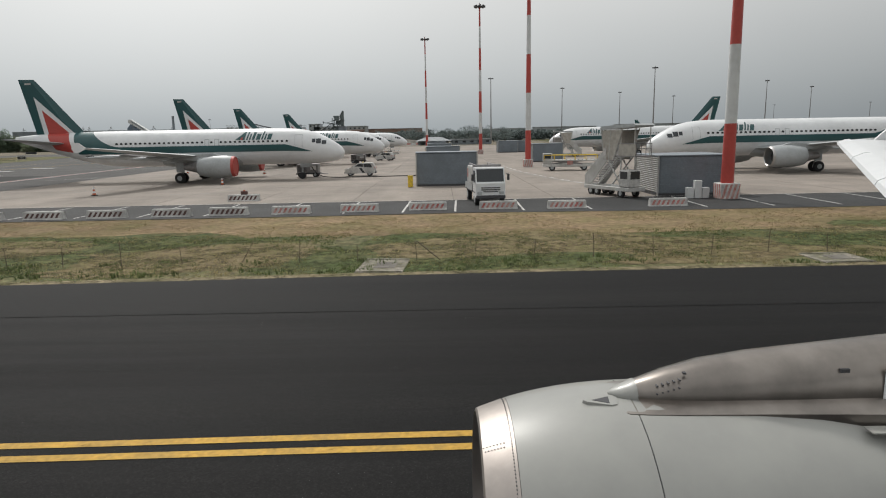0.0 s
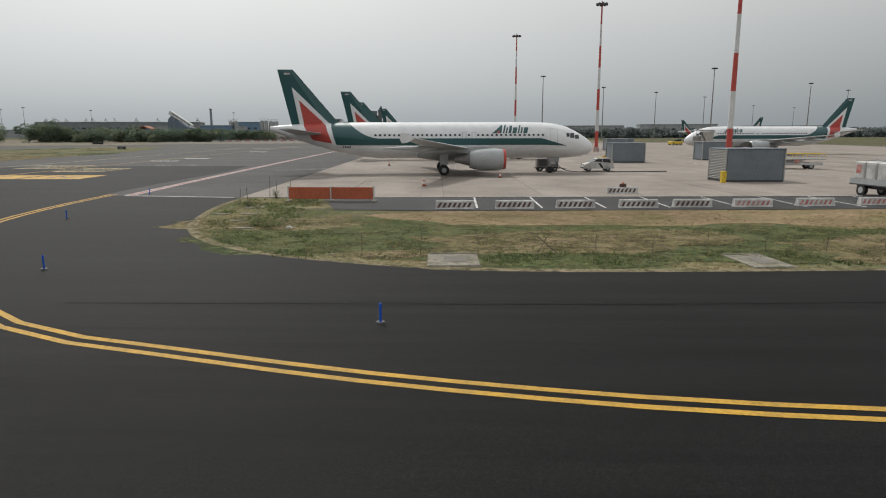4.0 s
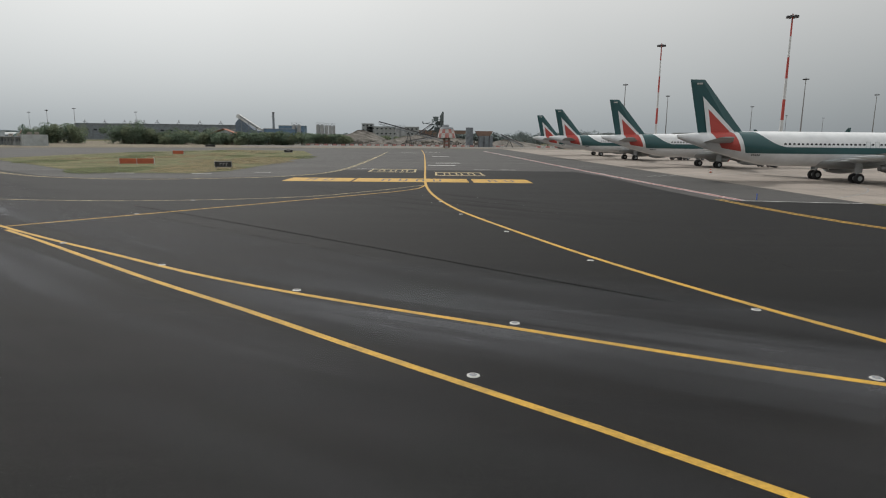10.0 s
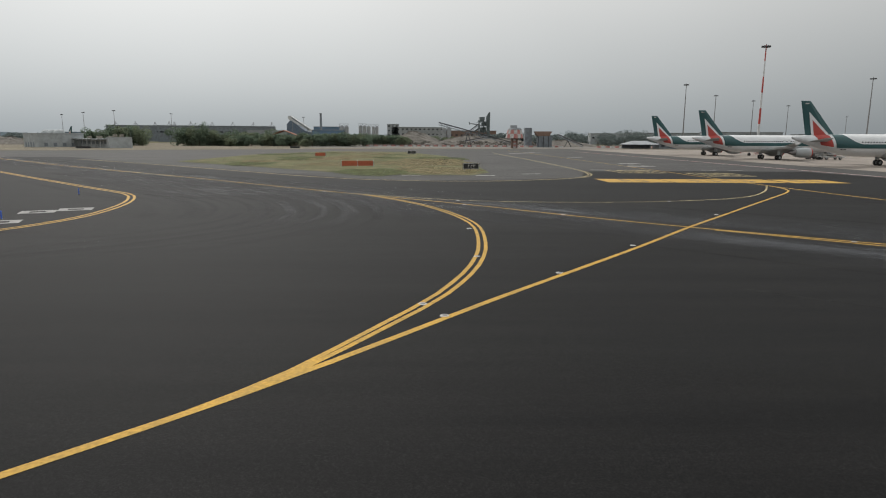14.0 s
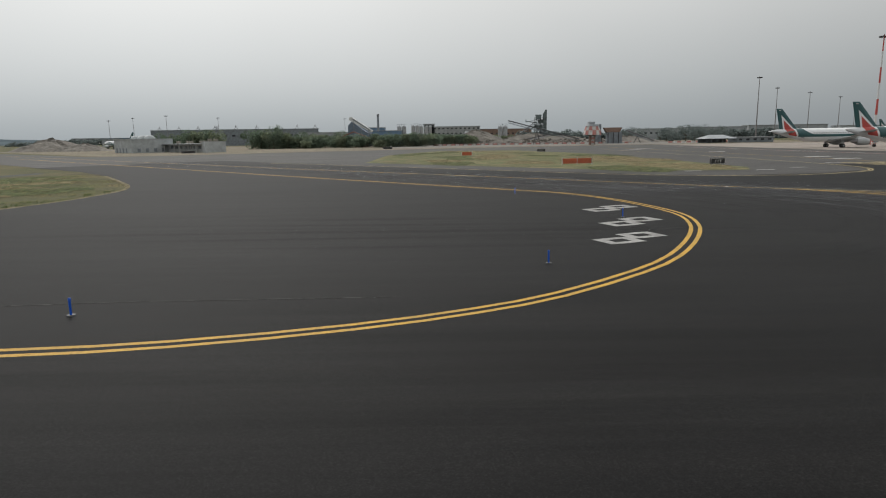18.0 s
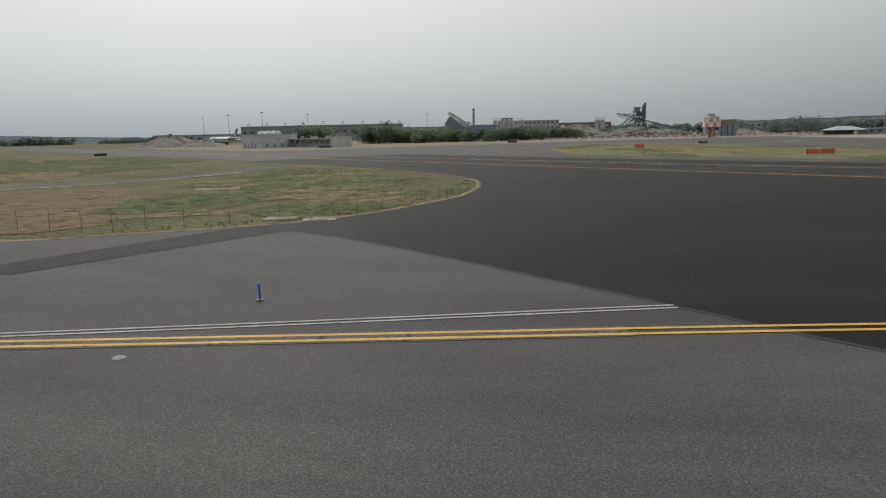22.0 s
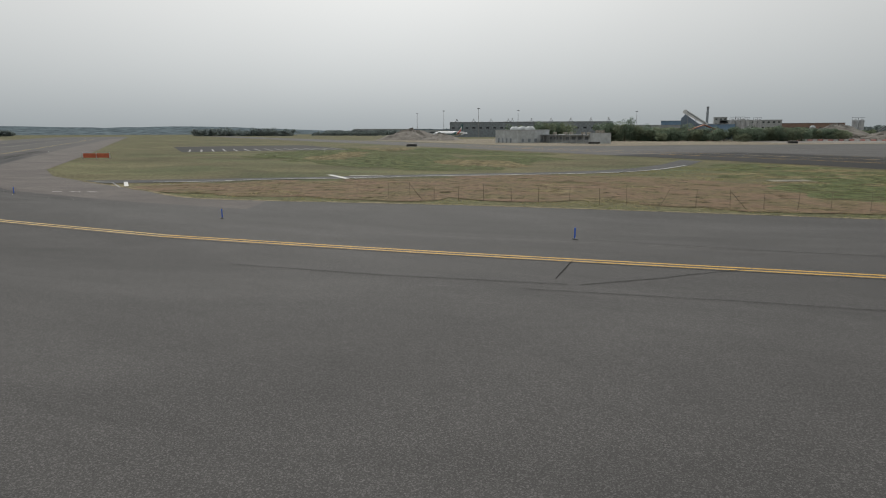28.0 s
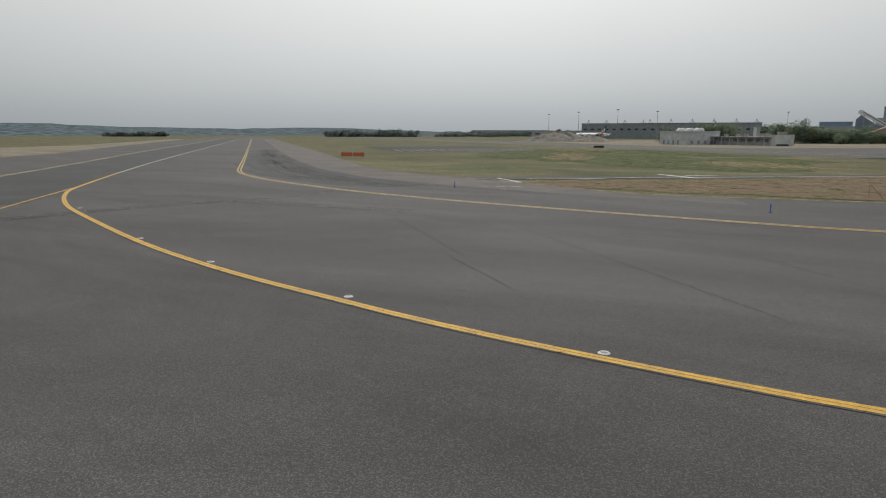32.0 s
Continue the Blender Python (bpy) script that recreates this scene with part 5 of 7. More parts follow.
def shed(x, y, w, d, h, turn=1.7, near=True):
    t = thing("equipment_shed", "grey sheet-metal equipment shed with louvred end walls", "shed", (x, y, 0), turn, "sheds at the stands")
    part("body", made((box, 0, d / 2, h / 2 + 0.05, w - 0.1, d - 0.1, h - 0.1)), "shed_side", t)
    part("base_frame", made((box, 0, 0.0, 0.09, w, 0.1, 0.18), (box, 0, d, 0.09, w, 0.1, 0.18), (box, -w / 2, d / 2, 0.09, 0.1, d, 0.18), (box, w / 2, d / 2, 0.09, 0.1, d, 0.18)), "dark_steel", t)
    part("roof", made((box, 0, d / 2, h + 0.02, w + 0.12, d + 0.12, 0.1, 0.02)), "shed_side", t)
    for px in (-w / 2, w / 2):
        for py in (0, d):
            part("corner_post", made((box, px, py, h / 2, 0.12, 0.12, h)), "shed_slat", t)
    n = 16 if near else 5
    for i in range(n):
        part("front_slat", made((box, 0, -0.0, 0.2 + (i + 0.5) * (h - 0.3) / n, w - 0.3, 0.05, (h - 0.3) / n - 0.014)), "shed_side", t)
    if near:
        for side in (-1, 1):
            for i in range(18):
                part("louvre", made((box, side * (w / 2 - 0.01), d / 2, 0.3 + i * (h - 0.45) / 17, 0.1, d - 0.2, 0.1, 0, Matrix.Rotation(side * 0.5, 3, "Y"))), "shed_slat", t)
    return t


shed(0.5, 58.9, 5.7, 3.4, 3.1)
shed(18.6, 45.8, 5.5, 5.6, 2.9, 0)
for x, y in ((0.3, 98), (-0.3, 136.2), (-1.2, 174.5), (18.0, 106.5), (17.6, 166), (20.5, 169)):
    shed(x, y, 5.2, 3.4, 3.0, 1.7, False)


def orange_board(x, y, n, turn, w=3.0, h=0.82, label="orange-red closure board in white end posts on the grass"):
    t = thing("closure_board", label, "board", (x, y, 0), turn, "closure boards")
    for i in range(n):
        part("board", made((box, (i - (n - 1) / 2) * w, 0, 0.16 + h / 2, w - 0.06, 0.06, h, 0.01)), "orange_red", t)
    for i in range(n + 1):
        part("post", made((box, (i - n / 2) * w, 0, (h + 0.26) / 2, 0.09, 0.14, h + 0.26)), "white_line", t)
    for i in range(n + 1):
        part("foot", made((box, (i - n / 2) * w, 0, 0.04, 0.3, 0.6, 0.08, 0.01)), "curb", t)


orange_board(-37.0, 43.0, 2, -3.5)
orange_board(-125.8, 100.8, 2, 12, 2.6)
orange_board(-141.5, 157, 1, 10, 2.6)
orange_board(-318.5, 74.5, 2, 18, 2.6)


def taxi_sign(x, y, turn, w=2.4, text=True):
    t = thing("taxiway_sign", "black taxiway sign with pale characters in a low frame", "sign", (x, y, 0), turn, "taxiway signs")
    part("cabinet", made((box, 0, 0, 0.72, w, 0.28, 0.86, 0.03)), "black_sign", t)
    part("rim", made((box, 0, -0.145, 1.11, w - 0.08, 0.02, 0.05), (box, 0, -0.145, 0.33, w - 0.08, 0.02, 0.05), (box, -w / 2 + 0.06, -0.145, 0.72, 0.05, 0.02, 0.8), (box, w / 2 - 0.06, -0.145, 0.72, 0.05, 0.02, 0.8)), "white_line", t)
    for sx in (-0.38, 0.38):
        part("leg", made((rod, (sx * w, 0, 0), (sx * w, 0, 0.3), 0.05)), "steel", t)
    if text:
        for k in range(3):
            part("character", made((box, (k - 1) * 0.42, -0.15, 0.72, 0.07, 0.02, 0.42), (box, (k - 1) * 0.42 + 0.16, -0.15, 0.86, 0.22, 0.02, 0.07)), "white_line", t)


taxi_sign(-107.9, 88.6, 12)
taxi_sign(-119, 179, 0)
taxi_sign(-294.5, 174, 35, 3.4, False)
taxi_sign(-243, 235.5, 35, 5, False)
taxi_sign(-170, 262, 20, 4, False)


def edge_light(x, y):
    t = thing("taxiway_edge_light", "slim blue taxiway edge light on a short stem", "light", (x, y, 0), 0, "blue edge lights")
    part("foot", made((rod, (0, 0, 0), (0, 0, 0.05), 0.13, 0.11, 12)), "dark_steel", t)
    part("stem", made((rod, (0, 0, 0.05), (0, 0, 0.46), 0.032, 0.032, 10)), "blue_lamp", t)
    part("cap", made((rod, (0, 0, 0.46), (0, 0, 0.52), 0.045, 0.03, 10)), "blue_lamp", t)


for x, y in ((-15.6, 11.9), (-43.3, 21.0), (-50.2, 34.2), (-51.8, 47.9), (-144.75, 19.4), (-142.5, 48.2), (-138.2, 32.4), (-158.9, 13.3), (-184.9, 12.2), (-219, 11.1), (-238.6, 11.8), (-264, 18.4), (-31, 14.6)):
    edge_light(x, y)


def inset_light(x, y):
    t = thing("inset_light", "round pale metal light set into the asphalt", "light", (x, y, 0), (x * 37) % 360, "inset taxiway lights")
    part("ring", made((rod, (0, 0, 0.006), (0, 0, 0.026), 0.14, 0.11, 18)), "worn_white" if -200 < x < -180 else "white_line", t)
    part("well", made((rod, (0, 0, 0.02), (0, 0, 0.03), 0.085, 0.08, 14)), "plant_dark", t)
    part("lens", made((box, 0, 0, 0.033, 0.05, 0.12, 0.014, 0.004)), "steel", t)


for x, y in ((-75.9, 13.5), (-68.9, 14.9), (-69.1, 9.8), (-65.4, 7.9), (-62.1, 6.7), (-82.2, 16.9), (-77.2, 9.9), (-71.8, 22), (-74.2, 29.6), (-76.2, 36.9), (-77.4, 44.5), (-114.2, 14.1), (-113.6, 12.9), (-112.1, 21.4), (-109.4, 18.3),
             (-104.9, 24.1), (-111.9, 29.3), (-94.1, 25.2), (-87.9, 20.6), (-123.2, 52), (-111.8, 44.3), (-111.5, 41.3), (-105.6, 35.6), (-95.6, 44.2), (-95.8, 35.7), (-186.3, 7.5), (-233.3, -18.2), (-240.7, -17.9), (-248.5, -16.8), (-256.1, -15.3), (-263.2, -13.2), (-277.3, -7.6)):
    inset_light(x, y)

for x, y, w, d, turn in ((-29.0, 22.4, 1.9, 2.5, 0), (-17.8, 22, 1.5, 2.6, 3), (-2.2, 22.4, 1.7, 2.4, -4), (14.35, 22.3, 1.8, 1.7, 2), (-190.5, 30.3, 1.8, 1.5, 5), (-188.05, 29.9, 1.9, 1.8, 10), (-204, 52, 4, 2.2, 20)):
    t = thing("concrete_cover", "weathered concrete cover slab in the grass", "slab", (x, y, 0), turn, "cover slabs")
    part("slab", made((box, 0, 0, 0.0, w, d, 0.07, 0.012)), "old_slab", t)
    part("lid", made((box, 0.1, 0, 0.04, w * 0.45, d * 0.4, 0.012)), "gravel", t)
    for k in (-0.46, 0.46):
        part("rim", made((box, 0, d * k, 0.045, w * 0.96, 0.1, 0.03)), "old_slab", t)


def cone(x, y):
    t = thing("traffic_cone", "orange and white traffic cone on the apron", "cone", (x, y, 0.01), 0, "traffic cones")
    part("foot", made((box, 0, 0, 0.03, 0.42, 0.42, 0.06, 0.01)), "rubber", t)
    for i in range(4):
        part("band", made((rod, (0, 0, 0.06 + i * 0.17), (0, 0, 0.06 + (i + 1) * 0.17), 0.16 - i * 0.032, 0.16 - (i + 1) * 0.032, 12)), ("orange_red", "white_paint")[i % 2], t)


for x, y in ((-30.8, 55.3), (-23, 65.6), (-36.6, 90.6), (-24, 85), (-36, 46.5)):
    cone(x, y)


def wheels(t, xs, half, r, width=0.22):
    for x in xs:
        for side in (-1, 1):
            w = part("wheel", made((rod, (x, side * half - width / 2, r), (x, side * half + width / 2, r), r, r, 18)), "rubber", t)
            part("rim", made((rod, (x, side * (half + 0.0) - width / 2 - 0.01, r), (x, side * half + width / 2 + 0.01, r), r * 0.55, r * 0.55, 12)), "grey_paint", w)


def car(x, y, turn, label):
    t = thing("airport_car", label, "car", (x, y, 0.02), turn)
    bm = bmesh.new()
    side = [(-1.78, 0.32), (-1.82, 0.8), (-1.76, 1.05), (-1.55, 1.5), (-1.3, 1.58), (0.1, 1.57), (0.35, 1.5), (1.1, 1.02), (1.6, 0.88), (1.8, 0.66), (1.84, 0.32)]
    loft(bm, [[(a, yy * (0.92 if b > 1.1 else 1), b) for a, b in side] for yy in (-0.82, -0.78, 0.78, 0.82)])
    part("body", bm, "white_line", t)
    for s in (-1, 1):
        part("side_window", made((prism, [(-1.5, 1.02), (-1.3, 1.46), (-0.45, 1.48), (-0.45, 0.98)], 0.03, "xz", s * 0.785)), "window", t)
        part("side_window", made((prism, [(-0.38, 0.98), (-0.38, 1.48), (0.22, 1.46), (0.85, 1.0)], 0.03, "xz", s * 0.785)), "window", t)
        part("side_stripe", made((prism, [(-0.6, 0.4), (-0.2, 1.0), (0.1, 1.0), (-0.3, 0.4)], 0.012, "xz", s * 0.828)), "window", t)
        part("headlight", made((box, 1.82, s * 0.6, 0.78, 0.06, 0.3, 0.16, 0.02)), "window", t)
        part("tail_light", made((box, -1.8, s * 0.7, 0.95, 0.06, 0.14, 0.3, 0.02)), "red_paint", t)
    part("windscreen", made((box, 0.74, 0, 1.27, 0.03, 1.3, 0.78, 0, Matrix.Rotation(radians(-57), 3, "Y"))), "window", t)
    part("bumper", made((box, 1.86, 0, 0.42, 0.1, 1.5, 0.2, 0.04), (box, -1.84, 0, 0.42, 0.1, 1.5, 0.2, 0.04)), "dark_steel", t)
    part("beacon", made((box, -0.3, 0, 1.66, 0.16, 0.5, 0.1, 0.02)), "sign_yellow", t)
    wheels(t, (-1.15, 1.2), 0.72, 0.3, 0.18)


car(-9.9, 77.0, 180, "small white airport car with dark windows and diagonal stripe")
car(-11.2, 125.5, 160, "white airport van with orange beacon beside a jet")


def lorry(x, y, turn):
    t = thing("service_lorry", "small white service lorry with grey box body on the road", "truck", (x, y, 0), turn)
    part("chassis", made((box, -1.3, 0, 0.62, 5.4, 0.8, 0.22)), "dark_steel", t)
    cab = part("cab", made((loft, [[(a, s, b) for a, b in ((0.15, 0.55), (0.15, 2.35), (0.35, 2.45), (1.2, 2.42), (1.5, 1.6), (1.62, 1.45), (1.65, 0.55))] for s in (-1.0, -0.97, 0.97, 1.0)])), "white_paint", t, smooth=True)
    part("windscreen", made((box, 1.375, 0, 1.95, 0.04, 1.84, 0.86, 0, Matrix.Rotation(radians(-20), 3, "Y"))), "window", cab)
    for s in (-1, 1):
        part("side_window", made((prism, [(0.4, 1.5), (0.4, 2.25), (1.15, 2.25), (1.38, 1.5)], 0.02, "xz", s * 1.005)), "window", cab)
        part("mirror", made((box, 1.55, s * 1.22, 1.85, 0.08, 0.16, 0.42, 0.02), (rod, (1.5, s * 1.0, 2.1), (1.55, s * 1.22, 2.0), 0.02)), "dark_steel", cab)
        part("headlight", made((box, 1.66, s * 0.75, 0.85, 0.04, 0.32, 0.18, 0.02)), "grey_paint", cab)
        part("mudguard", made((box, 0.75, s * 0.95, 0.85, 1.0, 0.12, 0.12, 0.03)), "dark_steel", cab)
    part("grille", made((box, 1.655, 0, 1.18, 0.03, 1.3, 0.06), (box, 1.655, 0, 1.05, 0.03, 1.3, 0.06), (box, 1.655, 0, 0.93, 0.03, 1.0, 0.05)), "dark_steel", cab)
    part("bumper", made((box, 1.68, 0, 0.58, 0.14, 2.0, 0.24, 0.04)), "dark_steel", cab)
    for k in range(3):
        part("tank_box", made((box, -3.35 + k * 1.1, 0, 1.75, 1.04, 1.7, 1.35, 0.06)), "dull_white", t)
    part("side_board", made((box, -2.2, 0.98, 1.05, 3.7, 0.05, 0.4), (box, -2.2, -0.98, 1.05, 3.7, 0.05, 0.4), (box, -4.05, 0, 1.05, 0.05, 1.96, 0.4)), "grey_paint", t)
    part("deck", made((box, -2.2, 0, 0.84, 3.75, 2.0, 0.14)), "dark_steel", t)
    part("headboard", made((box, -0.02, 0, 1.75, 0.12, 2.0, 1.7, 0.02)), "steel", t)
    part("warning_panel", made((box, -3.9, 0, 1.8, 0.04, 0.7, 0.7), (box, -3.4, -0.87, 1.9, 0.5, 0.03, 0.6)), "red_stripe", t)
    for k in range(3):
        part("tank_door", made((box, -3.35 + k * 1.1, -0.86, 1.75, 0.8, 0.03, 1.0, 0.01)), "white_line", t)
    part("roof_rail", made((rod, (-3.9, 0.7, 2.55), (-0.4, 0.7, 2.55), 0.03), (rod, (-3.9, -0.7, 2.55), (-0.4, -0.7, 2.55), 0.03), (rod, (-3.9, -0.7, 2.4), (-3.9, -0.7, 2.55), 0.03), (rod, (-3.9, 0.7, 2.4), (-3.9, 0.7, 2.55), 0.03), (rod, (-0.4, 0.7, 2.4), (-0.4, 0.7, 2.55), 0.03)), "steel", t)
    wheels(t, (-2.9, 0.85), 0.85, 0.42, 0.28)
    t.scale = (1.0, 0.98, 1.03)


lorry(3.1, 43.0, -85)


mat("canopy_cloth", (0.40, 0.375, 0.335), 0.85, grain=0.2, scale=3)
def stairs(x, y, turn):
    t = thing("passenger_stairs", "white mobile passenger stairs truck with canopied upper flight", "stairs truck", (x, y, 0), turn)
    part("chassis", made((box, 0, 0, 0.72, 6.4, 1.9, 0.34, 0.04)), "dull_white", t)
    cab = part("cab", made((box, 2.55, -0.3, 1.65, 1.4, 1.3, 1.5, 0.1)), "white_line", t)
    part("cab_window", made((box, 2.55, -0.96, 1.95, 0.95, 0.02, 0.62)), "window", cab)
    part("cab_window", made((box, 3.26, -0.3, 1.95, 0.02, 1.0, 0.66)), "window", cab)
    for side in (-0.85, 0.85):
        part("side_panel", made((prism, [(-3.2, 0.9), (-2.3, 0.9), (0.4, 3.35), (0.4, 4.3), (-0.1, 4.3), (-3.2, 1.75)], 0.06, "xz", side)), "dull_white", t)
        part("tower_panel", made((prism, [(-0.3, 3.2), (1.0, 3.2), (2.2, 5.75), (-0.75, 5.75)], 0.05, "xz", side * 1.06)), "canopy_cloth", t, "pale flared side screen of the upper landing")
        part("tower_rib", made((rod, (-0.3, side * 1.1, 3.2), (-0.75, side * 1.1, 5.85), 0.05), (rod, (1.0, side * 1.1, 3.2), (2.2, side * 1.1, 5.85), 0.05), (rod, (0.35, side * 1.1, 3.2), (0.6, side * 1.1, 5.85), 0.035)), "dull_white", t)
        part("handrail", made((rod, (1.6, side, 4.6), (3.9, side, 4.6), 0.035), (rod, (1.6, side, 4.15), (3.9, side, 4.15), 0.035), *[(rod, (q, side, 3.6), (q, side, 4.6), 0.03) for q in (2.0, 2.6, 3.2, 3.9)]), "steel", t)
        part("strut", made((rod, (-1.2, side, 0.9), (1.6, side, 3.5), 0.07), (rod, (2.2, side, 0.9), (0.2, side, 3.2), 0.07), (rod, (2.0, side, 0.9), (2.0, side, 3.5), 0.06)), "dull_white", t)
        for px in (1.9, 3.7):
            part("canopy_post", made((rod, (px, side, 3.6), (px, side, 6.0), 0.045)), "dull_white", t)
    part("screen_front", made((prism, [(1.7, 3.6), (3.9, 3.6), (3.9, 4.55), (1.7, 4.55)], 0.03, "xz", -0.9)), "canopy_cloth", t)
    part("notice_panel", made((box, -0.2, -0.96, 3.7, 0.36, 0.04, 1.0)), "white_line", t)
    for i in range(16):
        part("step", made((box, -2.9 + i * 0.2, 0, 0.95 + i * 0.165, 0.24, 1.62, 0.05)), "steel", t)
    part("platform", made((box, 2.1, 0, 3.55, 3.6, 1.8, 0.12)), "steel", t)
    part("canopy", made((loft, [[(a, s, b) for a, b in ((-0.9, 5.85), (-0.7, 6.1), (3.7, 6.25), (4.0, 6.1), (3.8, 5.98), (-0.6, 5.8))] for s in (-1.05, 1.05)])), "grey_paint", t)
    wheels(t, (-2.2, -1.3, 2.1), 0.8, 0.38, 0.25)
    t.scale = (0.8, 0.82, 0.84)


stairs(12.9, 46.9, -66)
stairs(26.0, 128.6, 176)


def loader(x, y, turn, yellow):
    t = thing("cargo_loader", "long pale cargo loader with a yellow rail and chequered panel" if yellow else "long pale cargo loader parked by a jet", "loader", (x, y, 0.01), turn)
    part("chassis", made((box, 0, 0, 0.66, 6.6, 1.9, 0.34, 0.05)), "white_line", t)
    part("deck", made((box, 0.2, 0, 1.28, 6.8, 2.0, 0.14, 0.02)), "dull_white", t)
    for side in (-0.95, 0.95):
        part("deck_rail", made((rod, (-3.1, side, 1.95), (3.5, side, 1.95), 0.04), *[(rod, (q, side, 1.3), (q, side, 1.95), 0.035) for q in (-3.1, -1.8, -0.5, 0.8, 2.1, 3.5)]), "sign_yellow" if yellow else "dull_white", t)
        part("scissor_arm", made((rod, (-2.2, side * 0.8, 0.8), (1.8, side * 0.8, 1.25), 0.06), (rod, (-2.2, side * 0.8, 1.25), (1.8, side * 0.8, 0.8), 0.06)), "steel", t)
    cab = part("cab", made((box, -2.7, -0.45, 1.55, 1.2, 0.9, 1.3, 0.08)), "dull_white", t)
    part("cab_window", made((box, -2.7, -0.91, 1.8, 0.9, 0.02, 0.55)), "window", cab)
    part("warning_panel", made((box, 0.1, -1.0, 1.0, 0.7, 0.03, 0.45), (box, 0.1, -1.01, 1.0, 0.2, 0.03, 0.5)), "red_stripe", t)
    part("roller_bed", made(*[(rod, (-1.8 + k * 0.5, -0.8, 1.38), (-1.8 + k * 0.5, 0.8, 1.38), 0.05) for k in range(11)]), "steel", t)
    wheels(t, (-2.1, 1.9), 0.78, 0.38, 0.24)


loader(16.3, 80.5, -8, True)
loader(-13.5, 152, 10, False)


def power_cart(x, y, turn):
    t = thing("ground_power_unit", "pale ground power unit on wheels at the nose gear", "power unit", (x, y, 0.01), turn)
    part("housing", made((box, 0, 0, 1.05, 2.6, 1.4, 1.1, 0.06)), "steel", t)
    part("louvre_panel", made(*[(box, -0.6, -0.71, 0.75 + k * 0.12, 1.0, 0.03, 0.07) for k in range(6)]), "dark_steel", t)
    part("control_panel", made((box, 0.7, -0.71, 1.15, 0.7, 0.03, 0.5)), "white_paint", t)
    part("frame", made((box, 0, 0, 0.42, 2.9, 1.3, 0.14)), "dark_steel", t)
    wheels(t, (-0.9, 0.9), 0.6, 0.3, 0.18)
    part("tow_bar", made((rod, (1.4, 0, 0.4), (2.4, 0, 0.35), 0.05)), "steel", t)


power_cart(-16.2, 76.6, 0)
power_cart(-15.2, 115.5, 0)
power_cart(-17.2, 154, 0)


def hydrant(x, y):
    t = thing("fire_bin", "yellow fire extinguisher bin by the shed", "extinguisher", (x, y, 0.01))
    part("bin", made((box, 0, 0, 0.5, 0.45, 0.45, 1.0, 0.05)), "sign_yellow", t)
    part("lid", made((box, 0, 0, 1.04, 0.5, 0.5, 0.08, 0.02)), "sign_yellow", t)


hydrant(-2.9, 57.9)
hydrant(-3.6, 97.8)
t = thing("cable_box", "grey electrical cabinets on the kerb beside the mast", "cabinet", (18.0, 43.9, 0))
for dx, h in ((-0.55, 0.75), (0, 1.25), (0.55, 0.75)):
    part("cabinet", made((box, dx, 0, h / 2, 0.48, 0.4, h, 0.02)), "mast_white", t)
hose = bpy.data.curves.new("ground_cable", "CURVE")
hose.dimensions, hose.bevel_depth = "3D", 0.05
sp = hose.splines.new("NURBS")
sp.points.add(5)
for p, co in zip(sp.points, ((-15.8, 75.2, 1.9), (-15.3, 75, 0.9), (-14.6, 74.6, 0.08), (-12, 73.6, 0.07), (-8, 74.2, 0.07), (-2, 75, 0.07))):
    p.co = (*co, 1)
sp.use_endpoint_u = True
hose.materials.append(M["rubber"])
tagged(new("ground_cable", hose), "dark power cable lying from the nose to the apron", "cable")


# ---- fences in the grass ----
def fence(points, lean=(), tall=1.15):
    t = thing("wire_fence", "low rusty wire fence with thin posts in the grass", "fence", (0, 0, 0), group="wire fences")
    tops = []
    for i, (x, y) in enumerate(points):
        h = tall + 0.12 * math.sin(i * 2.3)
        lx = 0.5 if i in lean else 0.06 * math.sin(i * 1.7)
        part("post", made((rod, (x, y, -0.02), (x + lx, y, h), 0.017, 0.014, 6)), "rust", t)
        if i % 11 == 3:
            part("brace", made((rod, (x, y, h * 0.85), (x + 0.9, y, 0), 0.02, 0.02, 5)), "rust", t)
        tops.append((Vector((x, y, 0)), Vector((x + lx, y, h))))
    for k in (0.35, 0.65, 0.95):
        for (a0, a1), (b0, b1) in zip(tops, tops[1:]):
            part("wire", made((rod, a0.lerp(a1, k), b0.lerp(b1, k), 0.004, 0.004, 3, False)), "rust", t)


mat("rust", (0.14, 0.115, 0.09), 0.8, metal=0.3, grain=0.3)
fence([(x, 23.4 + 0.15 * math.sin(x * 0.6)) for x in [-41.5 + 2.25 * i for i in range(4, 33)]], (3, 11), 0.82)
fence([(-203.8, 26.6), (-201.9, 26.5), (-200, 26.4), (-198.4, 26.6), (-196.8, 27), (-194.8, 27.3), (-192.7, 28.4), (-190.6, 30.6), (-188.6, 32.4), (-186.9, 33.9), (-185.5, 35.0), (-184.4, 37.2), (-183.3, 39.2), (-182.2, 41.5)], (9, 10))
fence([(-205.9, 26.4), (-207.7, 26.2), (-209.6, 25.9), (-211.5, 25.8), (-213.5, 25.5), (-215.6, 25.9), (-217.7, 25.8), (-219.4, 25.4), (-221.4, 25.5), (-223.5, 25.6), (-225.4, 25.7), (-227.4, 25.6), (-229.1, 25.1), (-230.8, 24.8), (-232.6, 24.7), (-234.3, 24.6)], (5,))


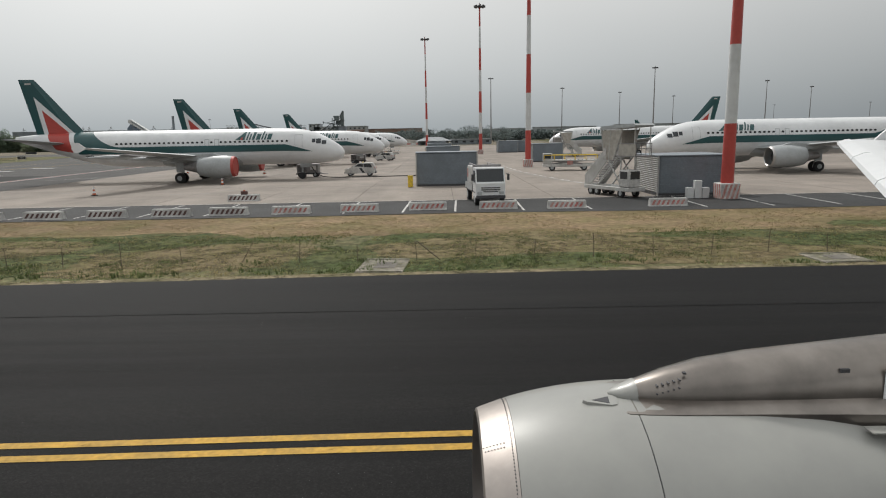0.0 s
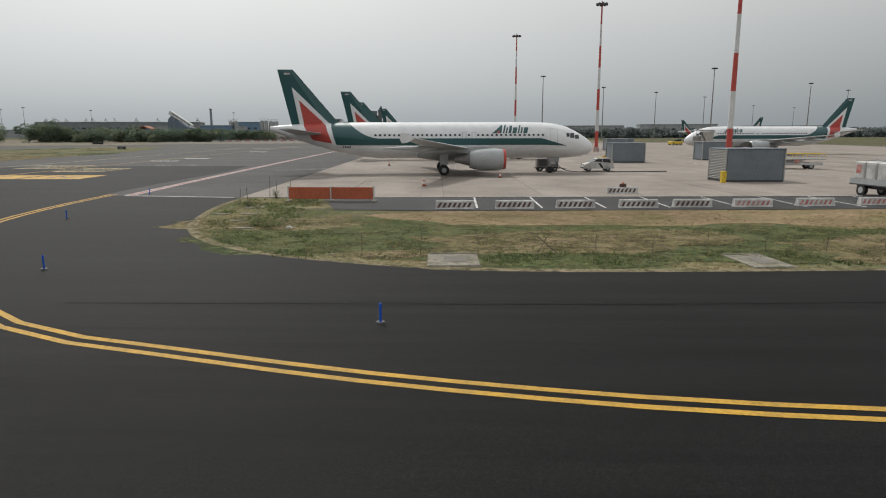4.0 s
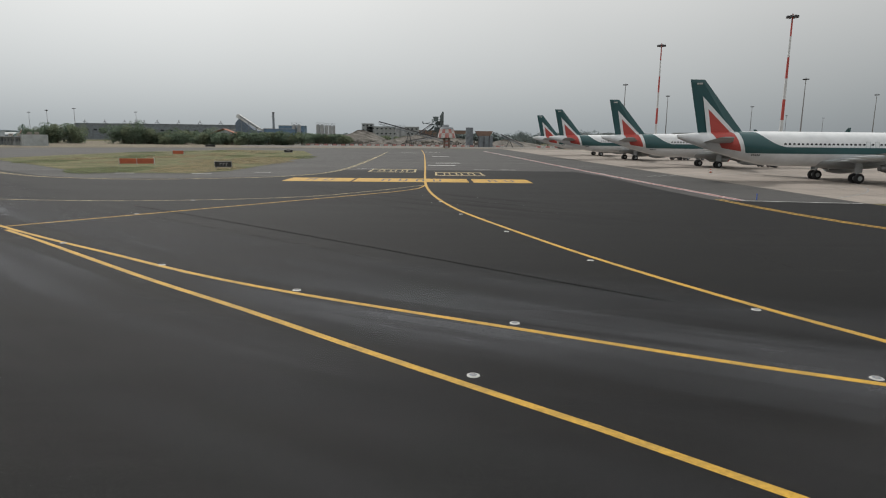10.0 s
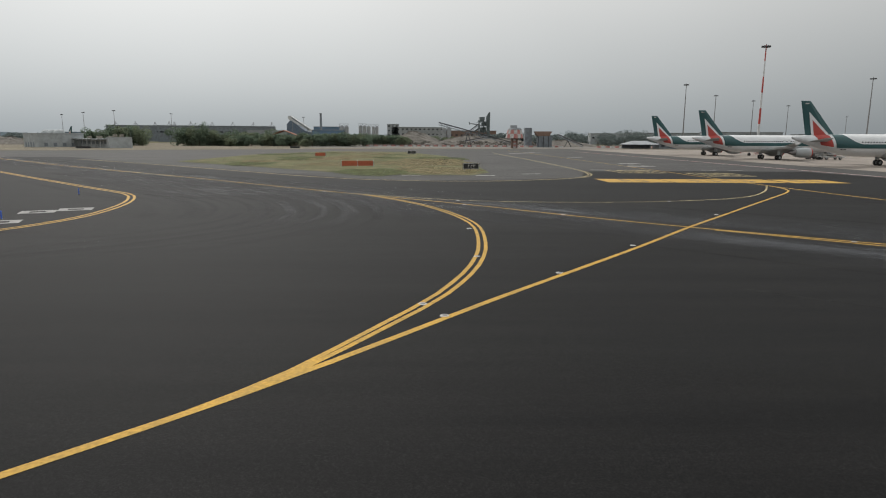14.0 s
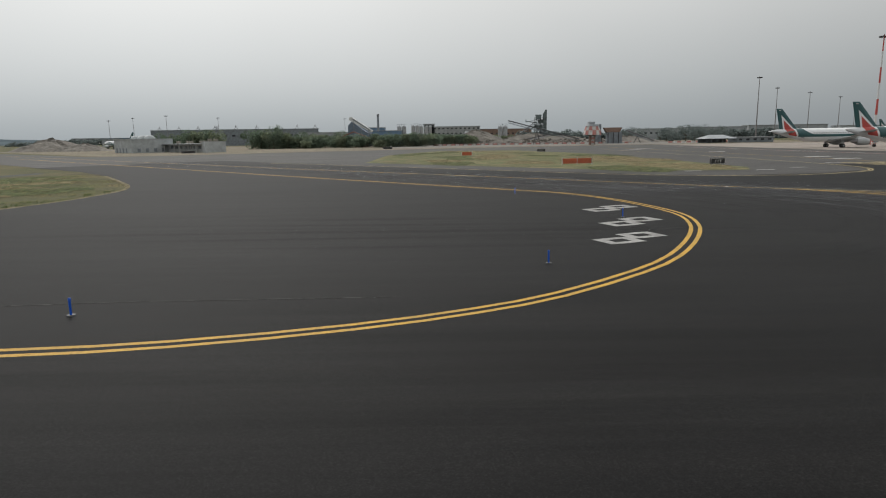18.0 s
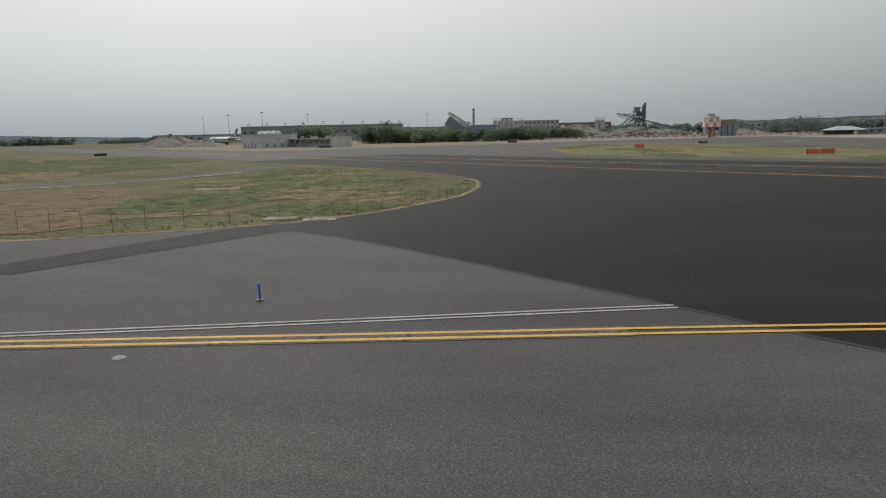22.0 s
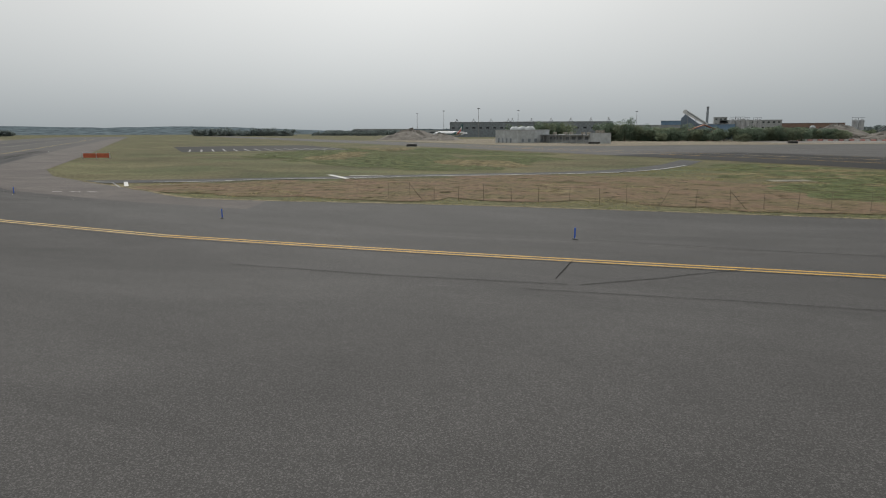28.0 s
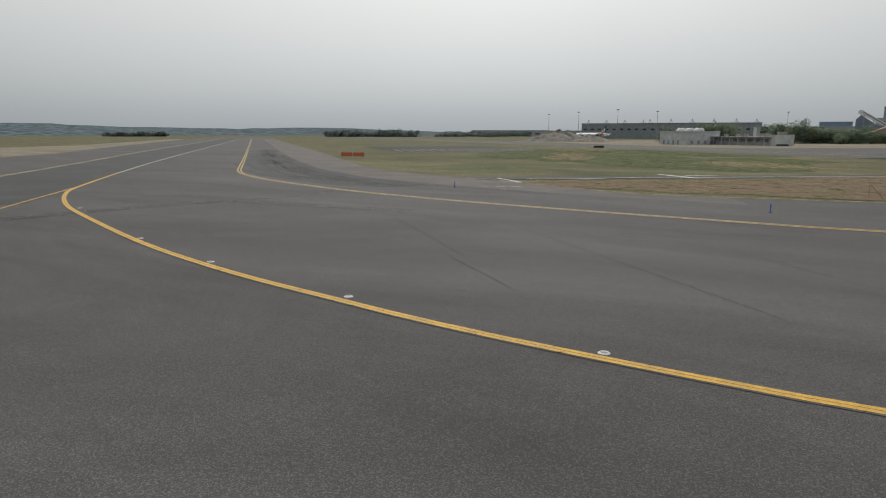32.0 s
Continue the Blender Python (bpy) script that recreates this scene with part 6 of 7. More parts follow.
# ---- grass ----
def tufts(name, spots, tall, label, seed, material_name="blade"):
    """Small clumps of upright blades."""
    rng = np.random.default_rng(seed)
    n = len(spots)
    k = 4
    base = np.repeat(spots, k, axis=0) + rng.normal(0, 0.05, (n * k, 2))
    turn = rng.uniform(0, 2 * np.pi, n * k)
    h = tall * np.repeat(rng.uniform(0.4, 1.25, n), k) * rng.uniform(0.6, 1.1, n * k)
    w = 0.035 + 0.2 * h * rng.uniform(0.3, 0.7, n * k)
    c, s = np.cos(turn), np.sin(turn)
    lean = rng.normal(0, 0.35, (n * k, 2)) * h[:, None]
    v = np.empty((n * k, 3, 3))
    v[:, 0] = np.stack([base[:, 0] - c * w / 2, base[:, 1] - s * w / 2, np.full(n * k, -0.02)], 1)
    v[:, 1] = np.stack([base[:, 0] + c * w / 2, base[:, 1] + s * w / 2, np.full(n * k, -0.02)], 1)
    v[:, 2] = np.stack([base[:, 0] + lean[:, 0], base[:, 1] + lean[:, 1], h], 1)
    me = bpy.data.meshes.new(name)
    me.from_pydata(v.reshape(-1, 3).tolist(), [], np.arange(n * k * 3).reshape(-1, 3).tolist())
    me.materials.append(M[material_name])
    return tagged(new(name, me), label, "grass", kind="stuff")


def inside(points, outline):
    x, y = points[:, 0], points[:, 1]
    hit = np.zeros(len(points), bool)
    for (ax, ay), (bx, by) in zip(outline, outline[1:] + outline[:1]):
        if ay != by:
            hit ^= ((ay > y) != (by > y)) & (x < (bx - ax) * (y - ay) / (by - ay) + ax)
    return hit


def scatter(outline, count, seed, clump=0.35, cut=-0.1):
    rng = np.random.default_rng(seed)
    lo, hi = np.min(outline, axis=0), np.max(outline, axis=0)
    p = rng.uniform(lo, hi, (count, 2))
    p = p[inside(p, outline)]
    keep = [noise.noise((x * clump, y * clump, seed)) > cut for x, y in p]
    return p[np.array(keep)]


strip = VERGE[::-1] + [(50, 21.6), (50, 29.5), (-29, 31), (-36, 37), (-38, 44)]
tufts("grass", scatter(strip, 62000, 3, 0.35, -0.3), 0.06, "green and dry grass tufts on the strip by the taxiway", 5)
tufts("grass", scatter([(50, 29), (-30, 30.5), (-33, 37), (12, 37), (50, 37)], 22000, 4, 0.3, -0.1), 0.045, "short dry grass along the service road", 6, "dry_blade")
tufts("weeds", scatter([(50, 21.3), (-30, 21.2), (-30, 23.6), (50, 23.8)], 3600, 9, 0.5, 0.1), 0.16, "green weeds along the asphalt edge and fence", 7, "weed")
mid = TIP + FIELD[:6] + [(-262, 30), (-240, 42), (-212, 80), (-200, 92), (-190, 80)]
tufts("grass", scatter(mid, 46000, 11, 0.25, -0.05), 0.05, "patchy grass of the airfield behind the fence", 12)
tufts("weeds", scatter(TIP[3:] + [(-198, 26), (-190, 31), (-184.5, 40), (-182, 50)], 3000, 13, 0.5, -0.1), 0.15, "green weeds along the edge of the field", 14, "weed")
tufts("grass", scatter([(-124, 80), (-108.5, 77.5), (-105.6, 84), (-105.6, 111), (-109.4, 165), (-122, 215), (-148, 222), (-163, 172), (-163, 120), (-140, 97)], 16000, 15, 0.15, -0.1), 0.08, "grass of the island between the taxiways", 16)

tufts("weeds", scatter([(-34, 21.9), (-39, 26), (-42, 33), (-43, 40), (-43.2, 45), (-38, 45), (-37, 38), (-36, 30)], 5200, 19, 0.45, 0.0), 0.11, "green weeds on the tip of the grass strip", 20, "weed")
tufts("weeds", scatter([(-36, 21.6), (50, 21.7), (50, 30), (-36, 30)], 16000, 23, 0.22, 0.05), 0.075, "darker green weeds in patches on the strip", 24, "weed")
for x, y, w, d, turn in ((-41.2, 39.3, 1.3, 0.5, 5), (-42.2, 36.0, 0.9, 0.45, -8), (-40.6, 36.2, 1.2, 0.4, 4), (-39.2, 30.5, 1.0, 0.35, -6), (-40.4, 33.2, 0.8, 0.3, 12)):
    t = thing("broken_slab", "broken pale concrete slab half sunk in the weeds", "slab", (x, y, 0), turn, "broken slabs in the grass")
    part("slab", made((prism, [(-w / 2, -d / 2), (-w * 0.2, -d * 0.58), (w / 2, -d * 0.4), (w * 0.46, d / 2), (w * 0.05, d * 0.42), (-w * 0.48, d * 0.5)], 0.08, "xy", 0.0)), "old_slab", t)
part("bag", made((prism, [(-0.15, 0), (-0.12, 0.1), (0.0, 0.12), (0.13, 0.07), (0.17, 0)], 0.18, "xz", 0)), "white_line", thing("litter", "small white plastic bag lying in the grass", "litter", (-37.0, 30.5, 0)))
for x, y, h, lean in ((-42.1, 46.2, 1.5, 0.05), (-41.6, 46.4, 1.3, -0.04), (-40.6, 46.4, 1.25, 0.02), (-42.6, 40.6, 1.1, 0.1), (-41.9, 40.2, 1.2, -0.08)):
    t = thing("thin_stake", "thin dark metal stake in the weeds", "stake", (x, y, 0), 0, "stakes at the end of the strip")
    part("rod", made((rod, (0, 0, -0.03), (lean, 0, h), 0.022, 0.016, 6)), "rust", t)
rg = random.Random(61)
for x, y, r, h in ((-41.4, 45.2, 0.5, 0.7), (-38.0, 30.7, 0.9, 0.45), (-38.9, 31.4, 0.6, 0.4), (-41.8, 39.9, 0.7, 0.5)):
    t = thing("low_shrub", "low dark green shrub in the dry grass", "shrub", (x, y, 0), 0, "shrubs on the strip")
    bm = bmesh.new()
    for k in range(4):
        rod(bm, (0, 0, -0.03), (rg.uniform(-r, r) * 0.5, rg.uniform(-r, r) * 0.5, h * 0.7), 0.015, 0.008, 5)
    part("stems", bm, "bark", t)
    bm = bmesh.new()
    for k in range(260):
        p = Vector((rg.gauss(0, r * 0.42), rg.gauss(0, r * 0.42), abs(rg.gauss(0.4, 0.28)) * h))
        q, w = rg.uniform(0, 6.28), rg.uniform(0.03, 0.07)
        u, v = Vector((math.cos(q), math.sin(q), rg.uniform(-0.5, 0.5))) * w, Vector((-math.sin(q), math.cos(q), rg.uniform(-0.6, 0.6))) * w * 0.6
        bm.faces.new([bm.verts.new(p + e) for e in (u, v, -u, -v)])
    part("leaves", bm, "weed", t)

# ---- far side of the airfield ----
flat("gravel_yard", [(-262, 210), (-235, 219), (-190, 250), (-140, 280), (-90, 296), (-45, 304), (60, 306), (70, 520), (-320, 520), (-420, 380), (-330, 285)], -0.008, "yard_dust", "dry tan strip and yard beyond the taxiways", "ground")
flat("works_yard", [(-170, 300), (-40, 312), (0, 330), (0, 470), (-150, 470), (-190, 380)], 0.01, "gravel", "grey-brown gravel of the works yard", "ground")


def crown(bm, rng, cx, cy, cz, rx, ry, rz, count, leaf, lumps=11):
    """Many small leaf clumps over the rounded boughs of an uneven crown."""
    balls = [(rng.uniform(-0.62, 0.62), rng.uniform(-0.62, 0.62), rng.uniform(-0.6, 0.6), rng.uniform(0.28, 0.5)) for _ in range(lumps)]
    for _ in range(count):
        lx, ly, lz, lr = balls[rng.randrange(lumps)]
        v = Vector((rng.gauss(0, 1), rng.gauss(0, 1), rng.gauss(0.25, 1))).normalized()
        r = lr * rng.uniform(0.8, 1.06)
        p = Vector((cx + (lx + v.x * r) * rx, cy + (ly + v.y * r) * ry, max(0.1, cz + (lz + v.z * r) * rz)))
        s = leaf * rng.uniform(0.5, 1.2)
        face = (v + Vector((rng.gauss(0, 0.45), rng.gauss(0, 0.45), rng.gauss(0.25, 0.45)))).normalized()
        a = face.orthogonal().normalized()
        b = face.cross(a)
        q = rng.uniform(0, 3.14)
        a, b = a * math.cos(q) + b * math.sin(q), b * math.cos(q) - a * math.sin(q)
        q = [bm.verts.new(p + d) for d in (a * s, b * s * 0.8, -a * s * 0.9, -b * s)]
        bm.faces.new(q)


TREES = 0
def tree(x, y, h, r, material_name="leaf", leaves=2600, group="trees by the works"):
    global TREES
    TREES += 1
    rng = random.Random(TREES * 7)
    t = thing("tree", "dense dark green tree at the edge of the works", "tree", (x, y, 0), rng.uniform(0, 360), group)
    bm = bmesh.new()
    rod(bm, (0, 0, -0.1), (0.1, 0, h * 0.4), 0.05 * r + 0.12, 0.03 * r + 0.08, 7)
    for k in range(5):
        a = rng.uniform(0, 6.28)
        rod(bm, (0.08, 0, h * 0.3), (r * 0.55 * math.cos(a), r * 0.55 * math.sin(a), h * rng.uniform(0.5, 0.75)), 0.09, 0.04, 5)
    part("trunk", bm, "bark", t)
    bm = bmesh.new()
    crown(bm, rng, 0, 0, h * 0.5, r * 1.3, r * 1.3, h * 0.6, leaves, 0.036 * r + 0.13, 16)
    part("crown", bm, material_name, t)


rng = random.Random(5)
for x0, x1, n, y, h, r in ((-306, -289, 5, 356, 8.6, 4.4), (-287, -271, 6, 347, 10.4, 4.4), (-249.5, -232, 6, 346, 10.8, 4.6), (-231, -200, 10, 345, 7.0, 4.2), (-198, -174, 8, 346, 6.6, 4.0),
                        (-173, -151, 7, 352, 7.4, 4.2), (-150, -130, 6, 372, 6.2, 4.2), (-249, -230, 5, 352, 6.5, 4.2), (-230, -206, 5, 372, 9.0, 4.4)):
    for i in range(n):
        tree(x0 + (x1 - x0) * i / max(1, n - 1) + rng.uniform(-0.9, 0.9), y + rng.uniform(-3.5, 4.5), h * rng.uniform(0.82, 1.08), r * rng.uniform(0.85, 1.15), ("leaf", "leaf", "leaf_light")[i % 3])
for x, y, h, r in ((-220, 336, 4, 3), (-180, 338, 4, 3), (-130, 384, 5.5, 4), (-100, 440, 6, 5), (-112, 436, 6, 5)):
    tree(x, y, h, r, "leaf_light")
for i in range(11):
    tree(-22 + i * 6.5 + rng.uniform(-2, 2), 425 + rng.uniform(-8, 10), rng.uniform(7, 10.5), rng.uniform(4, 5.6), "hazy_leaf", 1000, "trees beyond the works")


def tree_line(name, a, b, tall, seed, label, rows=2):
    """A far belt of wood, as one thing of many clumps."""
    rng = random.Random(seed)
    bm = bmesh.new()
    count = int(math.dist(a, b) / (tall * 0.62))
    for i in range(count * rows):
        t = (i / rows + rng.uniform(-0.4, 0.4)) / count
        h = tall * rng.uniform(0.75, 1.12)
        crown(bm, rng, a[0] + (b[0] - a[0]) * t, a[1] + (b[1] - a[1]) * t + rng.uniform(-tall, tall), h * 0.42, tall * 0.85, tall * 0.85, h * 0.6, 200, tall * 0.11, 7)
    # the belt's pale blue-green carries painted haze
    return tagged(part(name, bm, "hazy_leaf"), label, "woods", kind="stuff")


tree_line("far_woods", (40, 520), (560, 640), 9, 21, "far belt of trees beyond the apron")
tree_line("far_woods", (-60, 640), (700, 900), 11, 22, "far belt of trees along the horizon")
tree_line("far_woods", (-868, 984), (-1005, 885), 14, 23, "dark far belt of trees across the airfield")
tree_line("far_woods", (-1430, 871), (-1500, 770), 11, 24, "dark far belt of trees across the airfield")
tree_line("far_woods", (-700, 1010), (-868, 1060), 8, 27, "low far trees across the airfield", 1)
tree_line("far_woods", (-600, 1250), (-1100, 1500), 13, 25, "far trees along the horizon")
tree_line("far_woods", (-480, 800), (-120, 900), 10, 26, "far trees behind the works")

# hills on the horizon, their blue-grey haze painted into the colour
for k, (r, tall, seed) in enumerate(((3900, 50, 3), (3400, 30, 8))):
    bm = bmesh.new()
    last = None
    for i in range(91):
        a = radians(62 + i * 1.2)
        h = tall * (0.82 + 0.22 * noise.noise((i * 0.16, seed, 0)) + 0.07 * noise.noise((i * 0.9, seed, 4)))
        h = max(4.0, h * min(1, max(0.1, (i - 44) / 14)) * (1 + 0.32 * min(1, max(0, (i - 69) / 6))))
        row = [bm.verts.new(((r - d) * math.cos(a), (r - d) * math.sin(a), -0.5 + h * f)) for d, f in ((420, 0), (260, 0.5), (90, 0.9), (0, 1))]
        if last:
            for p in range(3):
                bm.faces.new((last[p], row[p], row[p + 1], last[p + 1]))
        last = row
    bmesh.ops.recalc_face_normals(bm, faces=bm.faces[:])
    tagged(part("hills", bm, "hazy_hill", smooth=True), "low wooded hills along the horizon", "hills", kind="structure")


def block(name, label, category, x, y, w, d, h, turn, wall="plant_wall", roof="plant_grey", windows=0, rows=1, group=""):
    """A far building: wall, roof edge, rows of windows along its front."""
    t = thing(name, label, category, (x, y, -0.03), turn, group)
    part("wall", made((box, 0, 0, h / 2, w, d, h)), wall, t)
    part("roof", made((box, 0, 0, h + 0.2, w + 0.8, d + 0.8, 0.4)), roof, t)
    for r in range(rows):
        for i in range(windows):
            wx = -w / 2 + (i + 0.5) * w / windows
            win = part("window", made((box, wx, -d / 2, h * (r + 0.62) / rows, w / windows * 0.42, 0.16, min(1.6, h / rows * 0.36))), "window", t)
            part("sill", made((box, wx, -d / 2 - 0.1, h * (r + 0.62) / rows - min(1.6, h / rows * 0.36) / 2 - 0.08, w / windows * 0.5, 0.2, 0.12)), wall, win)
    return t


# low service building, set square to the diagonal taxiway
t = thing("service_building", "low grey concrete building with flat roofs beside the taxiway", "building", (-296.1, 285.2, -0.03), -42)
part("main_wall", made((box, 9.45, 9.15, 2.85, 18.9, 18.3, 5.7)), "pale_wall", t)
part("main_roof", made((box, 9.45, 9.15, 5.8, 19.2, 18.6, 0.25)), "plant_wall", t)
part("parapet", made((box, 9.45, 0.02, 6.0, 19.1, 0.3, 0.3), (box, 18.88, 9.15, 6.0, 0.3, 18.5, 0.3)), "pale_wall", t)
for k in range(3):
    part("roof_tank", made((loft, [[(2.6 + k * 5.0 + d, 8.0 + k * 0.9 + r * math.cos(q * math.pi / 7), 6.0 + 0.82 * r * math.sin(q * math.pi / 7)) for q in range(14)]
         for d, r in ((-0.1, 0.6), (0.3, 1.6), (1.0, 2.1), (3.6, 2.1), (4.3, 1.6), (4.7, 0.6))])), "pale_wall", t, "pale rounded tank on the roof", smooth=True)
part("annex_wall", made((box, 35, 20.5, 1.75, 32.2, 8.6, 3.5)), "pale_wall", t)
part("annex_roof", made((box, 34.6, 19.3, 3.66, 32.6, 12.4, 0.34)), "plant_grey", t, "thin flat roof with a deep overhang")
for k in range(7):
    part("column", made((box, 20.5 + k * 4.8, 13.6, 1.75, 0.3, 0.3, 3.5)), "plant_wall", t)
    part("annex_window", made((box, 22.5 + k * 4.2, 16.15, 2.2, 2.4, 0.14, 1.2)), "plant_dark", t)
part("end_block", made((box, 52.4, 20.0, 2.25, 3.2, 9.2, 4.5)), "pale_wall", t)
part("end_roof", made((box, 52.4, 20.0, 4.56, 3.4, 9.4, 0.14)), "plant_wall", t)
for k, (u, v) in enumerate(((21, 20), (27, 21.5), (33, 20), (39.5, 21.5), (45, 20), (52.4, 18.4), (52.4, 21))):
    part("roof_unit", made((box, u, v, (4.4 if k < 5 else 5.1), 1.5, 1.3, 1.1, 0.05)), "curb", t)
for k in range(4):
    part("doorway", made((box, 18.93, 3.0 + k * 3.6, 1.2, 0.14, 1.4, 1.5)), "plant_dark", t)
    part("doorway", made((box, 3.0 + k * 3.4, -0.03, 1.1, 1.2, 0.14, 2.1)), "plant_dark", t)
part("back_wing", made((box, -6, 22, 2.0, 14, 8, 4.0)), "plant_dark", t)

# works, from left to right
hall_a = block("long_hangar", "long dark grey industrial hall behind the trees", "building", -418, 700, 80, 40, 16.6, 8, "plant_dark", "plant_grey", 10)
hall_b = block("long_hangar", "long grey-blue industrial hall with masts on its flat roof", "building", -328, 650, 110, 40, 15.6, 12, "plant_dark", "plant_grey", 14)
block("long_hangar", "grey industrial hall with pale roof edge", "building", -236, 560, 70, 30, 10.5, 8, "plant_grey", "plant_wall", 8)
block("blue_shed", "blue sheet-metal shed beside the silos", "building", -212, 612, 24, 14, 15, 0, "plant_blue", "plant_grey", 4)
block("factory", "far grey-brown factory block with several storeys", "building", -128, 820, 66, 30, 18.5, 0, "plant_wall", "plant_grey", 12, 3)
block("factory", "far grey tower block of the factory", "building", -160, 815, 14, 20, 22, 0, "plant_grey", "plant_grey", 3, 4)
block("factory", "far flat brown industrial hall", "building", -60, 850, 70, 30, 15, 0, "brick_wall", "plant_grey", 10, 1)
t = thing("open_shed", "open shed under a pale hipped roof far beyond the taxiway", "building", (-3.8, 326, -0.03), 5)
for k in range(6):
    for v in (-4.2, 4.2):
        part("post", made((box, -7.5 + k * 3.0, v, 1.1, 0.25, 0.25, 2.2)), "plant_dark", t)
part("back_wall", made((box, 0, 3.9, 1.1, 15.5, 0.25, 2.2)), "plant_dark", t)
bm = bmesh.new()
low = [bm.verts.new((x, y, 2.2)) for x, y in ((-8.8, -5.2), (8.8, -5.2), (8.8, 5.2), (-8.8, 5.2))]
top = [bm.verts.new((x, 0, 4.1)) for x in (-3.8, 3.8)]
for f in ((low[0], low[1], top[1], top[0]), (low[1], low[2], top[1]), (low[2], low[3], top[0], top[1]), (low[3], low[0], top[0]), (low[3], low[2], low[1], low[0])):
    bm.faces.new(f)
part("roof", bm, "plant_grey", t, "pale grey hipped roof")
block("low_shed", "low dark shed beside the hipped roof", "building", 15.5, 328, 20, 8, 2.5, 5, "plant_dark", "plant_grey", 5)
block("far_hall", "far grey hall across the airfield", "building", -500, 760, 90, 30, 9, 20, "plant_grey", "plant_blue", 6)
block("far_terminal", "far pale flat terminal building", "building", -900, 1500, 200, 40, 15, 30, "plant_wall", "plant_grey", 16, 2)
for x, y, w, h in ((120, 620, 60, 11), (230, 690, 80, 13), (60, 600, 40, 10), (380, 760, 90, 12)):
    block("far_hall", "far low grey airport building behind the trees", "building", x, y, w, 24, h, -8, "plant_grey", "plant_wall", 8)

t = thing("barn", "brick barn with a red tiled roof among the trees", "building", (-198, 368, 0), 4)
part("wall", made((box, 0, 0, 2.8, 17, 9, 5.6)), "brick_wall", t)
part("roof", made((prism, [(-9.2, 5.4), (0, 9.0), (9.2, 5.4), (9.2, 5.1), (0, 8.6), (-9.2, 5.1)], 10, "xz", 0)), "tile_roof", t)
for k in range(4):
    part("window", made((box, -6 + k * 4, -4.52, 3.4, 1.3, 0.1, 1.4)), "window", t)

t = thing("chimney", "slender grey works chimney", "chimney", (-192, 457.5, 0))
part("shaft", made((rod, (0, 0, 0), (0, 0, 21.4), 1.0, 0.75, 14)), "plant_dark", t)
part("rim", made((rod, (0, 0, 21.4), (0, 0, 22), 0.9, 0.9, 14)), "dark_steel", t)
block("boiler_house", "blue-grey boiler house at the foot of the chimney", "building", -186, 456, 22, 14, 10, 0, "plant_blue", "plant_grey", 4)

t = thing("conveyor_house", "blue-grey loading house with a steep covered conveyor", "plant", (-206, 429, 0), -4)
part("house", made((prism, [(-3, 0), (-3, 13.5), (-0.5, 16.2), (9, 9.2), (12, 8.5), (12, 0)], 9, "xz", 0)), "house_blue", t)
part("conveyor", made((prism, [(-2.2, 17.2), (-1.8, 19.0), (-0.4, 19.2), (13.5, 10.2), (12.9, 8.8)], 2.6, "xz", -3.2)), "mast_white", t)
part("conveyor_band", made((prism, [(0.2, 17.6), (0.6, 18.1), (12.4, 10.4), (12.0, 9.8)], 2.8, "xz", -3.2)), "plant_dark", t)
for px, hh in ((1, 16.5), (6, 13.5), (11, 10.5)):
    part("leg", made((rod, (px, -4.4, 0), (px, -4.4, hh), 0.25)), "plant_dark", t)

for k, (x, y, h, r) in enumerate(((-176.5, 453, 13.7, 1.55), (-173.1, 453, 13.7, 1.55), (-168.5, 504, 15, 1.5), (-165.3, 504, 15, 1.5), (-162.1, 505, 14.6, 1.5), (-157.6, 496, 14.2, 1.25), (-154.9, 496, 14.2, 1.25), (-103, 462, 13, 1.7), (-99.4, 462, 13, 1.7), (-128, 456, 9, 1.8))):
    t = thing("silo", "tall grey cylindrical silo of the works", "silo", (x, y, 0), 0, "silos")
    part("tank", made((rod, (0, 0, 0), (0, 0, h - 1), r, r, 14)), "plant_wall", t, smooth=True)
    part("cone_top", made((rod, (0, 0, h - 1), (0, 0, h), r, r * 0.4, 14)), "plant_grey", t, smooth=True)
    part("rail", made((rod, (r, 0, h), (r, 0, h + 0.9), 0.08), (rod, (-r, 0, h - 1), (-r, 0, h + 0.9), 0.08), (rod, (-r, 0, h + 0.9), (r, 0, h + 0.9), 0.08)), "dark_steel", t)


def roof_mast(hall, x, z):
    """A-frame of a hung roof, with four legs and a bright head."""
    mast = part("roof_mast", made((rod, (x, -8, z), (x, -8, z + 4.4), 0.16, 0.12, 6)), "plant_dark", hall)
    for dx, dy in ((-2.2, -2.2), (2.2, -2.2), (-2.2, 2.2), (2.2, 2.2)):
        part("stay", made((rod, (x, -8, z + 3.2), (x + dx, -8 + dy, z), 0.1, 0.1, 5)), "dark_steel", mast)
    part("head", made((rod, (x, -8, z + 2.4), (x, -8, z + 3.9), 0.5, 0.95, 8)), "mast_white", mast)


for x in (-34, -14, 6, 26):
    roof_mast(hall_a, x, 16.8)
for x in (-46, -26, -6, 14, 34, 52):
    roof_mast(hall_b, x, 15.8)


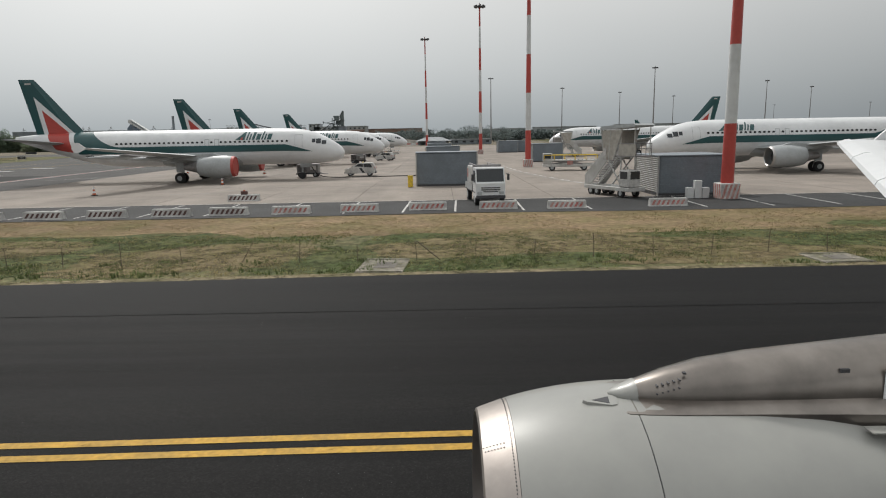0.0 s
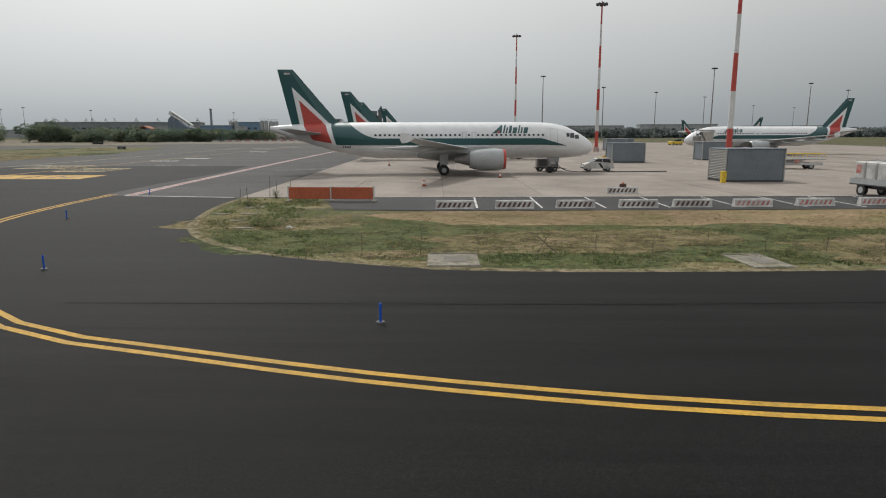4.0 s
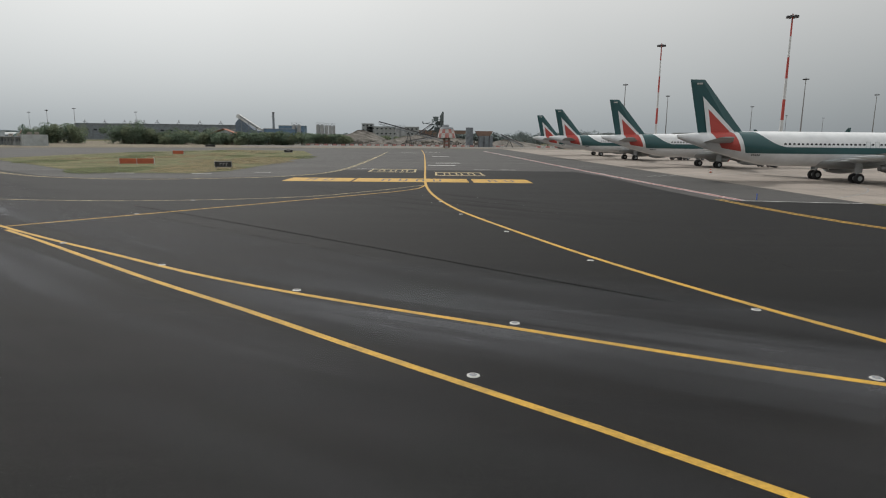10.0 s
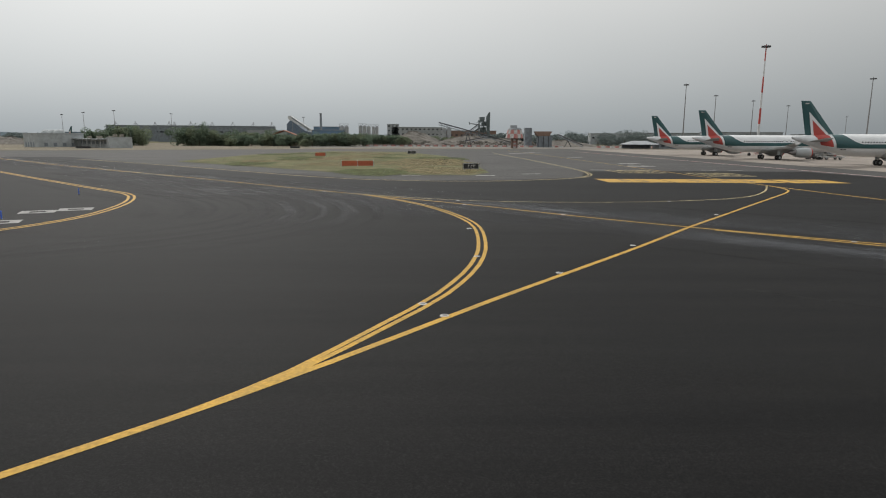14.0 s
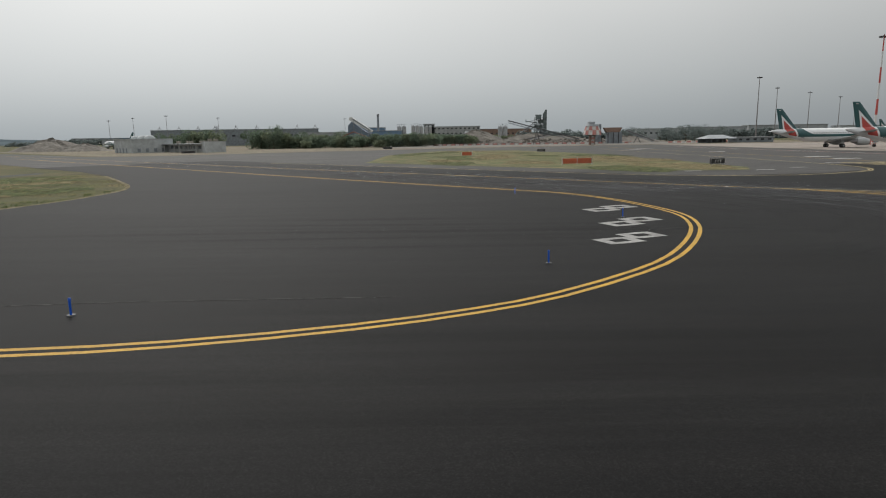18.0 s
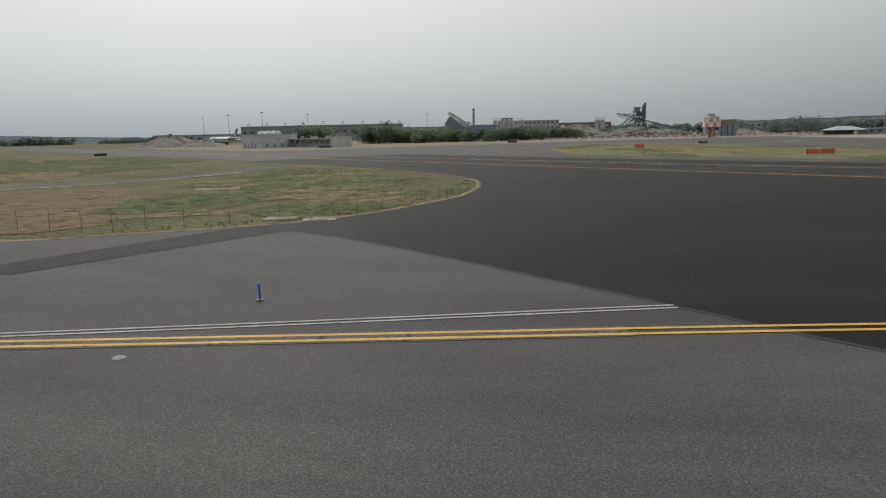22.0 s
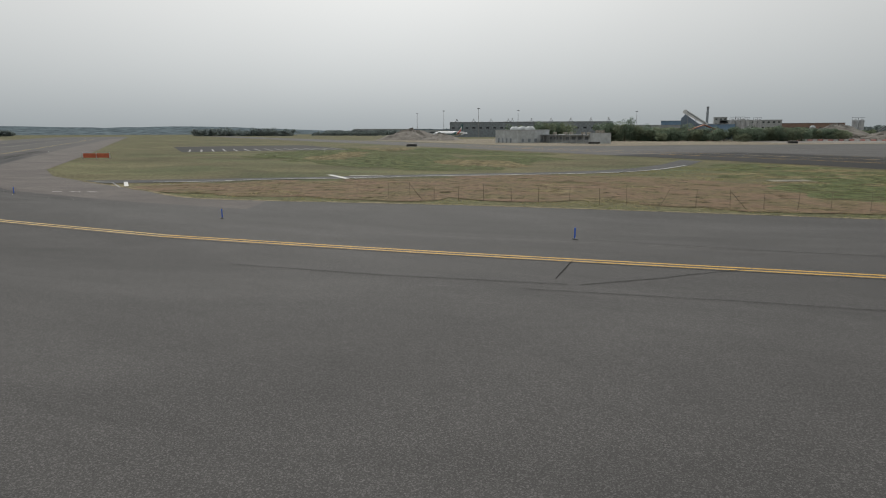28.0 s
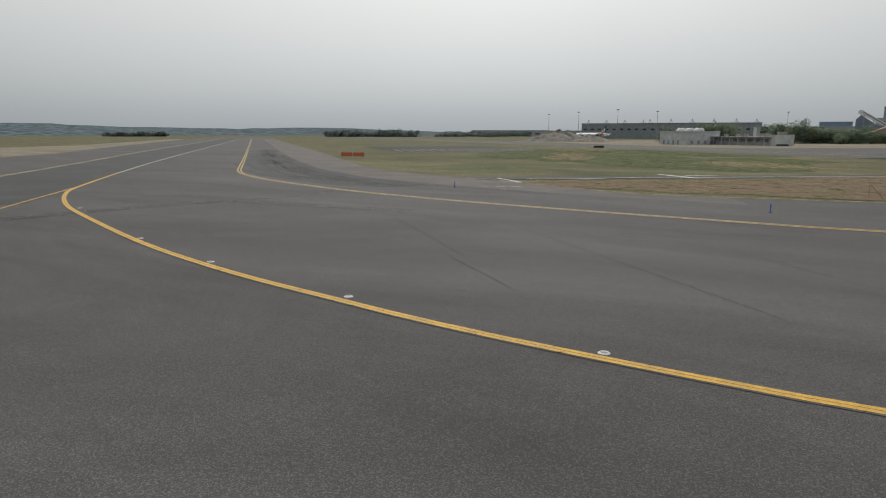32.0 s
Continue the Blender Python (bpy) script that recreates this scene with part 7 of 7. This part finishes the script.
def mound(x, y, rx, ry, h, seed, label="heap of grey-brown rubble and gravel"):
    rg = random.Random(seed)
    bm = bmesh.new()
    n, m = 26, 9
    rings = []
    for j in range(m + 1):
        u = j / m
        ring = []
        for i in range(n):
            a = 2 * math.pi * i / n
            k = 1 + 0.22 * noise.noise((2 * math.cos(a), 2 * math.sin(a), seed))
            zz = h * (1 - u ** 1.25) * (1 + 0.28 * noise.noise((u * 4 + seed, 3 * math.cos(a), 3 * math.sin(a))))
            ring.append(bm.verts.new((x + rx * u * k * math.cos(a), y + ry * u * k * math.sin(a), zz - 0.2 + rg.uniform(-0.12, 0.12))))
        rings.append(ring)
    for p, q in zip(rings, rings[1:]):
        for i in range(n):
            bm.faces.new((p[i], q[i], q[(i + 1) % n], p[(i + 1) % n]))
    bmesh.ops.remove_doubles(bm, verts=rings[0], dist=0.6)
    bmesh.ops.recalc_face_normals(bm, faces=bm.faces[:])
    return tagged(part("earth_mound", bm, "gravel"), label, "mound", "earth mounds")


mound(-123.6, 410, 24, 16, 9.4, 1)
mound(-140, 404, 22, 12, 5.2, 2)
mound(-86, 418, 34, 16, 6.8, 3)
mound(-62, 432, 30, 14, 5.0, 4)
mound(-105, 392, 22, 9, 3.6, 5)
mound(-30, 392, 26, 10, 4.2, 6)
mound(-376, 372, 26, 14, 7.4, 7, "broad heap of grey earth beside the taxiway")
mound(-354, 366, 16, 10, 4.6, 8, "low heap of pale earth beside the taxiway")
# broken stones on the heaps
rg = random.Random(44)
bm = bmesh.new()
for _ in range(420):
    x, y = rg.uniform(-150, -40), rg.uniform(372, 400)
    s = rg.uniform(0.4, 1.5)
    box(bm, x, y, s * 0.3 + max(0, (y - 380) * 0.12), s * 1.4, s, s * 0.7, 0, Euler((rg.uniform(-0.5, 0.5), rg.uniform(-0.5, 0.5), rg.uniform(0, 3))).to_matrix())
tagged(part("rubble", bm, "gravel"), "pale broken stones strewn over the works yard", "rubble", kind="stuff")

# row of red and white barrier blocks round the works
rg = random.Random(9)
for i in range(46):
    x, y = -150 + i * 2.5, 366 + 5 * math.sin(i * 0.11) + rg.uniform(-0.4, 0.4)
    t = thing("barrier_block", "red and white plastic barrier block at the works", "barrier", (x, y, 0), rg.uniform(-12, 12), "barrier row at the works")
    part("block", made((prism, [(-0.5, 0), (-0.35, 0.9), (0.35, 0.9), (0.5, 0)], 2.0, "yz", 0)), ("red_stripe", "white_line")[i % 2], t)
    part("top_rail", made((box, 0, 0, 0.95, 1.9, 0.2, 0.1)), ("white_line", "red_stripe")[i % 2], t)
for i in range(14):
    t = thing("barrier_block", "red and white plastic barrier block at the works", "barrier", (-18 + i * 2.6, 352 + 0.3 * math.sin(i), 0), 4, "barrier row at the works")
    part("block", made((prism, [(-0.5, 0), (-0.35, 0.9), (0.35, 0.9), (0.5, 0)], 2.1, "yz", 0)), ("red_stripe", "white_line")[i % 2], t)

# mixing tower
mat("plant_green", (0.12, 0.145, 0.145), 0.75, grain=0.3, scale=0.6)
t = thing("mixing_tower", "dark grey-green steel mixing tower with galleries and conveyors", "plant", (-74, 461, 0), 0)
for px in (-3.4, 0, 3.4):
    for py in (-3, 3):
        part("column", made((rod, (px, py, 0), (px, py, 18.4), 0.22, 0.22, 6)), "plant_green", t)
for zz in (5.0, 9.0, 13.0, 17.0):
    gallery = part("gallery", made((box, 0, 0, zz, 8.4, 7.4, 0.3)), "plant_green", t)
    part("rail", made((rod, (-4.2, -3.7, zz + 1.1), (4.2, -3.7, zz + 1.1), 0.09), *[(rod, (q, -3.7, zz), (q, -3.7, zz + 1.1), 0.07) for q in (-4.2, -2.1, 0, 2.1, 4.2)]), "plant_green", gallery)
for z0 in (0, 5, 9, 13):
    part("cross_brace", made((rod, (-3.4, -3, z0), (0, -3, z0 + 4), 0.14), (rod, (0, -3, z0), (-3.4, -3, z0 + 4), 0.14), (rod, (3.4, -3, z0), (0, -3, z0 + 4), 0.14)), "plant_green", t)
part("drum", made((box, -0.4, 0, 11, 4.2, 4.4, 3.2, 0.2)), "plant_green", t)
part("hopper", made((prism, [(-2.6, 17.2), (-3.3, 20.2), (0.8, 20.2), (0.2, 17.2)], 4, "xz", 0)), "plant_green", t)
part("mixer", made((box, 1.2, 0, 6.8, 3.6, 4.2, 2.6, 0.2)), "plant_dark", t)
part("filter_house", made((box, 0.8, 0, 15.2, 4.6, 4, 2.8, 0.1)), "plant_green", t)
part("elevator", made((prism, [(2.4, 0.5), (1.6, 20.5), (3.6, 23.8), (4.4, 23.4), (4.2, 0.5)], 1.6, "xz", -2.2)), "plant_green", t)
part("loading_arm", made((rod, (-2.6, -2, 14.4), (-10.6, -2, 15.6), 0.4, 0.25, 6), (rod, (-2.6, -2, 16.6), (-8.5, -2, 15.4), 0.12), (rod, (-10.4, -2, 14.8), (-10.8, -2, 16.6), 0.3)), "plant_green", t)
part("chute", made((rod, (-3, -1, 12.5), (-7.5, -1, 9.5), 0.7, 0.5, 8)), "plant_green", t)


def boom(a, b, w, label):
    """A lattice conveyor from its foot to its head, on a trestle."""
    a, b = Vector(a), Vector(b)
    t = thing("belt_conveyor", label, "conveyor", (a.x, a.y, 0), 0, "conveyors")
    o = Vector((a.x, a.y, 0))
    a, b = a - o, b - o
    up = Vector((0, 0, w))
    bm = bmesh.new()
    rod(bm, a, b, 0.16)
    rod(bm, a + up, b + up, 0.16)
    n = max(4, int((b - a).length / 3))
    for i in range(n):
        p, q = a.lerp(b, i / n), a.lerp(b, (i + 1) / n)
        rod(bm, p, q + up, 0.1, 0.1, 5)
        rod(bm, q, q + up, 0.1, 0.1, 5)
    part("frame", bm, "plant_dark", t)
    bm = bmesh.new()
    rod(bm, a + up * 1.05, b + up * 1.05, 0.3, 0.3, 6)
    part("belt", bm, "dark_steel", t)
    m = a.lerp(b, 0.6)
    part("trestle", made((rod, (m.x - 2, m.y, 0), m, 0.2), (rod, (m.x + 2, m.y, 0), m, 0.2)), "dark_steel", t)


boom((-66, 368, 1.5), (-108.3, 361.2, 12.4), 1.3, "long dark belt conveyor rising over the rubble")
boom((-92, 452, 4), (-78, 458, 14), 1.2, "short dark belt conveyor at the mixing tower")
boom((-26.4, 354, 0.3), (-37.5, 370, 6.4), 1.0, "pale belt conveyor rising towards the red and white hut")
boom((-100, 398, 0.6), (-76, 404, 5), 1.0, "low belt conveyor on the rubble")

# red and white chequered hut
t = thing("chequered_hut", "red and white chequered round hut on a narrow base", "hut", (-70.6, 317.5, 0))
part("base", made((rod, (0, 0, 0), (0, 0, 5.2), 1.7, 1.7, 12)), "brick_wall", t)
for k in range(5):
    a, b = k * 0.9, k * 0.9 + 0.9
    part("base_check", made((box, 0, -1.75, 0.5 + a, 1.4, 0.1, 0.8)), ("white_line", "red_stripe")[k % 2], t)
for r0, z0, r1, z1, odd in ((4.6, 5.0, 4.1, 7.2, 0), (4.1, 7.2, 3.4, 9.4, 1)):
    for k in range(14):
        a0, a1 = k * 2 * math.pi / 14, (k + 1) * 2 * math.pi / 14
        bm = bmesh.new()
        out = [[(r * math.cos(a), r * math.sin(a), z) for r, a, z in ((r0 - o, a0, z0), (r0 - o, a1, z0), (r1 - o, a1, z1), (r1 - o, a0, z1))] for o in (0, 0.3)]
        loft(bm, out)
        part("check_panel", bm, ("red_stripe", "white_line")[(k + odd) % 2], t)
part("roof", made((rod, (0, 0, 9.3), (0, 0, 10.2), 3.6, 3.0, 14), (box, -0.6, 0, 10.8, 3.2, 2.2, 1.3)), "plant_grey", t)
t = thing("screening_plant", "dark rusty screening plant beside the chequered hut", "plant", (-48.3, 361.5, 0))
part("frame", made((box, -8, 4, 5.5, 4, 5, 11), (box, 1, 0, 3.2, 8, 5, 6.4)), "plant_dark", t)
part("hopper", made((prism, [(-3.5, 6.3), (-5, 9), (5, 9), (3.5, 6.3)], 5, "xz", 0)), "brick_wall", t)
for px in (-3, 0, 3):
    part("leg", made((rod, (px, -2.7, 0), (px, -2.7, 6.5), 0.2)), "dark_steel", t)

# white covered jet far behind the earth heap
copy_thing(second, pose(-398, 470, 0, 0, 0, 150))
copy_thing(second, pose(92, 300, 0, 0, 0, 190))
copy_thing(second, pose(150, 380, 0, 0, 0, 10))
t = thing("tow_truck", "yellow airport tow tractor on the far apron", "truck", (58, 232, 0), 20)
part("body", made((box, 0, 0, 0.9, 5, 2.2, 1.0, 0.1)), "sign_yellow", t)
part("cab", made((box, 1.2, 0, 1.8, 1.6, 1.8, 0.9, 0.1)), "window", t)
wheels(t, (-1.6, 1.6), 0.95, 0.5, 0.3)

# ---- engine and wing of the airliner at the start of its taxi run ----
mat("cowl_paint", (0.315, 0.315, 0.295), 0.4, grain=0.03, scale=2, wear=(0.285, 0.285, 0.27), wear_scale=1.5, bump=0.0, coat=0.25)
mat("lip_metal", (0.40, 0.36, 0.335), 0.46, metal=0.8, grain=0.08, scale=3, wear=(0.33, 0.3, 0.28), wear_scale=2.5, bump=0.0)
mat("pylon_metal", (0.30, 0.27, 0.245), 0.3, metal=0.9, grain=0.1, scale=3, wear=(0.2, 0.18, 0.165), wear_scale=1.4, bump=0.0)
mat("hatch_line_grey", (0.12, 0.12, 0.115), 0.6)
own = thing("wing_with_engine", "white airliner wing with a grey turbofan engine on its pylon", "airplane wing", (-10.95, -1.75, 0), 180)
EY, EZ, FRONT = -5.827, 1.705, 11.17


def girth(d):
    """Radius of the cowl, d metres behind its lip."""
    return 1.183 - 0.194 * max(0.0, 1 - d / 1.29) ** 2.5


def nacelle(s, r, m=64):
    return [(-s, EY + r * math.cos(2 * math.pi * i / m), EZ + r * math.sin(2 * math.pi * i / m)) for i in range(m)]


eng = new("engine")
eng.parent = own
part("inlet_lip", made((loft, [nacelle(FRONT + d, r) for d, r in ((0.55, 0.86), (0.2, 0.88), (0.07, 0.915), (0.015, 0.955), (0.0, 0.97))] + [nacelle(FRONT + d, girth(d)) for d in (0.012, 0.04, 0.08, 0.13, 0.18, 0.222)], False, False)), "lip_metal", eng, "bare metal inlet lip", smooth=True)
part("fan_cowl", made((loft, [nacelle(FRONT + d, girth(d) + 0.002) for d in (0.226, 0.29, 0.38, 0.5, 0.64, 0.79, 0.94, 1.033)], False, False)), "cowl_paint", eng, smooth=True)
part("reverser_cowl", made((loft, [nacelle(FRONT + d, girth(d) + 0.002) for d in (1.04, 1.18, 1.4, 1.8)] + [nacelle(FRONT + d, r) for d, r in ((2.2, 1.165), (2.7, 1.1), (3.2, 1.0), (3.8, 0.86))], False, True)), "cowl_paint", eng, smooth=True)
part("cowl_gap", made((loft, [nacelle(FRONT + d, girth(d) - 0.004) for d in (1.02, 1.05)], False, False)), "dark_steel", eng)
part("lip_gap", made((loft, [nacelle(FRONT + d, girth(d) - 0.004) for d in (0.2, 0.24)], False, False)), "hatch_line_grey", eng)
part("fan", made((loft, [nacelle(FRONT + d, r) for d, r in ((0.55, 0.86), (0.54, 0.3), (0.25, 0.04))])), "dark_steel", eng, smooth=True)
part("core_nozzle", made((loft, [nacelle(FRONT + d, r, 24) for d, r in ((3.6, 0.72), (4.4, 0.52), (5.2, 0.3))])), "steel", eng, smooth=True)
rivet = bmesh.new()
rod(rivet, (0, 0, 0), (0, 0, 0.003), 0.0055, 0.004, 6)
rivet_mesh = bpy.data.meshes.new("rivet")
rivet.to_mesh(rivet_mesh)
rivet.free()
rivet_mesh.materials.append(M["dark_steel"])
def rivet_at(d, deg):
    a = radians(deg)
    r = new("rivet", rivet_mesh)
    r.parent = eng
    r.matrix_basis = Matrix.Translation((-FRONT - d, EY + girth(d) * math.cos(a), EZ + girth(d) * math.sin(a))) @ Vector((0, math.cos(a), math.sin(a))).to_track_quat("Z", "Y").to_matrix().to_4x4()


for k in range(84):
    rivet_at(0.2, 10 + k * 1.35)
for k in range(7):
    rivet_at(0.02 + k * 0.022, 72)
    rivet_at(0.03 + k * 0.02, 70)
# scoop on the cowl, beside its top, facing the cabin
a = radians(85)
up, over = Vector((0, math.cos(a), math.sin(a))), Vector((0, -math.sin(a), math.cos(a)))
hub = Vector((-FRONT - 0.83, EY, EZ))
def plate(outline, name, low, high, material_name, shrink=1.0):
    bm = bmesh.new()
    loft(bm, [[hub + Vector((u * k, 0, 0)) + up * (girth(0.83) + lift) + over * v * k for u, v in outline] for lift, k in ((low, 1.0), (high, shrink))])
    part(name, bm, material_name, eng)


plate([(0.125, 0.005), (0.1, -0.022), (-0.06, -0.07), (-0.105, -0.06), (-0.125, 0.0), (-0.12, 0.05), (-0.08, 0.078), (-0.05, 0.07)], "scoop", -0.02, 0.012, "cowl_paint", 0.95)
plate([(0.06, 0.0), (-0.05, -0.045), (-0.06, 0.045)], "scoop_mouth", 0.0, 0.0145, "dark_steel")
# pylon fairing: narrow ridge, skirts that flare on to the cowl
pyl = bmesh.new()
rings = []
for x, top, skirt, h in ((1.14, 2.9, 0.2, 0.1), (1.2, 2.93, 0.27, 0.3), (1.32, 2.985, 0.288, 0.5), (1.5, 3.05, 0.3, 0.72), (1.76, 3.12, 0.307, 0.9), (2.1, 3.17, 0.318, 1.0), (2.57, 3.215, 0.338, 1.05), (3.02, 3.26, 0.365, 1.08), (4.0, 3.33, 0.4, 1.1), (5.5, 3.2, 0.4, 0.9)):
    half = [(-skirt - 0.01, 2.75), (-skirt, 2.856), (-max(0.215 * h, 0.06), 2.87 + (top - 2.86) * 0.12), (-0.21 * h, 2.86 + (top - 2.86) * 0.5), (-0.17 * h, top - 0.075 * h), (-0.1 * h, top - 0.022 * h), (0.0, top)]
    ring = half + [(-y, z) for y, z in half[-2::-1]]
    rings.append([(-10.95 - x, EY + y, min(z, top)) for y, z in ring])
loft(pyl, rings)
part("pylon", pyl, "pylon_metal", eng, "bare metal pylon fairing", smooth=True)
tip = bmesh.new()
loft(tip, [[(-10.95 - x, EY + r * math.cos(q * math.pi / 8), 2.885 + rz * math.sin(q * math.pi / 8)) for q in range(16)] for x, r, rz in ((1.125, 0.012, 0.01), (1.15, 0.05, 0.03), (1.2, 0.085, 0.052), (1.27, 0.115, 0.082), (1.3, 0.125, 0.1))])
part("pylon_tip", tip, "cowl_paint", eng, "pale cone on the nose of the pylon", smooth=True)
part("pylon_plate", made((box, -10.95 - 3.12, EY + 0.236, 3.03, 0.5, 0.012, 0.24, 0.004)), "white_paint", eng)
part("cowl_panel", made((box, -10.95 - 2.95, EY + 0.44, 2.795, 0.6, 0.1, 0.012, 0.003)), "cowl_paint", eng)
for k in range(10):
    x, z = 1.42 + 0.035 * (k // 2), (2.93, 2.985)[k % 2] + 0.012 * (k // 2)
    y = EY + 0.215 * (0.64 + 0.0069 * (x - 1.42) * 100)
    part("screw", made((rod, (-10.95 - x, y - 0.03, z), (-10.95 - x, y + 0.004, z), 0.006)), "dark_steel", eng)
part("pylon_vent", made((box, -10.95 - 2.62, EY + 0.205, 3.1, 0.06, 0.02, 0.025)), "dark_steel", eng)
part("pylon_vent", made((box, -10.95 - 1.6, EY + 0.12, 3.07, 0.02, 0.03, 0.012)), "dark_steel", eng)
# wing with slats and fence
part("wing", made((loft, foil((11.6, -1.9, 2.6, 7.2), (15.3, -6.2, 3.05, 4.0), 20) + foil((15.3, -6.2, 3.05, 4.0), (20.45, -16.9, 4.32, 1.6), 20)[1:])), "white_paint", own, smooth=True)
for a, b in ((7.0, 9.4), (9.45, 11.9), (11.95, 14.4), (14.45, 16.7)):
    def edge(y):
        t = (y - 6.2) / 10.7
        return 15.3 + 5.15 * t, 3.05 + 1.27 * t, 4.0 - 2.4 * t
    bm = bmesh.new()
    loft(bm, [[(-(x + du * c), -y, z + dz * c) for du, dz in ((-0.015, 0.0), (0.0, 0.03), (0.1, 0.066), (0.16, 0.072), (0.16, 0.05), (0.02, -0.02))] for y, (x, z, c) in ((a, edge(a)), (b, edge(b)))])
    part("slat", bm, "white_paint", own, smooth=True)
part("wing_fence", made((prism, [(-21.35, 4.35), (-21.9, 4.85), (-22.6, 5.1), (-22.65, 4.35), (-22.3, 3.8), (-21.8, 3.85)], 0.06, "xz", -16.95)), "white_paint", own)
part("gear_strut", made((rod, (-17.6, -3.8, 0.5), (-17.5, -3.8, 2.7), 0.14)), "grey_paint", own)
for dy in (-0.46, 0.46):
    part("wheel", made((rod, (-17.7, -3.8 + dy - 0.2, 0.575), (-17.7, -3.8 + dy + 0.2, 0.575), 0.575, 0.575, 20)), "rubber", own)
